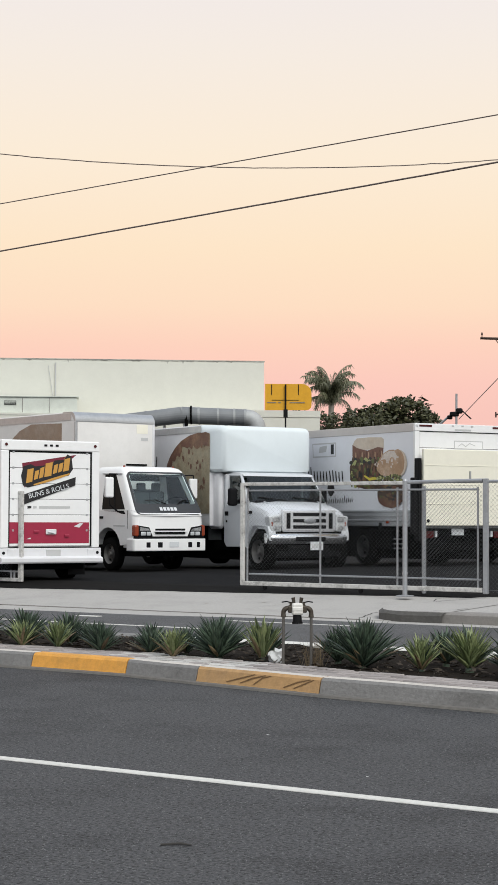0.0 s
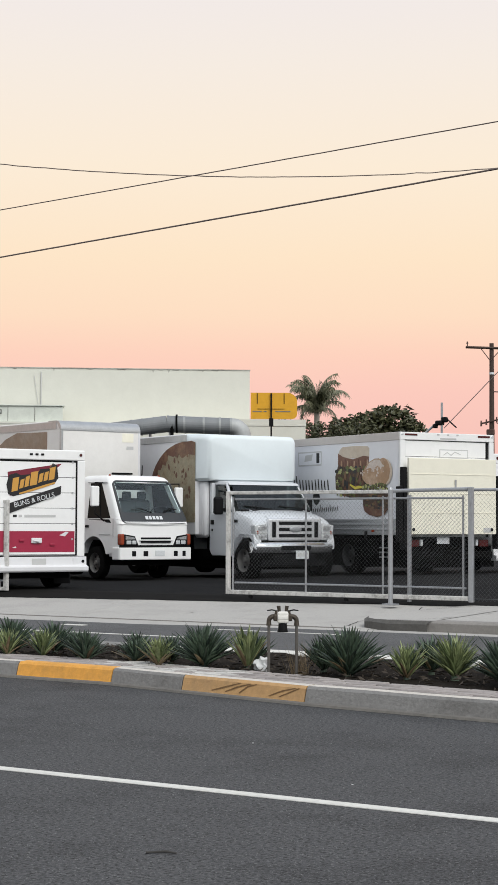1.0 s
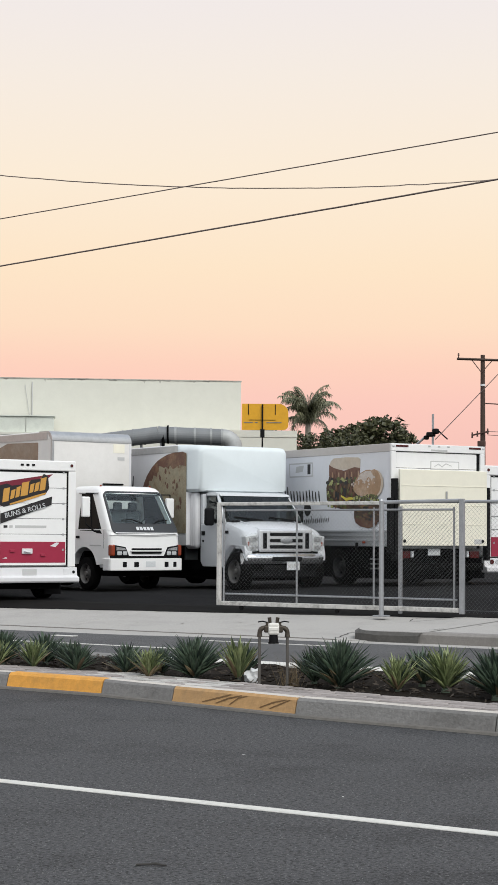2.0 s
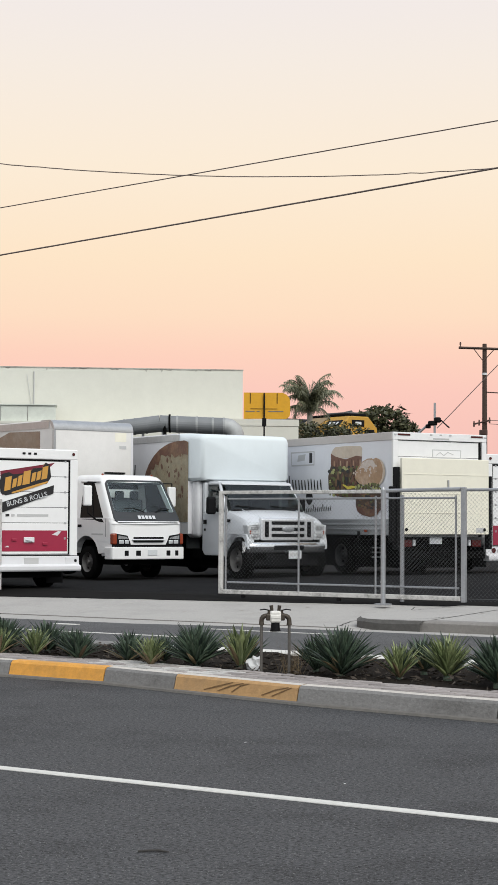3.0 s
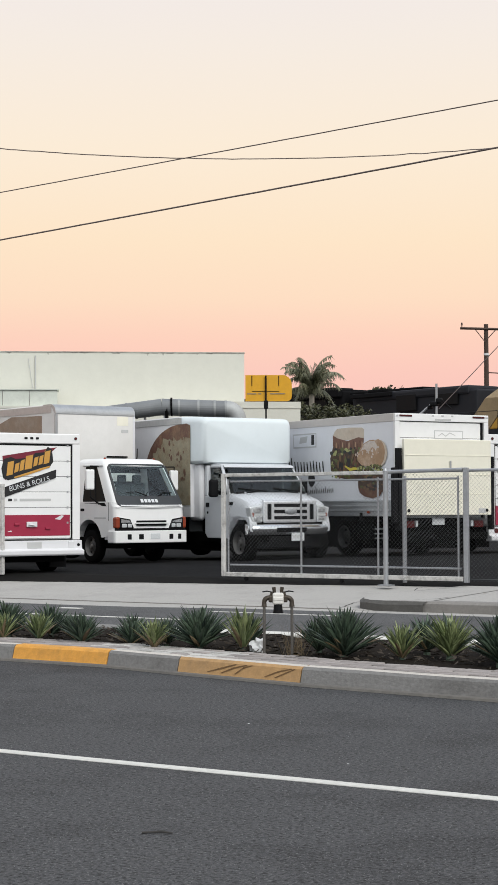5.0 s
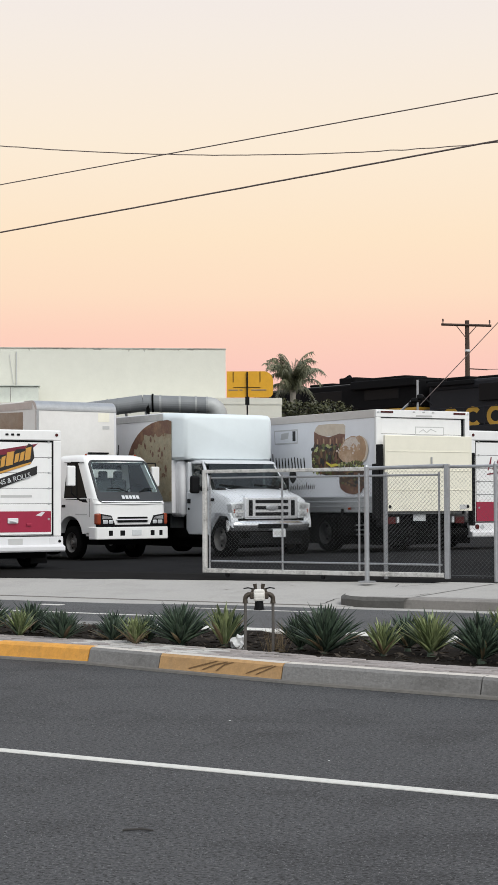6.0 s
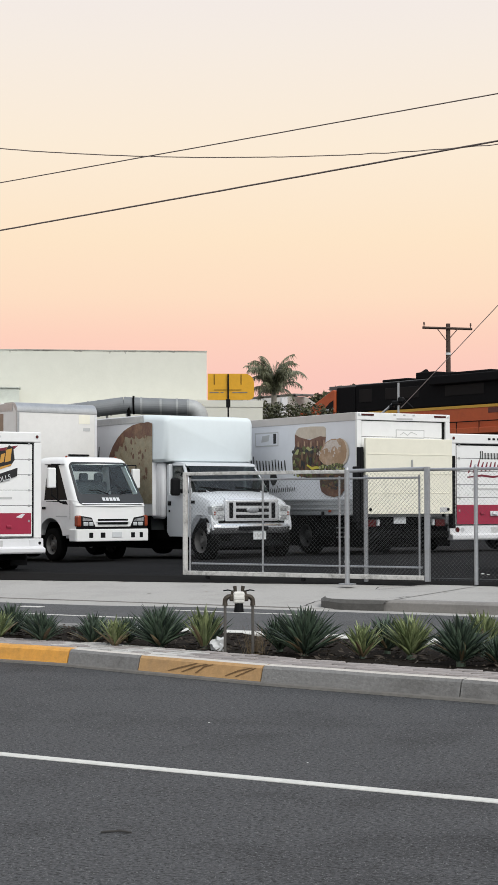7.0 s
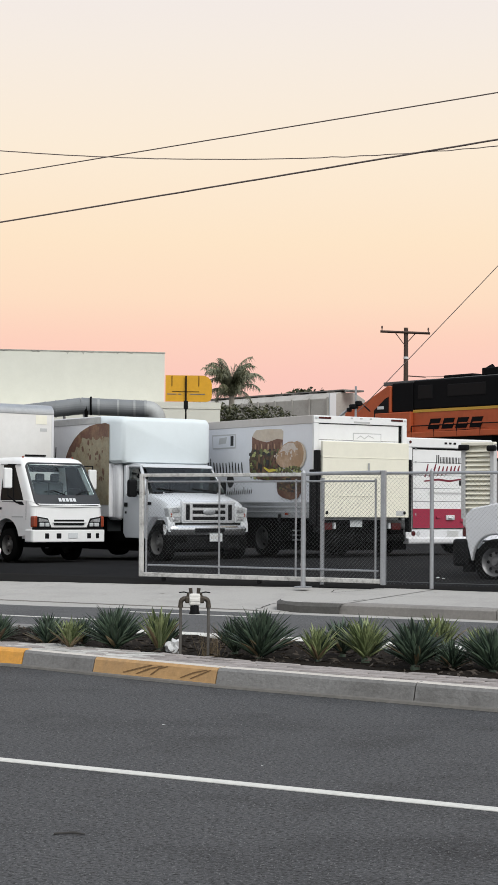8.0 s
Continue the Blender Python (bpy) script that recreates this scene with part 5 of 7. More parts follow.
    part("air_dam", one_box(-0.35, -0.05, -0.85, 0.85, 0.42, 0.67, bevel=0.03), BLACK, o)
    # windscreen and what is behind it
    pane("windscreen", [(-0.74, -0.88, 1.55), (-0.74, 0.88, 1.55), (-1.2, 0.79, 2.1), (-1.2, -0.79, 2.1)], o, GLASS_MID)
    bm = one_tube((-0.73, -0.1, 1.58), (-0.8, -0.75, 1.64), 0.012)
    tube(bm, (-0.73, 0.75, 1.58), (-0.8, 0.1, 1.64), 0.012)
    part("wiper", bm, BLACK, o)
    part("cowl", one_box(-0.86, -0.7, -0.84, 0.84, 1.52, 1.57, bevel=0.02), BLACK, o)
    part("dashboard", one_box(-1.25, -0.86, -0.85, 0.85, 1.38, 1.53, bevel=0.04), SEAT, o)
    for sy in (-0.45, 0.45):
        bm = one_box(-1.9, -1.75, sy - 0.24, sy + 0.24, 1.1, 1.8, bevel=0.05)
        box(bm, -1.88, -1.78, sy - 0.12, sy + 0.12, 1.85, 2.05, bevel=0.04)
        part("seat", bm, SEAT, o)
    part("cab_floor", one_box(-2.3, -0.9, -0.89, 0.89, 0.55, 0.75), CHASSIS, o)
    part("cab_back", one_box(-2.36, -2.31, -1.0, 1.0, 0.75, 2.2), SEAT, o)
    # attic: rounded nose over the cab
    rows = []
    for x, zb, zt, w, r in ((-1.6, 2.19, 3.03, 1.0, 0.1), (-1.63, 2.17, 3.08, 1.06, 0.12), (-1.7, 2.16, 3.12, 1.1, 0.13), (-1.95, 2.16, 3.14, 1.135, 0.13), (-2.25, 2.16, 3.16, 1.145, 0.16), (-2.5, 2.16, 3.165, 1.15, 0.1)):
        ring = []
        for cy, cz, a0 in ((w - r, zt - r, 0), (-w + r, zt - r, 90)):
            ring += [(x, cy + r * math.cos(radians(a)), cz + r * math.sin(radians(a))) for a in range(a0, a0 + 91, 18)]
        ring += [(x, -w, zb + 0.06), (x, -w + 0.06, zb), (x, w - 0.06, zb), (x, w, zb + 0.06)]
        rows.append(ring)
    part("attic", loft(bmesh.new(), rows), FIBRE, o, "rounded white fibreglass attic over the cab", smooth=True)
    part("attic_vent", one_box(-1.83, -1.74, -0.05, 0.32, 3.03, 3.09, bevel=0.015), WHITE_DIM, o)
    for cy in (-0.75, 0.8):
        part("marker_lamp", one_box(-1.85, -1.78, cy - 0.04, cy + 0.04, 3.03, 3.06, bevel=0.01), GREY_PRINT, o)
    bx = part("cargo_box", one_box(-7.0, -2.502, -1.15, 1.15, 1.05, 3.16, bevel=0.02), WHITE_DIM, o)
    part("lower_box_front", one_box(-2.5, -2.04, -1.149, 1.149, 1.05, 2.158, bevel=0.01), WHITE_DIM, o)
    part("top_rail", one_box(-7.0, -2.4, -1.165, -1.15, 3.0, 3.14, bevel=0.005, seg=1), ALU, bx)
    part("bottom_rail", one_box(-7.0, -2.35, -1.165, -1.15, 1.06, 1.26, bevel=0.005, seg=1), ALU, bx)
    rnd_b = random.Random(4)
    def bread_edge(k0, k1, a0, a1, n, rough):
        """Points of the loaf's uneven edge, k times its full radius."""
        pts = []
        for i in range(n + 1):
            a, k = radians(a0 + (a1 - a0) * i / n), k0 + (k1 - k0) * i / n
            k += rough * noise.noise(Vector((i * 0.7, k0 * 9, 2.0)))
            ca, sa = math.cos(a), math.sin(a)
            pts.append((-2.2 + 1.88 * k * math.copysign(abs(ca) ** 0.8, ca), 1.4 + 1.6 * k * abs(sa) ** 0.8))
        return pts
    pic = [(-2.05, 1.3), (-2.05, 2.96)] + bread_edge(1, 1, 90, 180, 26, 0.012) + [(-4.08, 1.3)]
    flat("flatbread_picture", pic, bx, FLAT_BREAD, -1.151, 1, -0.006, "printed photograph of a toasted flatbread")
    crust = [(-2.05, 2.7), (-2.05, 2.97)] + bread_edge(1.004, 1.004, 90, 172, 26, 0.012) + bread_edge(0.97, 0.8, 172, 92, 26, 0.16)
    flat("crust_picture", crust, bx, CRUST, -1.157, 1, -0.004)
    for i in range(60):
        a, k = radians(rnd_b.uniform(92, 178)), rnd_b.uniform(0.25, 0.9)
        s_ = rnd_b.uniform(0.012, 0.045)
        spot = disc(-2.2 + 1.8 * k * math.cos(a), 1.4 + 1.55 * k * math.sin(a), s_, s_ * 1.6, 9, wob=0.5, seed=i)
        flat("toast_spot", spot, bx, CRUST, -1.1571 - 0.00005 * i, 1, -0.003)
    flat("script", stroke([(-4.55, 2.62), (-4.62, 2.3), (-4.5, 2.18), (-4.36, 2.35), (-4.34, 2.55)], 0.05), bx, INK, -1.151, 1, -0.005)
    # filled in as one block so that the underside stays in shade
    part("chassis", one_box(-6.8, -0.5, -0.7, 0.7, 0.35, 1.04), CHASSIS, o)
    return o


bonneted()

# ---- box truck with a liftgate, seen from behind ----
BREAD = mat("printed_bread_crumb", (0.62, 0.53, 0.43), 0.5, grain=0.2, grain_scale=10, stain=0.4, stain_scale=4, stain_colour=(0.5, 0.36, 0.24))
BUN = mat("printed_bun", (0.44, 0.27, 0.15), 0.5, grain=0.35, grain_scale=6, stain=0.95, stain_scale=2.2, stain_colour=(0.68, 0.52, 0.4))
BEEF = mat("printed_filling", (0.06, 0.032, 0.018), 0.5, grain=0.4, grain_scale=12, stain=0.6, stain_scale=6, stain_colour=(0.22, 0.12, 0.04))
SALAD = mat("printed_salad", (0.13, 0.145, 0.04), 0.5, grain=0.5, grain_scale=14, stain=0.8, stain_scale=8, stain_colour=(0.03, 0.035, 0.012))
HAM = mat("printed_ham", (0.19, 0.082, 0.05), 0.5, grain=0.4, grain_scale=12)
YOLK = mat("printed_mustard", (0.6, 0.5, 0.06), 0.5)
PALE_SALAD = mat("printed_pale_lettuce", (0.42, 0.43, 0.17), 0.5, grain=0.4, grain_scale=16)
BROWN = mat("printed_roast", (0.2, 0.11, 0.05), 0.5, grain=0.5, grain_scale=14)
FLOUR = mat("printed_flour", (0.66, 0.58, 0.52), 0.5, grain=0.25, grain_scale=18, stain=0.6, stain_scale=9, stain_colour=(0.48, 0.32, 0.22))
PANEL_GREY = mat("white_side_panel", (0.76, 0.77, 0.81), 0.35, grain=0.06, grain_scale=4, stain=0.2, stain_scale=0.9, stain_colour=(0.55, 0.55, 0.58), coat=0.2)


def liftgate_truck():
    o = thing("box_truck", "white box truck with printed sandwiches and a raised cream liftgate", "truck", pose(-18.0, 34.53, 0.231, 0, 0, 154.4) @ Matrix.Scale(1.04, 4))
    L, W, H = 6.4, 1.22, 3.18
    part("cargo_box", one_box(0.08, L, -W + 0.004, W - 0.004, 1.05, H - 0.01, bevel=0.02), PANEL_GREY, o)
    part("side_panel", one_box(0.06, L, W - 0.003, W, 1.385, H - 0.17), PANEL_GREY, o)
    part("top_rail", one_box(0.04, L, W - 0.01, W + 0.012, H - 0.17, H, bevel=0.01), mat("dull_white_rail", (0.55, 0.52, 0.5), 0.5, grain=0.1, grain_scale=6), o)
    br = part("bottom_rail", one_box(0.04, L, W - 0.01, W + 0.016, 1.04, 1.38, bevel=0.01), ALU, o)
    for z0 in (1.14, 1.24, 1.335):
        part("rub_strip", one_box(0.05, L, W + 0.016, W + 0.03, z0, z0 + 0.04, bevel=0.005, seg=1), ALU, br)
    # rear frame
    for sy in (-1, 1):
        part("rear_frame", one_box(0, 0.08, min(sy * 1.1, sy * W), max(sy * 1.1, sy * W), 1.0, H - 0.16, bevel=0.01), WHITE, o)
        part("marker_lamp", one_box(-0.012, 0.002, sy * 0.95 - 0.16, sy * 0.95 + 0.16, H - 0.07, H - 0.03, bevel=0.008), LAMP_RED, o)
        part("marker_lamp", one_box(-0.012, 0.002, sy * 1.17 - 0.03, sy * 1.17 + 0.03, H - 0.07, H - 0.03, bevel=0.008), LAMP_CLEAR, o)
    part("rear_header", one_box(0, 0.08, -W, W, H - 0.158, H, bevel=0.01), WHITE, o)
    for cy in (-0.25, 0, 0.25):
        part("clearance_lamp", one_box(-0.01, 0.002, cy - 0.03, cy + 0.03, H - 0.05, H - 0.02, bevel=0.005), GREY_PRINT, o)
    part("maker_bar", one_box(-0.004, 0.001, -0.22, 0.2, H - 0.135, H - 0.1), GREY_PRINT, o)
    door = part("roll_up_door", one_box(0.05, 0.078, -1.1, 1.1, 1.0, H - 0.16), BLACK, o)
    for i in range(6):
        part("door_panel", one_box(0.03, 0.05, -1.02, 1.08, 1.0 + 0.335 * i + 0.004, 1.0 + 0.335 * (i + 1) - 0.004, bevel=0.005, seg=1), WHITE, door)
    flat("notice", [(-0.55, 2.66), (0.2, 2.66), (0.2, 2.84), (-0.55, 2.84)], door, GREY_PRINT, 0.03, 0, -0.003)
    flat("notice_paper", [(-0.53, 2.68), (0.18, 2.68), (0.18, 2.82), (-0.53, 2.82)], door, WHITE, 0.027, 0, -0.003)
    flat("notice_script", stroke([(0.1, 2.72), (0.0, 2.78), (-0.1, 2.72), (-0.2, 2.79), (-0.35, 2.74)], 0.02), door, GREY_PRINT, 0.024, 0, -0.003)
    # liftgate platform, folded upright, and its rails
    lg = part("liftgate", one_box(-0.2, -0.13, -1.12, 1.14, 1.06, 2.64, bevel=0.012), CREAM, o, "cream liftgate platform folded upright")
    for z0 in (1.5, 1.9, 2.3):
        part("platform_rib", one_box(-0.206, -0.2, -1.1, 1.12, z0, z0 + 0.012), CREAM, lg)
    for cy in (1.03, -1.0):
        part("platform_bolt", one_tube((-0.21, cy, 1.16), (-0.198, cy, 1.16), 0.035, n=12), BLACK, lg)
    part("platform_label", one_box(-0.204, -0.199, -0.98, -0.78, 1.1, 1.2), GREY_PRINT, lg)
    part("safety_lever", one_box(-0.225, -0.205, -0.06, -0.02, 1.98, 2.2, bevel=0.006), ALU, lg)
    for sy in (-1, 1):
        part("lift_rail", one_box(-0.16, -0.004, min(sy * 1.16, sy * 1.24), max(sy * 1.16, sy * 1.24), 0.75, 2.45 if sy > 0 else 2.3, bevel=0.012), BLACK, o)
    part("lift_cylinder", one_box(-0.14, -0.02, 1.242, 1.36, 0.9, 2.05, bevel=0.02), BLACK, o)
    # under the box
    part("rear_bumper", one_box(-0.1, 0.0, -1.1, 1.1, 0.55, 0.7, bevel=0.015), CHASSIS, o)
    for sy in (-1, 1):
        part("tail_lamp", one_box(-0.06, 0.0, sy * 0.9 - 0.12, sy * 0.9 + 0.12, 0.8, 0.95, bevel=0.012), LAMP_RED, o)
        part("reverse_lamp", one_box(-0.06, 0.0, sy * 0.72 - 0.03, sy * 0.72 + 0.03, 0.82, 0.95, bevel=0.01), PLATE, o)
        for wx in (2.15, 6.9):
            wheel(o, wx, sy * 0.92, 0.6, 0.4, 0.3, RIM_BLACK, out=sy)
    part("licence_plate", one_box(-0.075, -0.065, 0.02, 0.34, 0.86, 1.0, bevel=0.004, seg=1), PLATE, o)
    # bulkier than a real frame, to block light and sight below the box
    part("chassis", one_box(0.2, 7.8, -0.85, 0.85, 0.36, 1.03), CHASSIS, o)
    part("side_skirt", one_box(0.9, 1.55, 0.7, 1.15, 0.55, 0.95, bevel=0.02), CHASSIS, o)
    simple_cab(o, L + 0.05, 2.1, 2.5)
    # printed pictures on the long side
    y = W + 0.0005
    def put(n, pts, m, lift):
        flat(n, pts, o, m, y + 0.002 * lift, 1, 0.003)
    put("sandwich_picture", [(2.32, 2.8), (2.26, 2.88), (2.16, 2.935), (1.7, 2.945), (1.2, 2.925), (1.13, 2.88), (1.14, 2.68), (2.3, 2.68)], BREAD, 1)
    put("sandwich_crust", [(2.33, 2.8), (2.33, 2.56), (1.9, 2.46), (1.5, 2.44), (1.17, 2.46), (1.14, 2.7), (1.35, 2.725), (1.55, 2.69), (1.75, 2.66), (1.95, 2.69), (2.15, 2.73)], HAM, 2)
    for i in range(14):
        cx = 1.2 + 1.08 * i / 13
        put("crust_streak", disc(cx, 2.55 + 0.04 * math.sin(i * 2.1), 0.022, 0.09, 8, wob=0.5, seed=i), (CRUST, BUN)[i % 3 == 0], 3)
    put("sandwich_filling", [(2.32, 2.56), (2.44, 2.3), (2.42, 2.04), (2.25, 1.9), (1.8, 1.83), (1.4, 1.82), (1.2, 1.95), (1.17, 2.47), (1.7, 2.44)], BEEF, 1)
    for i in range(150):
        cx, cz = random.uniform(1.22, 2.38), random.uniform(1.88, 2.5)
        s_ = random.uniform(0.018, 0.062)
        edge = cx > 2.15 or cz > 2.36
        pick = (SALAD, BEEF, SALAD, PALE_SALAD, INK) if edge else (CRUST, BEEF, HAM, INK, CRUST, SALAD, BROWN)
        put("salad_leaf", disc(cx, cz, s_ * (1.1 if edge else 0.75), s_ * (0.7 if edge else 1.5), 10, wob=0.7, seed=i), pick[i % len(pick)], 3 + 0.02 * i)
    put("mustard", stroke([(1.85, 2.12), (1.65, 2.04), (1.5, 2.06), (1.35, 2.05)], 0.06), YOLK, 7)
    put("bun_side", disc(0.55, 2.36, 0.28, 0.28, 26, wob=0.06, seed=6), BREAD, 7.4)
    put("bun_side_crust", disc(0.62, 2.37, 0.27, 0.285, 26, wob=0.06, seed=7), BUN, 7.8)
    put("bun_picture", [(1.36, 2.22), (1.37, 2.34), (1.27, 2.48), (1.1, 2.59), (0.9, 2.65), (0.75, 2.65), (0.62, 2.58), (0.53, 2.44), (0.48, 2.28), (0.52, 2.15), (0.7, 2.09), (0.95, 2.08), (1.2, 2.12)], BUN, 8.2)
    put("bun_flour", [(1.26, 2.42), (1.1, 2.57), (0.9, 2.63), (0.72, 2.62), (0.6, 2.5), (0.68, 2.44), (0.8, 2.5), (0.95, 2.43), (1.1, 2.46)], FLOUR, 8.6)
    for i in range(30):
        cx, cz = random.gauss(0.95, 0.17), random.gauss(2.42, 0.1)
        put("flour_spot", disc(cx, min(cz, 2.58), random.uniform(0.012, 0.04), random.uniform(0.01, 0.03), 8, wob=0.6, seed=i), FLOUR, 8.7 + 0.01 * i)
    put("bun_filling", [(1.33, 2.02), (1.35, 1.68), (1.15, 1.5), (0.75, 1.46), (0.42, 1.56), (0.38, 2.0), (0.9, 1.98)], BEEF, 7)
    for i in range(60):
        cx, cz = random.uniform(0.45, 1.28), random.uniform(1.6, 2.0)
        s_ = random.uniform(0.014, 0.05)
        put("salad_leaf", disc(cx, cz, s_ * 1.4, s_ * 0.7, 10, wob=0.6, seed=i + 60), (BEEF, SALAD, INK, CRUST, BROWN)[i % 5], 8.9 + 0.01 * i)
    for i in range(34):
        cx = 0.46 + 0.88 * i / 33
        put("bun_salad", disc(cx, 2.05 + random.uniform(-0.06, 0.05), random.uniform(0.03, 0.06), random.uniform(0.025, 0.05), 9, wob=0.7, seed=i), (SALAD, PALE_SALAD, SALAD, BEEF)[i % 4], 9.6 + 0.01 * i)
    put("bun_base", [(1.34, 1.66), (1.28, 1.54), (1.1, 1.46), (0.82, 1.42), (0.55, 1.46), (0.42, 1.6), (0.7, 1.57), (1.0, 1.6)], CRUST, 10)
    put("small_frame", [(3.95, 2.56), (3.98, 2.88), (3.0, 2.88), (3.0, 2.56)], GREY_PRINT, 1)
    put("small_frame_paper", [(3.92, 2.59), (3.94, 2.85), (3.03, 2.85), (3.03, 2.59)], PANEL_GREY, 2)
    put("small_frame_print", [(3.7, 2.66), (3.66, 2.8), (3.35, 2.82), (3.4, 2.68)], GREY_PRINT, 3)
    put("small_frame_print", [(3.2, 2.62), (3.2, 2.84), (3.08, 2.84), (3.08, 2.62)], INK, 3)
    # the brush-script name as plain strokes
    for s_ in slashes(4.2, 2.66, 1.99, 0.27, 12, 0.16, 2, (0, 1)):
        put("script", stroke(s_, 0.045), INK, 3)
    for s_ in slashes(3.5, 2.3, 1.52, 0.1, 16, 0.2, 6, (0, 6, 11), -0.03):
        put("small_script", stroke(s_, 0.028), INK, 3)
    put("small_picture", disc(3.2, 1.86, 0.14, 0.17, 14, wob=0.3, seed=2), INK, 2)
    # marker lamps and hooks along the lower rail, tool box and toothed step under the body
    for a in (0.9, 2.6, 4.2):
        part("rail_lamp", one_box(a, a + 0.1, W + 0.03, W + 0.045, 1.1, 1.15, bevel=0.008), LAMP_AMBER, o)
    part("rail_hook", one_box(1.18, 1.26, W + 0.016, W + 0.05, 0.96, 1.12, bevel=0.015), BLACK, o)
    for z0 in (0.56, 0.66, 0.76):
        part("step_slat", one_box(0.75, 1.2, 1.0, 1.13, z0, z0 + 0.03, bevel=0.006, seg=1), ALU, o)
    return o


liftgate_truck()


# ---- white pickup by the fence, with a louvred rack ----
def pickup():
    o = thing("pickup_truck", "white pickup with a dark bumper, steel wheels and louvred rack", "pickup", pose(-12.42, 27.56, 0.26, 0, 0, -8))
    PW = mat("white_pickup_paint", (0.76, 0.77, 0.8), 0.3, grain=0.05, grain_scale=6, stain=0.1, coat=0.4)
    arch = [(0.62 + 0.46 * math.cos(radians(a)), 0.38 + 0.46 * math.sin(radians(a))) for a in range(0, 181, 15)]
    side = [(0.06, 0.72), (0.02, 0.98), (0.04, 1.16), (0.16, 1.28), (0.7, 1.38), (2.2, 1.42), (2.2, 0.5), (1.3, 0.45)] + arch + [(0.1, 0.6)]
    for y0, y1 in ((0.0, 0.12), (1.75, 1.87)):
        part("bed_side", one_prism(side, 1, y0, y1, bevel=0.03, seg=3), PW, o, smooth=False)
    part("bed_floor", one_box(0.1, 2.2, 0.12, 1.75, 0.6, 0.7), PW, o)
    part("tailgate", one_box(0.02, 0.09, 0.122, 1.748, 0.62, 1.15, bevel=0.02), PW, o)
    part("cab", one_prism([(2.22, 0.45), (2.22, 1.36), (2.35, 1.85), (3.6, 1.88), (4.1, 1.38), (5.4, 1.25), (5.5, 0.6), (5.3, 0.45)], 1, 0.02, 1.85, bevel=0.06, seg=3), PW, o)
    part("side_window", one_prism([(2.4, 1.4), (2.5, 1.8), (3.55, 1.82), (3.95, 1.4)], 1, 0.008, 0.018), INK, o)
    part("rear_bumper", one_box(-0.2, 0.1, -0.03, 1.9, 0.3, 0.76, bevel=0.05), BLACK, o, "black plastic bumper")
    part("mud_flap", one_box(-0.02, 0.14, 0.02, 0.2, 0.2, 0.32, bevel=0.02), BLACK, o)
    for y0 in (-0.012, 1.74):
        part("tail_lamp", one_box(-0.01, 0.06, y0, y0 + 0.14, 0.8, 0.96, bevel=0.02), LAMP_RED, o)
        part("reverse_lamp", one_box(-0.005, 0.07, y0, y0 + 0.14, 0.97, 1.12, bevel=0.02), GREY_PRINT, o)
    for wx in (0.62, 4.5):
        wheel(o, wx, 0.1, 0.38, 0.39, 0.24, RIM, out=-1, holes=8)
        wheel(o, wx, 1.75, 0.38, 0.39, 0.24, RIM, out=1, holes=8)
    part("chassis", one_box(0.3, 5.2, 0.4, 1.5, 0.3, 0.6), CHASSIS, o)
    # louvred rack on the bed side
    part("rack_post", one_box(-0.13, -0.05, 0.14, 0.24, 1.1, 2.38, bevel=0.01), GREY_PRINT, o)
    part("rack_post", one_box(0.44, 0.52, 0.14, 0.24, 1.2, 2.38, bevel=0.01), GREY_PRINT, o)
    part("rack_top", one_box(-0.13, 0.52, 0.13, 0.24, 2.34, 2.4, bevel=0.01), CREAM, o)
    part("rack_lamp", one_box(-0.14, 0.06, 0.04, 0.12, 2.26, 2.36, bevel=0.03), BLACK, o)
    part("rack_lamp", one_box(0.42, 0.6, 0.04, 0.12, 2.24, 2.34, bevel=0.03), BLACK, o)
    part("rack_backing", one_box(-0.05, 0.44, 0.225, 0.24, 1.2, 2.34), CREAM, o)
    for i in range(13):
        z = 1.28 + 0.08 * i
        part("louvre", one_prism([(0.14, z), (0.155, z - 0.012), (0.22, z + 0.055), (0.205, z + 0.066)], 0, -0.045, 0.435), CREAM, o)
    return o


pickup()
# ---- buildings behind the yard ----
COPING = mat("dark_coping", (0.2, 0.19, 0.18), 0.8, grain=0.4, grain_scale=3, stain=0.6, stain_scale=1.2, stain_colour=(0.5, 0.5, 0.46))
DUCT = mat("weathered_duct_metal", (0.2, 0.21, 0.22), 0.65, 0.2, grain=0.25, grain_scale=6, stain=0.6, stain_scale=1.5, stain_colour=(0.32, 0.33, 0.34))
DUCT_BAND = mat("pale_duct_band", (0.33, 0.34, 0.34), 0.6, 0.2, grain=0.3, grain_scale=6)
AC_GREEN = mat("grey_green_unit_paint", (0.64, 0.67, 0.61), 0.6, grain=0.15, grain_scale=5, stain=0.3, stain_scale=1.2)
bld = thing("bakery_building", "tall plain white industrial building with a stained parapet", "building", pose(-34.51, 51.32, 0, 0, 0, 40))
part("wall", one_box(-34, 0, 0, 22, -0.1, 6.92), WALL, bld, "plain white rendered wall")
PARAPET = mat("stained_parapet", (0.5, 0.49, 0.44), 0.9, grain=0.3, grain_scale=3, stain=1.0, stain_scale=1.1, stain_colour=(0.12, 0.11, 0.1))
part("coping", one_box(-34.02, 0.02, -0.02, 0.3, 6.922, 6.955), PARAPET, bld)
rnd = random.Random(21)
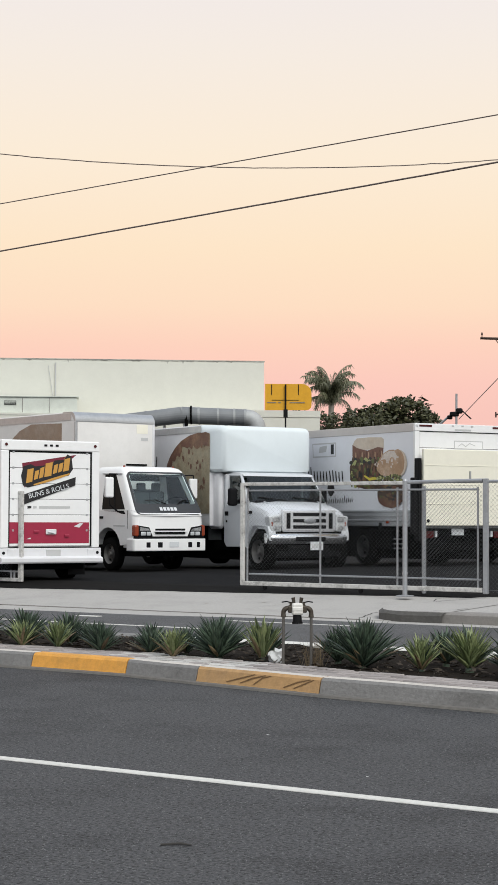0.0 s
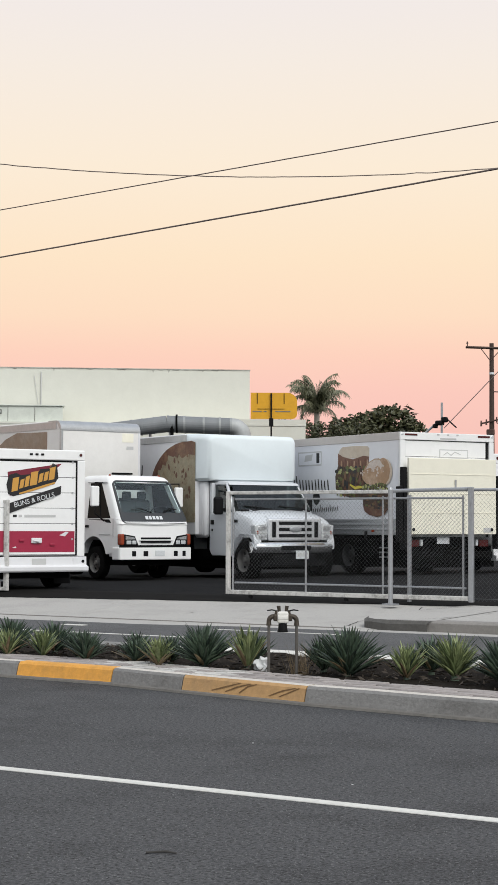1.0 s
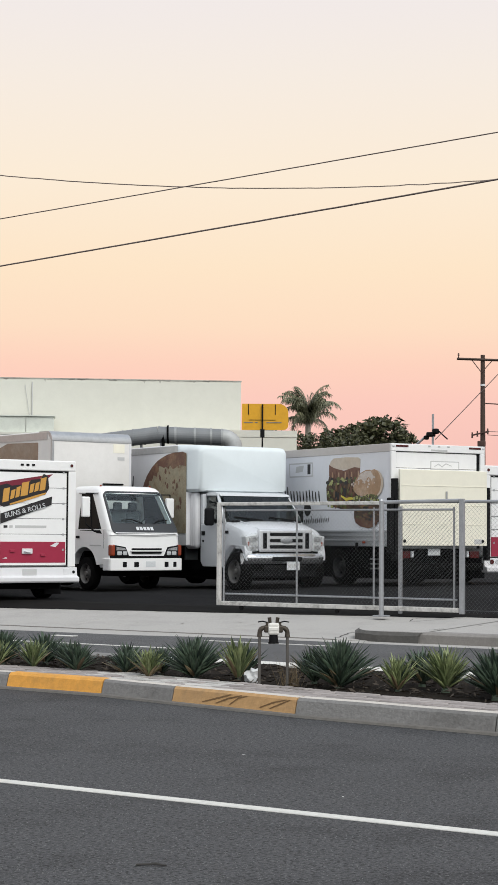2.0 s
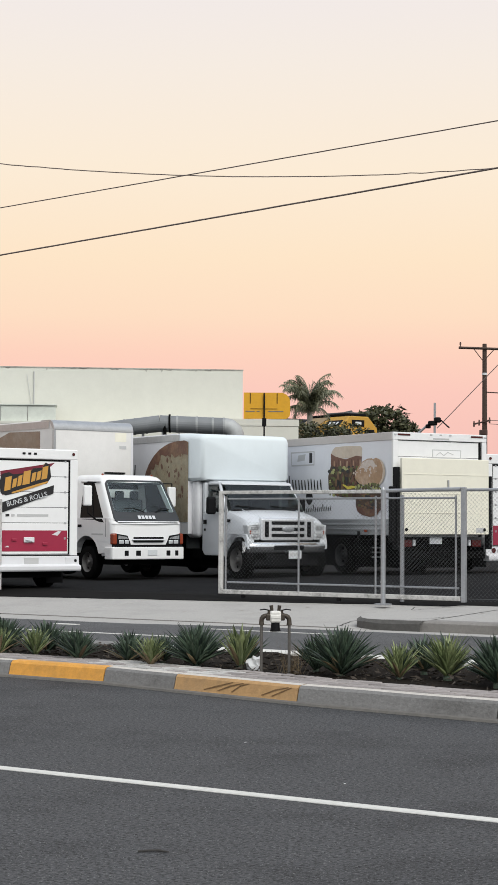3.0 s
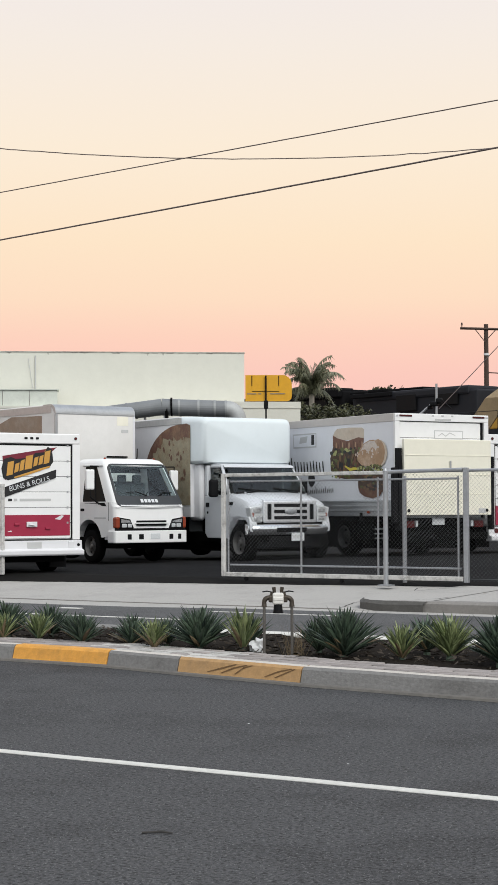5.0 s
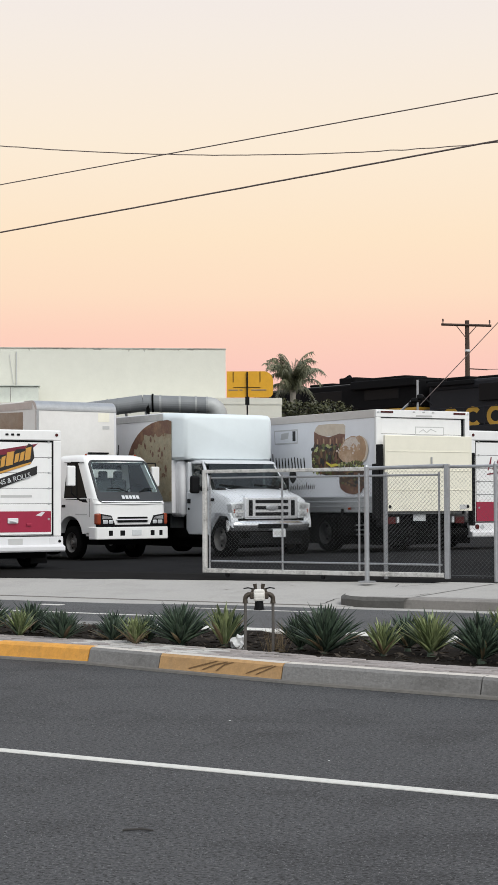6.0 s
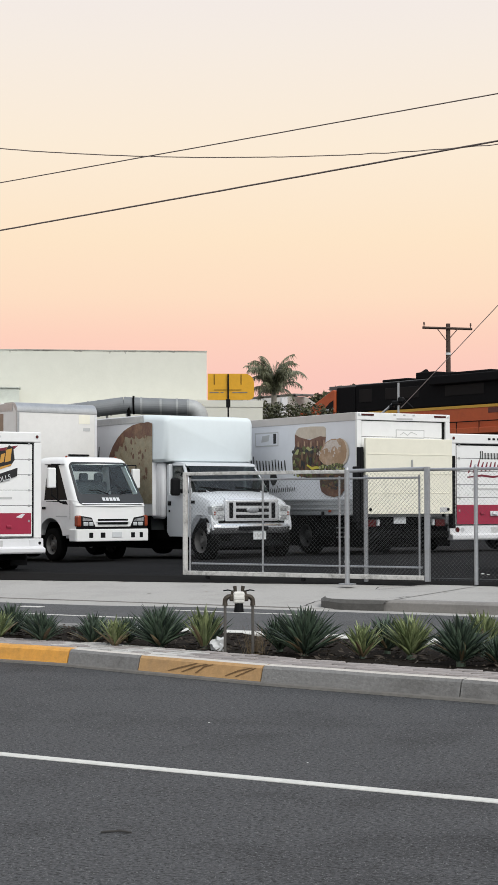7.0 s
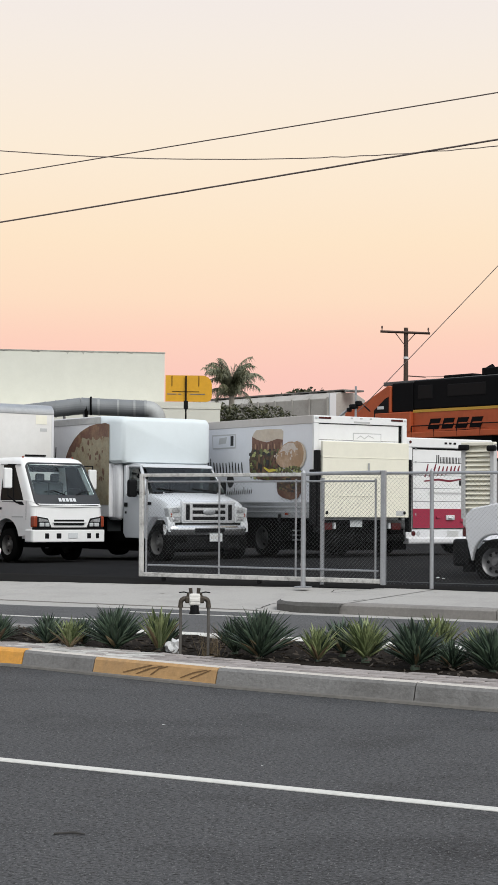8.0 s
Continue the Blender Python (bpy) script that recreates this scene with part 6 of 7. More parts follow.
for i in range(26):
    px, pw = rnd.uniform(-12.5, -0.9), rnd.uniform(0.05, 0.4)
    run = [(px, 6.92), (px + pw, 6.92), (px + pw * 0.8, 6.92 - rnd.uniform(0.01, 0.04)), (px + pw * 0.55, 6.92 - rnd.uniform(0.03, 0.12) * (1 if pw < 0.2 else 0.4)), (px + pw * 0.2, 6.92 - rnd.uniform(0.01, 0.04))]
    part("weather_stain", one_prism(run, 1, -0.004, 0.0), PARAPET, bld)
part("downpipe", one_tube((-7.25, -0.05, 4.5), (-7.25, -0.05, 6.8), 0.02), GREY_PRINT, bld)
part("downpipe", one_tube((-7.5, -0.05, 6.7), (-7.3, -0.05, 5.4), 0.008), GREY_PRINT, bld)
anx = thing("low_annex", "low flat-roofed white annex before a taller building", "building", pose(-34.51, 51.32, 0, 0, 0, 40))
part("wall", one_box(-34, 1.75, -1.6, -0.03, -0.1, 4.9), WALL, anx)
part("roof", one_box(-34.02, 1.77, -1.62, -0.03, 4.902, 4.96), WALL, anx)
part("parapet", one_box(-1.2, 1.765, -1.61, -1.35, 4.962, 5.13), WALL, anx)
ac = thing("rooftop_unit", "grey-green rooftop air-conditioning unit on the annex", "air conditioner", pose(-34.7, 51.16, 4.965, 0, 0, 40))
part("casing", one_box(-10.5, -6.25, -1.4, -0.3, 0.0, 0.55, bevel=0.02), AC_GREEN, ac)
for x0 in (-9.0, -8.1, -7.2):
    part("panel_seam", one_box(x0, x0 + 0.02, -1.412, -1.398, 0.03, 0.52), COPING, ac)
part("vent_grille", one_box(-8.7, -8.3, -1.42, -1.398, 0.28, 0.42), BLACK, ac)
for i in range(3):
    part("vent_slat", one_box(-8.69, -8.31, -1.432, -1.42, 0.3 + 0.04 * i, 0.315 + 0.04 * i), AC_GREEN, ac)
part("name_bar", one_box(-9.4, -9.1, -1.41, -1.398, 0.36, 0.41), COPING, ac)
part("casing_lid", one_box(-10.55, -6.2, -1.45, -0.25, 0.552, 0.59, bevel=0.008), AC_GREEN, ac)

duct = thing("ventilation_duct", "large weathered round metal duct along the annex", "duct")
A, B = Vector((-34.95, 45.07, 4.62)), Vector((-32.24, 46.92, 4.69))
dv = (B - A).normalized()
mid = A + dv * 1.2 + Vector((0, 0, 0.12))
bm = one_tube(A - dv * 2.0 - Vector((0, 0, 0.2)), mid, 0.24, 0.27, n=24)
part("duct_run", bm, DUCT, duct, smooth=False)
part("duct_run", one_tube(mid, B, 0.27, n=24), DUCT, duct)
for k in (0.02, 0.3, 0.62, 1.0):
    p = A + (mid - A) * k
    part("joint_band", one_tube(p, p + dv * 0.06, 0.275, n=24), DUCT, duct)
for k in (0.25, 0.55, 0.8, 0.97):
    p = mid + (B - mid) * k
    part("joint_band", one_tube(p, p + dv * 0.07, 0.281, n=24), DUCT_BAND, duct)
nrm = Vector((dv.y, -dv.x, 0))
bm = bmesh.new()
rings = []
for i in range(9):
    a = radians(90 * i / 8)
    c = B + dv * 0.36 * math.sin(a) - Vector((0, 0, 0.36 * (1 - math.cos(a))))
    out = dv * math.sin(a) + Vector((0, 0, math.cos(a)))
    rings.append([bm.verts.new(c + (out * math.cos(b) + nrm * math.sin(b)) * 0.268) for b in [2 * math.pi * k / 24 for k in range(24)]])
for p, q in zip(rings, rings[1:]):
    for k in range(24):
        bm.faces.new((p[k], p[(k + 1) % 24], q[(k + 1) % 24], q[k]))
bm.faces.new(rings[-1])
bmesh.ops.recalc_face_normals(bm, faces=bm.faces)
part("duct_elbow", bm, mat("pale_duct_metal", (0.42, 0.43, 0.43), 0.6, 0.2, grain=0.25, grain_scale=6, stain=0.4, stain_scale=2.5, stain_colour=(0.3, 0.3, 0.3)), duct, "paler elbow turning down", smooth=True)
part("hanger_collar", one_tube(mid + dv * 0.28, mid + dv * 0.34, 0.3, n=24), CHASSIS, duct)
part("hanger_leg", one_box(mid.x + dv.x * 0.31 - 0.04, mid.x + dv.x * 0.31 + 0.04, mid.y + dv.y * 0.31 - 0.3, mid.y + dv.y * 0.31 - 0.22, 3.6, mid.z), CHASSIS, duct)
for k in (0.2, 0.55, 0.8):
    p = A + (B - A) * k
    part("duct_bracket", one_tube(p - Vector((0, 0, 0.25)), p - nrm * 4.6 - Vector((0, 0, 0.35)), 0.03), STEEL, duct)
    part("duct_strut", one_box(p.x - 0.03, p.x + 0.03, p.y - 0.03, p.y + 0.03, p.z - 0.55, p.z - 0.2), STEEL, duct)
bm = one_tube((0, 0, 0), (0, 0, 4.5), 0.06, n=8)
leg = part("duct_leg", bm, STEEL, duct)
q = A + (B - A) * 0.4
leg.matrix_local = pose(q.x, q.y, 0.2)

# yellow sign board on a dark post
sg = thing("yellow_sign", "yellow sign board with rounded corners on a black post", "sign", pose(-32.29, 48.08, 0, 0, 0, 34.4))
out = [(0, 5.0), (1.36, 5.0)] + [(1.36 + 0.16 * math.sin(radians(a)), 5.16 - 0.16 * math.cos(radians(a))) for a in (30, 60, 90)] + \
      [(1.22 + 0.3 * math.cos(radians(a)), 5.56 + 0.3 * math.sin(radians(a))) for a in (0, 25, 50, 75, 90)] + [(0, 5.86)]
part("board", one_prism(out, 1, 0.0, 0.05), YELLOW, sg, "yellow painted sheet")
bm = one_tube((0.67, -0.06, 0.2), (0.67, -0.06, 5.84), 0.028)
part("post", bm, BLACK, sg)
part("post_sleeve", one_box(0.6, 0.74, -0.1, -0.02, 4.75, 5.02, bevel=0.01), BLACK, sg)
for x0 in (0.2, 1.08):
    part("hanger", one_box(x0, x0 + 0.025, -0.012, -0.001, 5.5, 5.84), BLACK, sg)
part("cross_bar", one_box(0.22, 1.1, -0.014, -0.002, 5.32, 5.335), BLACK, sg)
for x0, w in ((0.06, 0.3), (0.42, 0.1), (0.8, 0.5)):
    part("print_bar", one_box(x0, x0 + w, -0.01, -0.002, 5.23, 5.26), COPING, sg)

# ---- railway embankment, wires and poles ----
TR = pose(-46.33, 94.53, 0, 0, 0, -20)      # along the track: x runs the way the train goes
RAIL = 4.4
BALLAST = mat("grey_ballast", (0.16, 0.15, 0.14), 0.95, grain=0.6, grain_scale=8, stain=0.4, stain_scale=0.6, bump=0.8, bump_scale=10)
emb = part("railway_embankment", one_prism([(-9, -0.1), (-3, RAIL - 0.25), (3, RAIL - 0.25), (9, -0.1)], 0, -300, 300), BALLAST)
emb.matrix_world = TR
tagged(emb, "grey gravel railway embankment beyond the yard", "embankment", kind="structure")
trk = thing("railway_track", "steel railway track on gravel ballast", "railway", TR, kind="structure")
for sy in (-0.75, 0.75):
    part("rail", one_box(-300, 300, sy - 0.035, sy + 0.035, RAIL - 0.25, RAIL), RIM_BLACK, trk)

RUST_STEEL = mat("rusty_insulator_steel", (0.1, 0.06, 0.05), 0.7, 0.3, grain=0.3)


def power_pole():
    o = thing("utility_pole", "weathered wooden utility pole with a crossarm", "pole", pose(-55.07, 112.32, 0))
    part("mast", one_tube((0, 0, -0.1), (0, 0, 14.35), 0.22, 0.15, n=12), WOOD_POLE, o)
    d = Vector((0.857, 0.515, -0.02))
    a, b = Vector((0, -0.2, 14.03)) - d * 1.72, Vector((0, -0.2, 13.98)) + d * 1.78
    bm = one_tube(a, b, 0.09, n=4)
    arm = part("crossarm", bm, WOOD_POLE, o)
    for p in (a + d * 0.12, b - d * 0.12):
        bm = one_tube(p, p + Vector((0, 0, 0.34)), 0.035, n=8)
        tube(bm, p + Vector((0, 0, 0.22)), p + Vector((0, 0, 0.4)), 0.075, 0.05, n=8)
        part("insulator", bm, RUST_STEEL, arm)
    part("brace", one_tube((0, -0.2, 13.1), a + d * 1.0, 0.03, n=6), RUST_STEEL, arm)
    part("brace", one_tube((0, -0.2, 13.1), b - d * 1.0, 0.03, n=6), RUST_STEEL, arm)
    part("marker_band", one_tube((0, 0, 12.15), (0, 0, 12.3), 0.18, n=12), PLATE, o)
    part("pole_bracket", one_tube((0, -0.1, 10.95), (1.3, 0.5, 10.85), 0.04, n=6), RUST_STEEL, o)
    low = part("lower_bracket", one_tube((-0.75, -0.25, 8.7), (0.55, -0.2, 8.95), 0.06, n=6), RUST_STEEL, o)
    for px, pz in ((-0.7, 8.72), (-0.3, 8.8), (0.5, 8.95)):
        part("insulator", one_tube((px, -0.25, pz - 0.2), (px, -0.25, pz + 0.2), 0.07, 0.05, n=8), RUST_STEEL, low)
    part("transformer_lug", one_box(-0.28, 0.3, -0.34, -0.1, 7.9, 8.3, bevel=0.06), RUST_STEEL, o)
    return o


power_pole()
CABLE = mat("weathered_cable", (0.12, 0.095, 0.09), 0.8)


def cable(name, label, a, b, sag, r, wobble=0.0, seed=0.0):
    """A cable from a to b that sags in the middle."""
    cu = bpy.data.curves.new(name, "CURVE")
    cu.dimensions, cu.bevel_depth, cu.bevel_resolution = "3D", r, 1
    sp = cu.splines.new("POLY")
    k = 160
    sp.points.add(k)
    a, b = Vector(a), Vector(b)
    for i in range(k + 1):
        u = i / k
        p = a.lerp(b, u) - Vector((0, 0, 4 * sag * u * (1 - u)))
        p.z += wobble * noise.noise(Vector((u * 60, seed, 0)))
        sp.points[i].co = (*p, 1)
    cu.materials.append(CABLE)
    ob = new(name, cu)
    return tagged(ob, label, "cable")


def beyond(p, q, u):
    p, q = Vector(p), Vector(q)
    return p + (q - p) * u


A0, A1 = (-30.53, 32.11, 9.096), (-14.615, 30.86, 9.353)
B0, B1 = (-30.555, 32.15, 7.92), (-14.633, 30.893, 8.444)
cable("overhead_wire", "thin black overhead wire crossing the sky", beyond(A0, A1, -0.9), beyond(A0, A1, 1.9), 0.0, 0.0125, 0.004, 1)
cable("overhead_wire", "thicker black overhead cable crossing the sky", beyond(B0, B1, -0.9), beyond(B0, B1, 1.9), 0.0, 0.0185, 0.004, 2)
cable("overhead_wire", "slack twisted service wire crossing the sky", (-29.38, 28.01, 9.996), (-12.88, 39.315, 10.345), 0.783, 0.012, 0.016, 3)

# wires at the pole
cable("pole_wire", "thin service wire sloping across the sky past the pole", (-21.82, 41.65, 4.1), (-17.18, 44.21, 9.71), 0.02, 0.012)
cable("pole_wire", "thin wire running level from the utility pole", (-53.8, 112.8, 10.87), (-30.0, 122.0, 11.4), 0.1, 0.022)

cable("pole_wire", "thin slack wire from the utility pole's lower bracket", (-54.6, 112.1, 8.95), (-34.0, 124.0, 9.6), 0.5, 0.022)
cable("pole_wire", "thin slack wire from the utility pole's lower bracket", (-54.6, 112.1, 8.7), (-34.0, 122.0, 8.3), 0.3, 0.022)

# crossing mast with a lamp head behind the trucks
ms = thing("signal_mast", "small dark railway signal mast with stay rods", "signal", pose(-24.4, 46.4, 0.2))
part("mast", one_tube((0, 0, -0.1), (0.02, 0, 4.95), 0.035, n=8), STEEL, ms)
bm = one_box(-0.16, 0.06, -0.12, 0.12, 4.28, 4.42, bevel=0.04)
box(bm, 0.02, 0.2, -0.08, 0.08, 4.36, 4.52, bevel=0.04)
box(bm, -0.26, -0.14, -0.08, 0.08, 4.2, 4.32, bevel=0.03)
part("lamp_head", bm, BLACK, ms)
part("stay_rod", one_tube((-0.15, 0, 4.35), (-0.75, -0.1, 3.85), 0.035, n=8), STEEL, ms)
part("stay_rod", one_tube((0.2, 0, 4.45), (0.45, 0.1, 4.2), 0.02, n=6), BLACK, ms)

# ---- trees ----
TREE_GREEN = leaf_material("tree_leaf", (0.03, 0.034, 0.014), (0.095, 0.095, 0.042))
PALM_GREEN = leaf_material("palm_leaf", (0.09, 0.1, 0.055), (0.25, 0.245, 0.15))
BARK = mat("bark", (0.12, 0.09, 0.065), 0.95, grain=0.5, grain_scale=6)


def crown_mesh(lumps, count, size):
    """Many small leaves in uneven lumps (centre, radii)."""
    vs, fs = [], []
    rnd = random.Random(5)
    total = sum(l[1][0] * l[1][2] for l in lumps)
    for c, r in lumps:
        for i in range(int(count * r[0] * r[2] / total)):
            while True:
                d = Vector((rnd.uniform(-1, 1), rnd.uniform(-1, 1), rnd.uniform(-1, 1)))
                if 0.1 < d.length < 1:
                    break
            d = d.normalized() * d.length ** 0.4
            d *= 1 + 0.55 * noise.noise(Vector((d.x * 3 + c[0], d.y * 2, d.z * 2 + c[2])))
            p = Vector((c[0] + d.x * r[0], c[1] + d.y * r[1], c[2] + d.z * r[2]))
            u = Vector((rnd.gauss(0, 1), rnd.gauss(0, 1), rnd.gauss(0, 0.7))).normalized() * size * rnd.uniform(0.6, 1.4)
            w = u.cross(Vector((rnd.gauss(0, 1), rnd.gauss(0, 1), rnd.gauss(0, 1)))).normalized() * size * 0.45
            k = len(vs)
            vs += [p - u, p + w, p + u, p - w]
            fs.append((k, k + 1, k + 2, k + 3))
    me = bpy.data.meshes.new("crown")
    me.from_pydata(vs, [], fs)
    me.materials.append(TREE_GREEN)
    return me


def tree(x, y, base, trunk_h, lumps, count, size, label):
    o = thing("tree", label, "tree", pose(x, y, base, 0, 0, 34))
    bm = one_tube((0, 0, -0.2), (0.1, 0, trunk_h), 0.22, 0.14, n=10)
    for c, r in lumps:
        tube(bm, (0.1, 0, trunk_h * 0.85), (c[0] * 0.9, c[1] * 0.9, c[2]), 0.1, 0.03, n=6)
    part("trunk", bm, BARK, o)
    cr = new("crown", crown_mesh(lumps, count, size))
    cr.parent = o
    return o


# far dark tree beyond the track; hedge tree before it
tree(-67.3, 118.0, 0.4, 7.0, [((0.9, 0, 8.9), (2.0, 1.5, 1.4)), ((-1.0, 0, 8.6), (1.6, 1.4, 1.2)), ((-2.6, 0, 8.4), (1.5, 1.2, 0.95)), ((2.4, 0, 8.2), (1.0, 1.0, 0.9)), ((0.2, 0.5, 7.6), (3.2, 1.5, 1.2))], 5200, 0.24, "dark round-topped tree beyond the railway")
tree(-40.0, 64.7, -0.06, 3.6, [((-2.4, 0, 5.1), (0.8, 0.7, 0.6)), ((-1.3, 0, 5.4), (0.8, 0.7, 0.7)), ((-0.4, 0, 5.45), (0.9, 0.8, 0.62)), ((0.6, 0.2, 5.55), (1.1, 0.8, 0.5)), ((1.7, 0.1, 5.5), (0.9, 0.7, 0.45)), ((0.3, 0, 4.8), (2.1, 0.9, 0.7))], 6500, 0.085, "dense dark green shrub tree beside the annex")


def palm():
    o = thing("palm_tree", "feathery palm with drooping grey-green fronds", "palm", pose(-42.05, 67.9, -0.06))
    part("trunk", one_tube((0, 0, -0.1), (0.05, 0, 6.95), 0.17, 0.12, n=12), mat("pale_palm_trunk", (0.3, 0.27, 0.23), 0.9, grain=0.4, grain_scale=5), o)
    part("spear_leaf", one_tube((0.1, 0, 6.6), (0.2, 0, 8.15), 0.025, 0.008, n=6), PALM_GREEN, o)
    rnd = random.Random(9)
    for i in range(58):
        # a tuft that rises steeply and arches over, a few old fronds hanging below
        az, up, L = rnd.uniform(0, 360), rnd.uniform(64, 89) if i % 9 else rnd.uniform(10, 45), rnd.uniform(1.15, 2.05)
        bend = rnd.uniform(1.1, 2.3)
        vs, fs, spine = [], [], []
        for j in range(15):
            u = j / 14
            el = radians(up) - u * u * bend
            if j == 0:
                p = Vector((0, 0, 0))
            else:
                p = spine[-1] + Vector((math.cos(el), 0, math.sin(el))) * (L / 14)
            spine.append(p)
        for j in range(2, 15):
            for sy in (-1, 1):
                for e in range(3):
                    p = spine[j - 1].lerp(spine[j], e / 3)
                    l = 0.55 * (1 - abs(j / 14 - 0.45)) * rnd.uniform(0.6, 1.25)
                    tip = p + Vector((rnd.uniform(-0.05, 0.2), sy * l * rnd.uniform(0.25, 0.6), -l * rnd.uniform(0.6, 1.0)))
                    k = len(vs)
                    vs += [p, p + Vector((0.045, 0, 0)), tip]
                    fs.append((k, k + 1, k + 2))
        for j in range(14):
            k = len(vs)
            vs += [spine[j] + Vector((0, -0.014, 0)), spine[j] + Vector((0, 0.014, 0)), spine[j + 1]]
            fs.append((k, k + 1, k + 2))
        me = bpy.data.meshes.new("frond")
        me.from_pydata(vs, [], fs)
        me.materials.append(PALM_GREEN)
        fr = new("frond", me)
        fr.parent = o
        fr.matrix_local = pose(0.05, 0, 6.85, 0, 0, az)
    return o


palm()

# ---- the train: two locomotives and a freight car ----
LOCO_YELLOW = mat("yellow_loco_paint", (0.5, 0.27, 0.03), 0.6, grain=0.2, grain_scale=3, stain=0.3, stain_scale=0.8, stain_colour=(0.35, 0.24, 0.1))
# the cab's yellow turned tan: light on the slanted side put into the colour
LOCO_TAN = mat("slant_lit_tan_loco_paint", (0.33, 0.24, 0.13), 0.6, grain=0.3, grain_scale=3, stain=0.3, stain_scale=0.8)
STRIPE = mat("yellow_stripe_paint", (0.55, 0.31, 0.035), 0.5, grain=0.15, grain_scale=4)
ROOF_GREY = mat("grime_grey_roof", (0.1, 0.1, 0.1), 0.7, grain=0.3, grain_scale=3)
CAR_GREY = mat("grey_freight_paint", (0.42, 0.4, 0.37), 0.7, grain=0.2, grain_scale=3, stain=0.6, stain_scale=0.7, stain_colour=(0.25, 0.22, 0.19))


def trucks_and_frame(o, x0, x1, material):
    part("underframe", one_box(x1, x0, -1.5, 1.5, 1.25, 1.6, bevel=0.04), material, o)
    part("fuel_tank", one_prism([(-1.3, 0.5), (1.3, 0.5), (1.45, 0.9), (1.45, 1.25), (-1.45, 1.25), (-1.45, 0.9)], 0, (x0 + x1) / 2 - 2.6, (x0 + x1) / 2 + 2.6), CHASSIS, o)
    for c in (x0 - 3.2, x1 + 3.2):
        for k in (-1.7, 0, 1.7):
            part("wheelset", lathe(bmesh.new(), [(0.05, -0.8), (0.5, -0.8), (0.5, -0.66), (0.1, -0.64), (0.1, 0.64), (0.5, 0.66), (0.5, 0.8), (0.05, 0.8)], c + k, 0, 0.5, n=20), CHASSIS, o)
        for sy in (-1, 1):
            part("bogie_frame", one_box(c - 2.3, c + 2.3, min(sy * 0.95, sy * 1.15), max(sy * 0.95, sy * 1.15), 0.4, 0.95, bevel=0.05), CHASSIS, o)


def handrail(o, x0, x1, material, top=2.65):
    for sy in (-1, 1):
        bm = one_tube((x0, sy * 1.48, top), (x1, sy * 1.48, top), 0.03, n=6)
        k = int(abs(x1 - x0) / 1.6)
        for i in range(k + 1):
            px = x0 + (x1 - x0) * i / k
            tube(bm, (px, sy * 1.48, 1.3), (px, sy * 1.48, top), 0.03, n=6)
        part("handrail", bm, material, o)


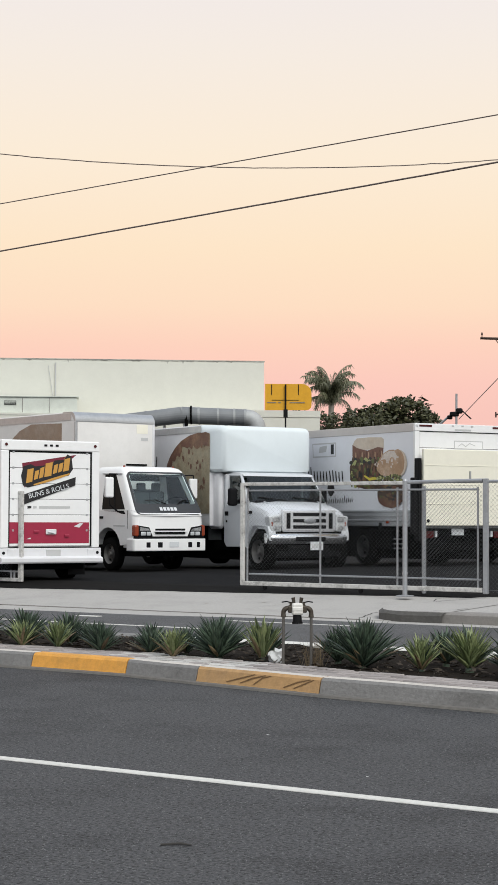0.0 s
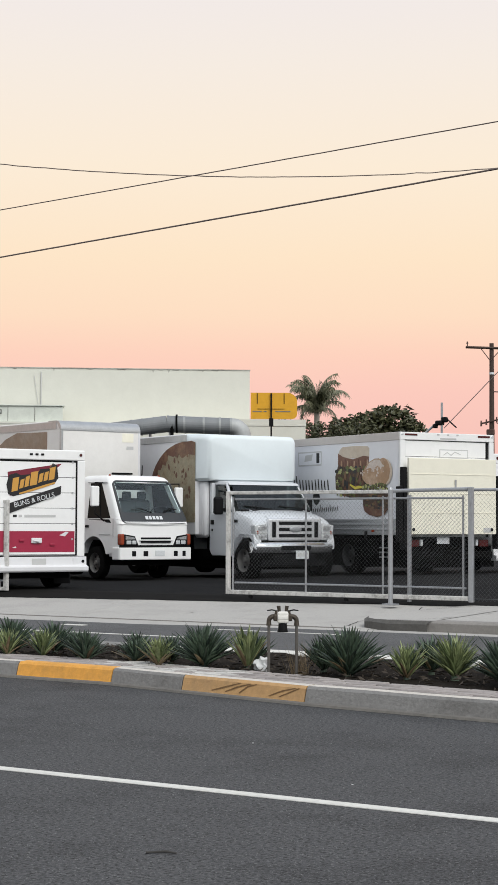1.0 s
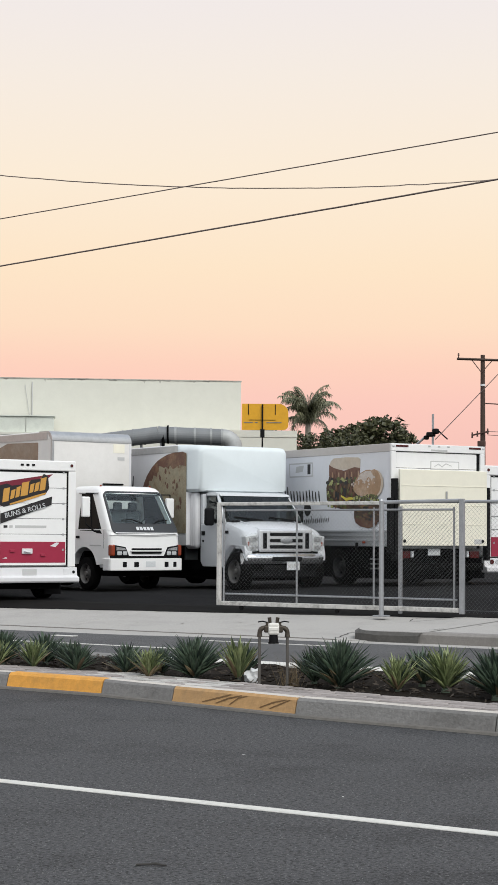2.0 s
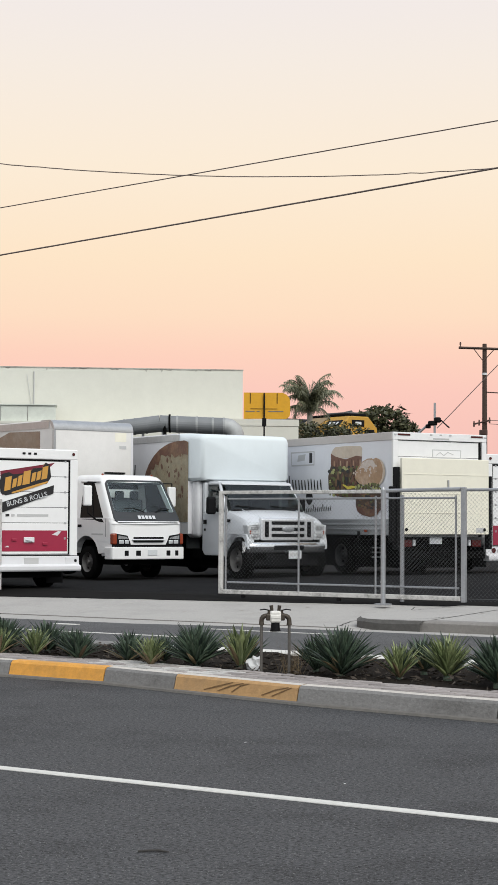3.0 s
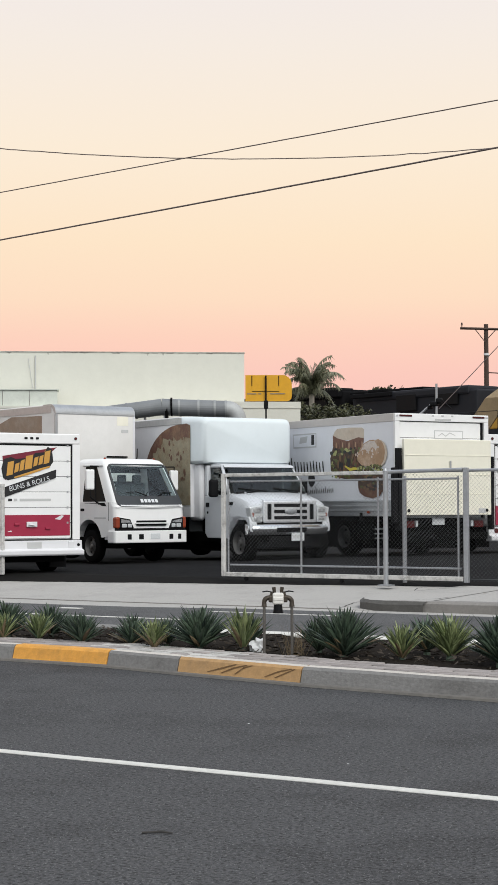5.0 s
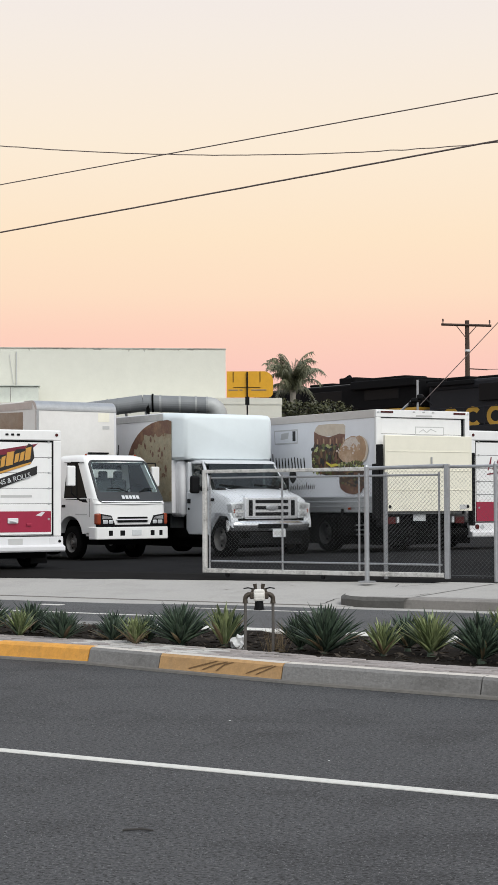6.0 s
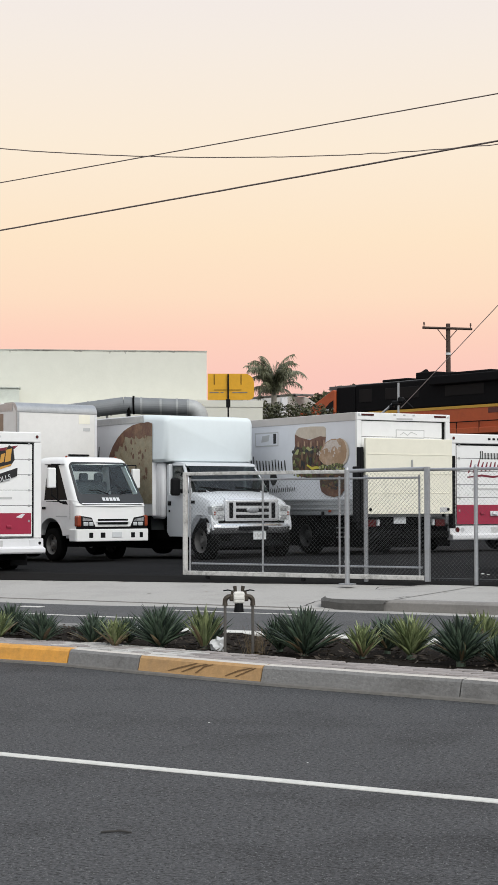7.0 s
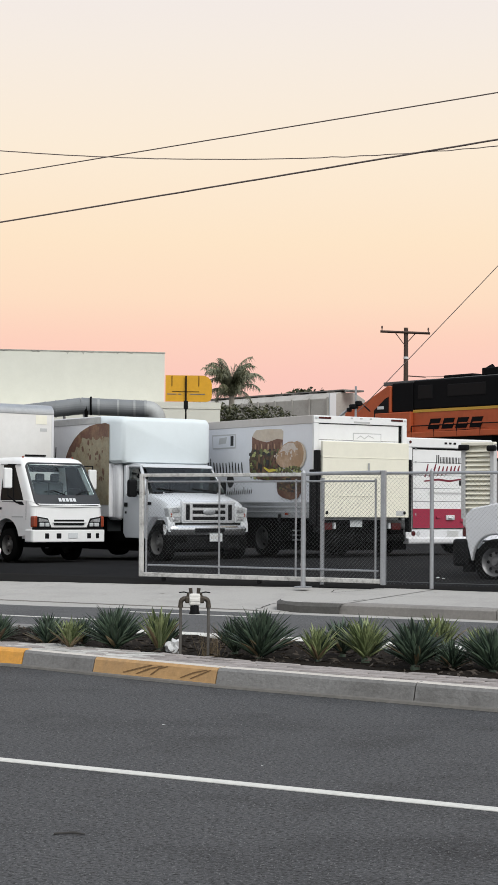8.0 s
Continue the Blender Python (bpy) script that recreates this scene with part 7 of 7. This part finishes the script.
def yellow_loco():
    o = thing("locomotive", "dark grey diesel locomotive with a yellow cab and yellow letters", "locomotive", group="train")
    trucks_and_frame(o, 0.0, -19.3, LOCO_BLUE)
    # low nose, wide cab with chamfered shoulders, sloping tan fairing, then the long hood
    part("nose", one_prism([(-0.4, 1.6), (-0.4, 2.3), (-0.7, 2.7), (-1.5, 2.85), (-1.5, 1.6)], 1, -0.95, 0.95, bevel=0.08), LOCO_YELLOW, o)
    shell = [(-1.5, 1.6), (-1.5, 3.42), (-0.8, 4.16), (0.8, 4.16), (1.5, 3.42), (1.5, 1.6)]

    def sloped(x0, x1, lean0, lean1, bevel):
        bm = one_prism(shell, 0, x1, x0)
        for v in bm.verts:
            lean = lean0 if abs(v.co.x - x0) < 1e-4 else lean1
            v.co.x += lean * max(v.co.z - 1.6, 0)
        if bevel:
            bmesh.ops.bevel(bm, geom=list(bm.edges), offset=bevel, segments=2, profile=0.5, affect="EDGES")
        return bm
    cab = part("cab", sloped(-1.42, -6.1, -0.06, 1.0, 0.06), LOCO_YELLOW, o, "yellow cab with chamfered shoulders")
    part("hood_shoulder", sloped(-6.15, -8.2, 1.0, 1.0, 0.0), LOCO_TAN, o, "tan fairing behind the cab, slanting light in its colour")

    def on_shoulder(xa, xb, ta, tb, lift, depth=0.03):
        """A plate on the near sloping shoulder, ta and tb along it from its foot."""
        bm = bmesh.new()
        foot, top, out = Vector((0, -1.5, 3.42)), Vector((0, -0.8, 4.16)), Vector((0, -0.727, 0.687))
        q = [foot.lerp(top, t) + Vector((x, 0, 0)) + out * lift for x, t in ((xa, ta), (xb, ta), (xb, tb), (xa, tb))]
        a = [bm.verts.new(p) for p in q]
        b = [bm.verts.new(p - out * depth) for p in q]
        bm.faces.new(a)
        for i in range(4):
            bm.faces.new((a[i], b[i], b[(i + 1) % 4], a[(i + 1) % 4]))
        bmesh.ops.recalc_face_normals(bm, faces=bm.faces)
        return bm
    nb = part("number_board", on_shoulder(-3.35, -1.85, 0.08, 0.62, 0.03), BLACK, cab)
    for i in range(3):
        part("number_bar", on_shoulder(-3.1 + 0.4 * i, -2.9 + 0.4 * i, 0.24, 0.46, 0.036, 0.01), PLATE, nb)
    nb = part("number_board", one_box(-1.62, -1.5, -0.62, 0.4, 3.5, 3.92, bevel=0.02), BLACK, cab)
    part("number_bar", one_box(-1.515, -1.495, -0.36, 0.14, 3.62, 3.8), PLATE, nb)
    for y0, y1 in ((-1.32, -0.75), (0.45, 1.2)):
        part("windscreen", one_box(-1.6, -1.44, y0, y1, 2.72, 3.32, bevel=0.03), BLACK, cab)
    for x0, x1, z1 in ((-3.25, -1.75, 3.3), (-4.25, -3.65, 3.36)):
        part("side_window", one_box(x0, x1, -1.515, -1.45, 2.6, z1, bevel=0.05), BLACK, cab)
    part("roof_gear", one_box(-5.6, -1.7, -0.75, 0.75, 4.162, 4.34, bevel=0.05), LOCO_BLACK, o)
    part("roof_gear", one_box(-4.3, -2.2, -0.5, 0.5, 4.342, 4.46, bevel=0.05), ROOF_GREY, o)
    part("hood", one_box(-18.8, -7.4, -1.2, 1.2, 1.6, 4.05, bevel=0.12), LOCO_BLUE, o)
    part("hood_top", one_box(-18.5, -8.0, -1.32, 1.32, 3.75, 4.3, bevel=0.15), LOCO_BLUE, o)
    part("air_intake", one_box(-10.6, -8.9, -1.35, 1.35, 3.2, 3.9, bevel=0.03), BLACK, o)
    part("air_intake", one_box(-14.4, -12.6, -1.35, 1.35, 3.0, 4.0, bevel=0.03), BLACK, o)
    for i in range(3):
        part("hood_lamp", one_box(-8.62 + 0.001, -8.5, -1.1, -0.95, 3.4 + 0.25 * i, 3.52 + 0.25 * i), PLATE, o)
    for x0, w, h in ((-17.8, 1.5, 0.18), (-15.6, 1.9, 0.22), (-12.3, 2.6, 0.16)):
        part("radiator_fan", one_box(x0 - w, x0, -1.0, 1.0, 4.3, 4.3 + h, bevel=0.06), LOCO_BLACK, o)
    part("radiator_wing", one_prism([(-1.55, 4.0), (-1.5, 4.28), (1.5, 4.28), (1.55, 4.0)], 0, -18.6, -14.8, bevel=0.05), LOCO_BLACK, o)
    for i in range(3):
        x0 = -16.9 + 1.85 * i
        part("letter_shape", one_prism(disc(x0, 2.1, 0.72, 0.62, 18, 40, 320) + disc(x0, 2.1, 0.4, 0.32, 18, 320, 40), 1, -1.215, -1.2), STRIPE, o)
    part("horn", one_tube((-3.4, 0.3, 4.5), (-2.7, 0.3, 4.52), 0.05, 0.1, n=10), ROOF_GREY, o)
    handrail(o, -5.4, -18.9, LOCO_BLUE)
    return o


def orange_loco():
    o = thing("locomotive", "orange and black diesel locomotive with a yellow stripe", "locomotive", group="train")
    trucks_and_frame(o, 0.0, -19.2, ORANGE)
    part("hood", one_box(-13.4, -0.5, -1.25, 1.25, 1.6, 2.74, bevel=0.03), ORANGE, o, "orange long hood")
    part("stripe", one_box(-13.4, -0.5, -1.27, 1.27, 2.74, 2.9), STRIPE, o)
    part("upper_hood", one_box(-13.4, -0.5, -1.25, 1.25, 2.9, 4.6, bevel=0.1), LOCO_BLACK, o)
    part("radiator_wing", one_prism([(-1.55, 4.2), (-1.5, 4.72), (1.5, 4.72), (1.55, 4.2)], 0, -6.5, -0.6, bevel=0.06), LOCO_BLACK, o)
    part("roof_deck", one_box(-13.2, -6.4, -0.95, 0.95, 4.5, 4.66, bevel=0.05), ROOF_GREY, o)
    for x0, w, h in ((-2.0, 3.4, 0.2), (-6.7, 1.6, 0.36), (-9.0, 2.3, 0.1)):
        part("roof_fan", one_box(x0 - w, x0, -0.9, 0.9, 4.66, 4.72 + h, bevel=0.06), LOCO_BLACK, o)
    part("exhaust", one_tube((-8.6, 0, 4.8), (-8.6, 0, 5.1), 0.16, n=10), ROOF_GREY, o)
    part("horn", one_tube((-8.9, 0, 5.05), (-8.3, 0, 5.15), 0.09, 0.2, n=10), LOCO_BLACK, o)
    for x0, x1, z0, z1 in ((-10.6, -7.6, 3.55, 4.25), (-5.4, -2.2, 3.5, 4.15), (-13.0, -11.8, 3.5, 4.3)):
        part("air_intake", one_box(x0, x1, -1.275, 1.275, z0, z1, bevel=0.03), BLACK, o)
    part("number_patch", one_box(-1.9, -0.9, -1.262, -1.25, 2.4, 2.7), LAMP_RED, o)
    for x0 in (-12.2, -11.1, -10.0, -8.9):
        sh = [(x0, 1.74), (x0 + 0.86, 1.74), (x0 + 1.02, 2.0), (x0 + 0.94, 2.06), (x0 + 1.1, 2.34), (x0 + 0.24, 2.34)]
        part("letter_shape", one_prism(sh, 1, -1.27, -1.25), LOCO_BLACK, o)
        part("letter_gap", one_prism([(x0 + 0.24, 1.98), (x0 + 0.94, 1.98), (x0 + 1.0, 2.06), (x0 + 0.29, 2.06)], 1, -1.276, -1.268), ORANGE, o)
    part("letter_swoosh", one_prism([(-12.6, 1.6), (-9.0, 1.66), (-7.6, 1.72), (-9.2, 1.62), (-12.4, 1.56)], 1, -1.264, -1.25), LOCO_BLACK, o)
    part("cab_base", one_box(-16.4, -13.4, -1.5, 1.5, 1.6, 2.8, bevel=0.05), ORANGE, o)
    part("cab_top", one_box(-15.1, -13.403, -1.35, 1.35, 2.8, 4.52, bevel=0.08), LOCO_BLACK, o)
    cab = part("cab", one_prism([(-15.1, 2.8), (-15.1, 4.36), (-15.35, 4.4), (-17.6, 3.4), (-19.1, 2.95), (-19.1, 2.4), (-16.4, 2.4), (-16.4, 2.8)], 1, -1.45, 1.45, bevel=0.06, seg=2), ORANGE, o, "dull orange sloping cab roof")
    part("side_window", one_prism([(-15.25, 2.5), (-15.25, 3.75), (-15.6, 3.6), (-16.5, 2.98), (-16.5, 2.5)], 1, -1.47, 1.47), BLACK, cab)
    part("cab_lamp", one_box(-16.2, -15.65, -1.49, -1.4, 3.02, 3.2, bevel=0.02), PLATE, cab)
    part("roof_plate", one_prism([(-15.9, 4.19), (-15.9, 4.25), (-17.2, 3.68), (-17.2, 3.62)], 1, -1.2, 1.2), CAR_GREY, cab)
    part("roof_box", one_box(-16.2, -12.4, -1.0, 1.0, 4.42, 4.66, bevel=0.04), ROOF_GREY, o)
    part("nose", one_prism([(-16.5, 1.6), (-16.5, 2.39), (-18.9, 2.39), (-19.0, 1.6)], 1, -0.9, 0.9, bevel=0.08), ORANGE, o)
    handrail(o, -0.6, -13.3, LOCO_BLACK, 1.95)
    return o


def freight_car():
    o = thing("freight_car", "grimy pale grey covered freight car with a dark roof edge", "freight car", group="train")
    trucks_and_frame(o, 0.0, -15.0, CAR_GREY)
    part("hopper_body", one_prism([(-1.4, 1.6), (-1.55, 2.4), (-1.5, 3.9), (-0.7, 4.3), (0.7, 4.3), (1.5, 3.9), (1.55, 2.4), (1.4, 1.6)], 0, -14.4, -0.6, bevel=0.04), CAR_GREY, o)
    part("roof_walk", one_box(-14.6, -0.4, -0.5, 0.5, 4.42, 4.48), COPING, o)
    for i in range(9):
        x0 = -14.2 + 1.68 * i
        part("side_rib", one_prism([(-1.58, 2.3), (-1.62, 2.3), (-1.58, 3.95), (-1.53, 3.95)], 0, x0, x0 + 0.14), CAR_GREY, o)
        part("roof_hatch", one_box(x0 + 0.4, x0 + 1.2, -0.45, 0.45, 4.3, 4.42, bevel=0.03), COPING, o)
    part("end_ladder", one_box(-0.6, -0.5, -1.5, -1.0, 1.6, 4.2), PLATE, o)
    return o


loco_front, loco_rear, car = yellow_loco(), orange_loco(), freight_car()

# ---- road details ----
# stone grit standing out of the worn asphalt
grit = bpy.data.materials.new("road_grit")
grit.use_nodes = True
gn, gl = grit.node_tree.nodes, grit.node_tree.links
g_geo, g_ramp = gn.new("ShaderNodeNewGeometry"), gn.new("ShaderNodeValToRGB")
g_ramp.color_ramp.elements[0].color, g_ramp.color_ramp.elements[1].color = (0.035, 0.035, 0.037, 1), (0.15, 0.15, 0.154, 1)
gl.new(g_geo.outputs["Random Per Island"], g_ramp.inputs[0])
gl.new(g_ramp.outputs[0], gn["Principled BSDF"].inputs["Base Color"])
gn["Principled BSDF"].inputs["Roughness"].default_value = 0.85
rnd = random.Random(77)
vs, fs = [], []
for i in range(12000):
    y = 5.6 + 7.2 * rnd.random() ** 1.2
    x = -0.67 * y + rnd.uniform(-0.26, 0.3) * y
    if 8.26 < y < 8.4 or y > kerb_y(x) - 0.1:
        continue
    r, h, a = rnd.uniform(0.003, 0.0065), rnd.uniform(0.002, 0.005), rnd.uniform(0, 2.1)
    k = len(vs)
    vs += [(x + r * math.cos(a + q), y + r * math.sin(a + q), 0.0) for q in (0, 2.09, 4.19)] + [(x, y, h)]
    fs += [(k, k + 1, k + 3), (k + 1, k + 2, k + 3), (k + 2, k, k + 3)]
me = bpy.data.meshes.new("road_grit")
me.from_pydata(vs, [], fs)
me.materials.append(grit)
tagged(new("road_grit", me), "fine grey stone grit standing out of the asphalt", "grit", kind="stuff")

STICK = mat("dead_stick", (0.045, 0.042, 0.04), 0.9)
bm = one_tube((-0.09, 0, 0.008), (0.02, 0.01, 0.014), 0.007, n=6)
tube(bm, (0.02, 0.01, 0.014), (0.09, -0.005, 0.008), 0.009, 0.004, n=6)
st = part("stick", bm, STICK)
st.matrix_world = pose(-4.93, 6.6, 0.0, 0, 0, 30) @ Matrix.Scale(0.8, 4)
tagged(st, "small dark stick lying on the asphalt", "litter")
for i, (x, y, s) in enumerate(((-5.33, 9.0, 0.014), (-6.9, 10.3, 0.016), (-14.9, 27.2, 0.05), (-12.9, 27.6, 0.09), (-12.75, 27.5, 0.06), (-13.6, 28.9, 0.05), (-17.9, 26.9, 0.05))):
    bm = bmesh.new()
    bmesh.ops.create_icosphere(bm, subdivisions=2, radius=s * 0.6)
    for v in bm.verts:
        v.co = Vector((v.co.x * (1 + 0.5 * noise.noise(v.co * 30)), v.co.y * 0.6, max(v.co.z * 0.25, -0.004)))
    l_ = part("litter_scrap", bm, BAG)
    l_.matrix_world = pose(x, y, lot_z(x, y) if y > 25.6 else 0.0, 0, 0, 40 * i)
    tagged(l_, "small pale scrap of litter on the asphalt", "litter")
bm = bmesh.new()
for i in range(60):
    x, y = random.uniform(-20, -8), random.uniform(22.8, 25.4)
    z = 0.03 + (y - 22.62) / 2.98 * 0.232 if x < -13.5 else 0.17 + (y - 22.62) / 2.98 * 0.092
    s = random.uniform(0.015, 0.05)
    a = random.uniform(0, 3.14)
    vs = [bm.verts.new((x + s * math.cos(a + k), y + s * 0.5 * math.sin(a + k), z + 0.006)) for k in (0, 1.6, 3.1, 4.7)]
    bm.faces.new(vs)
tagged(part("fallen_leaves", bm, DRY_LEAF), "scattered dark fallen leaves on the pavement", "leaves", kind="stuff")

# ---- brick pavers along the median, each a piece of its own ----
PAVER_PALE = mat("whitewashed_brick", (0.62, 0.6, 0.57), 0.9, grain=0.5, grain_scale=12, stain=0.8, stain_scale=5, stain_colour=(0.3, 0.28, 0.26), bump=0.4, vary=0.4)
PAVER = mat("worn_grey_brick", (0.39, 0.35, 0.335), 0.9, grain=0.4, grain_scale=18, stain=0.5, stain_scale=4, stain_colour=(0.2, 0.18, 0.17), bump=0.4, bump_scale=40, vary=0.55)
PL, PW_ = 0.27, 0.118
paver_me = None
bed = bmesh.new()
prev = None
for j in range(61):
    xx = -30 + 0.8 * j
    cur = [bed.verts.new((xx, kerb_y(xx) + 0.165, 0.138)), bed.verts.new((xx, kerb_y(xx) + 0.84, 0.138))]
    if prev:
        bed.faces.new((prev[0], cur[0], cur[1], prev[1]))
    prev = cur
part("paver_bed", bed, SOIL, median)
pm = one_box(-PL / 2 + 0.007, PL / 2 - 0.007, -PW_ / 2 + 0.007, PW_ / 2 - 0.007, -0.03, 0.018, bevel=0.006, seg=1)
first = part("brick", pm, PAVER, median)
pale_me = first.data.copy()
pale_me.materials.clear()
pale_me.materials.append(PAVER_PALE)
count = 0
rnd = random.Random(3)
for r in range(5):
    x = -14.6 + (PL / 2 if r % 2 else 0)
    while x < -3.4 and count < 300:
        yy = kerb_y(x) + 0.178 + PW_ * (r + 0.5)
        slope = math.degrees(math.atan2(kerb_y(x + 0.2) - kerb_y(x - 0.2), 0.4))
        m = pose(x, yy, 0.142 + rnd.uniform(-0.004, 0.006), rnd.uniform(-1.5, 1.5), rnd.uniform(-1.5, 1.5), slope + rnd.uniform(-1.5, 1.5))
        if count == 0:
            first.matrix_local = m
        else:
            b = new("brick", pale_me if -10.9 < x < -9.2 and rnd.random() < 0.6 else first.data)
            b.parent = median
            b.matrix_local = m
        count += 1
        x += PL + 0.006


# ---- what moves ----
def motions():
    """The train rolls past at a steady 8.9 m/s."""
    v = 8.9
    times = [0.1 * i for i in range(81)]
    for ob, lead in ((loco_front, -1.1), (loco_rear, -20.3), (car, -40.2)):
        walk(ob, [(t, TR @ pose(lead + v * (t - 4.0), 0, RAIL)) for t in times])


motions()
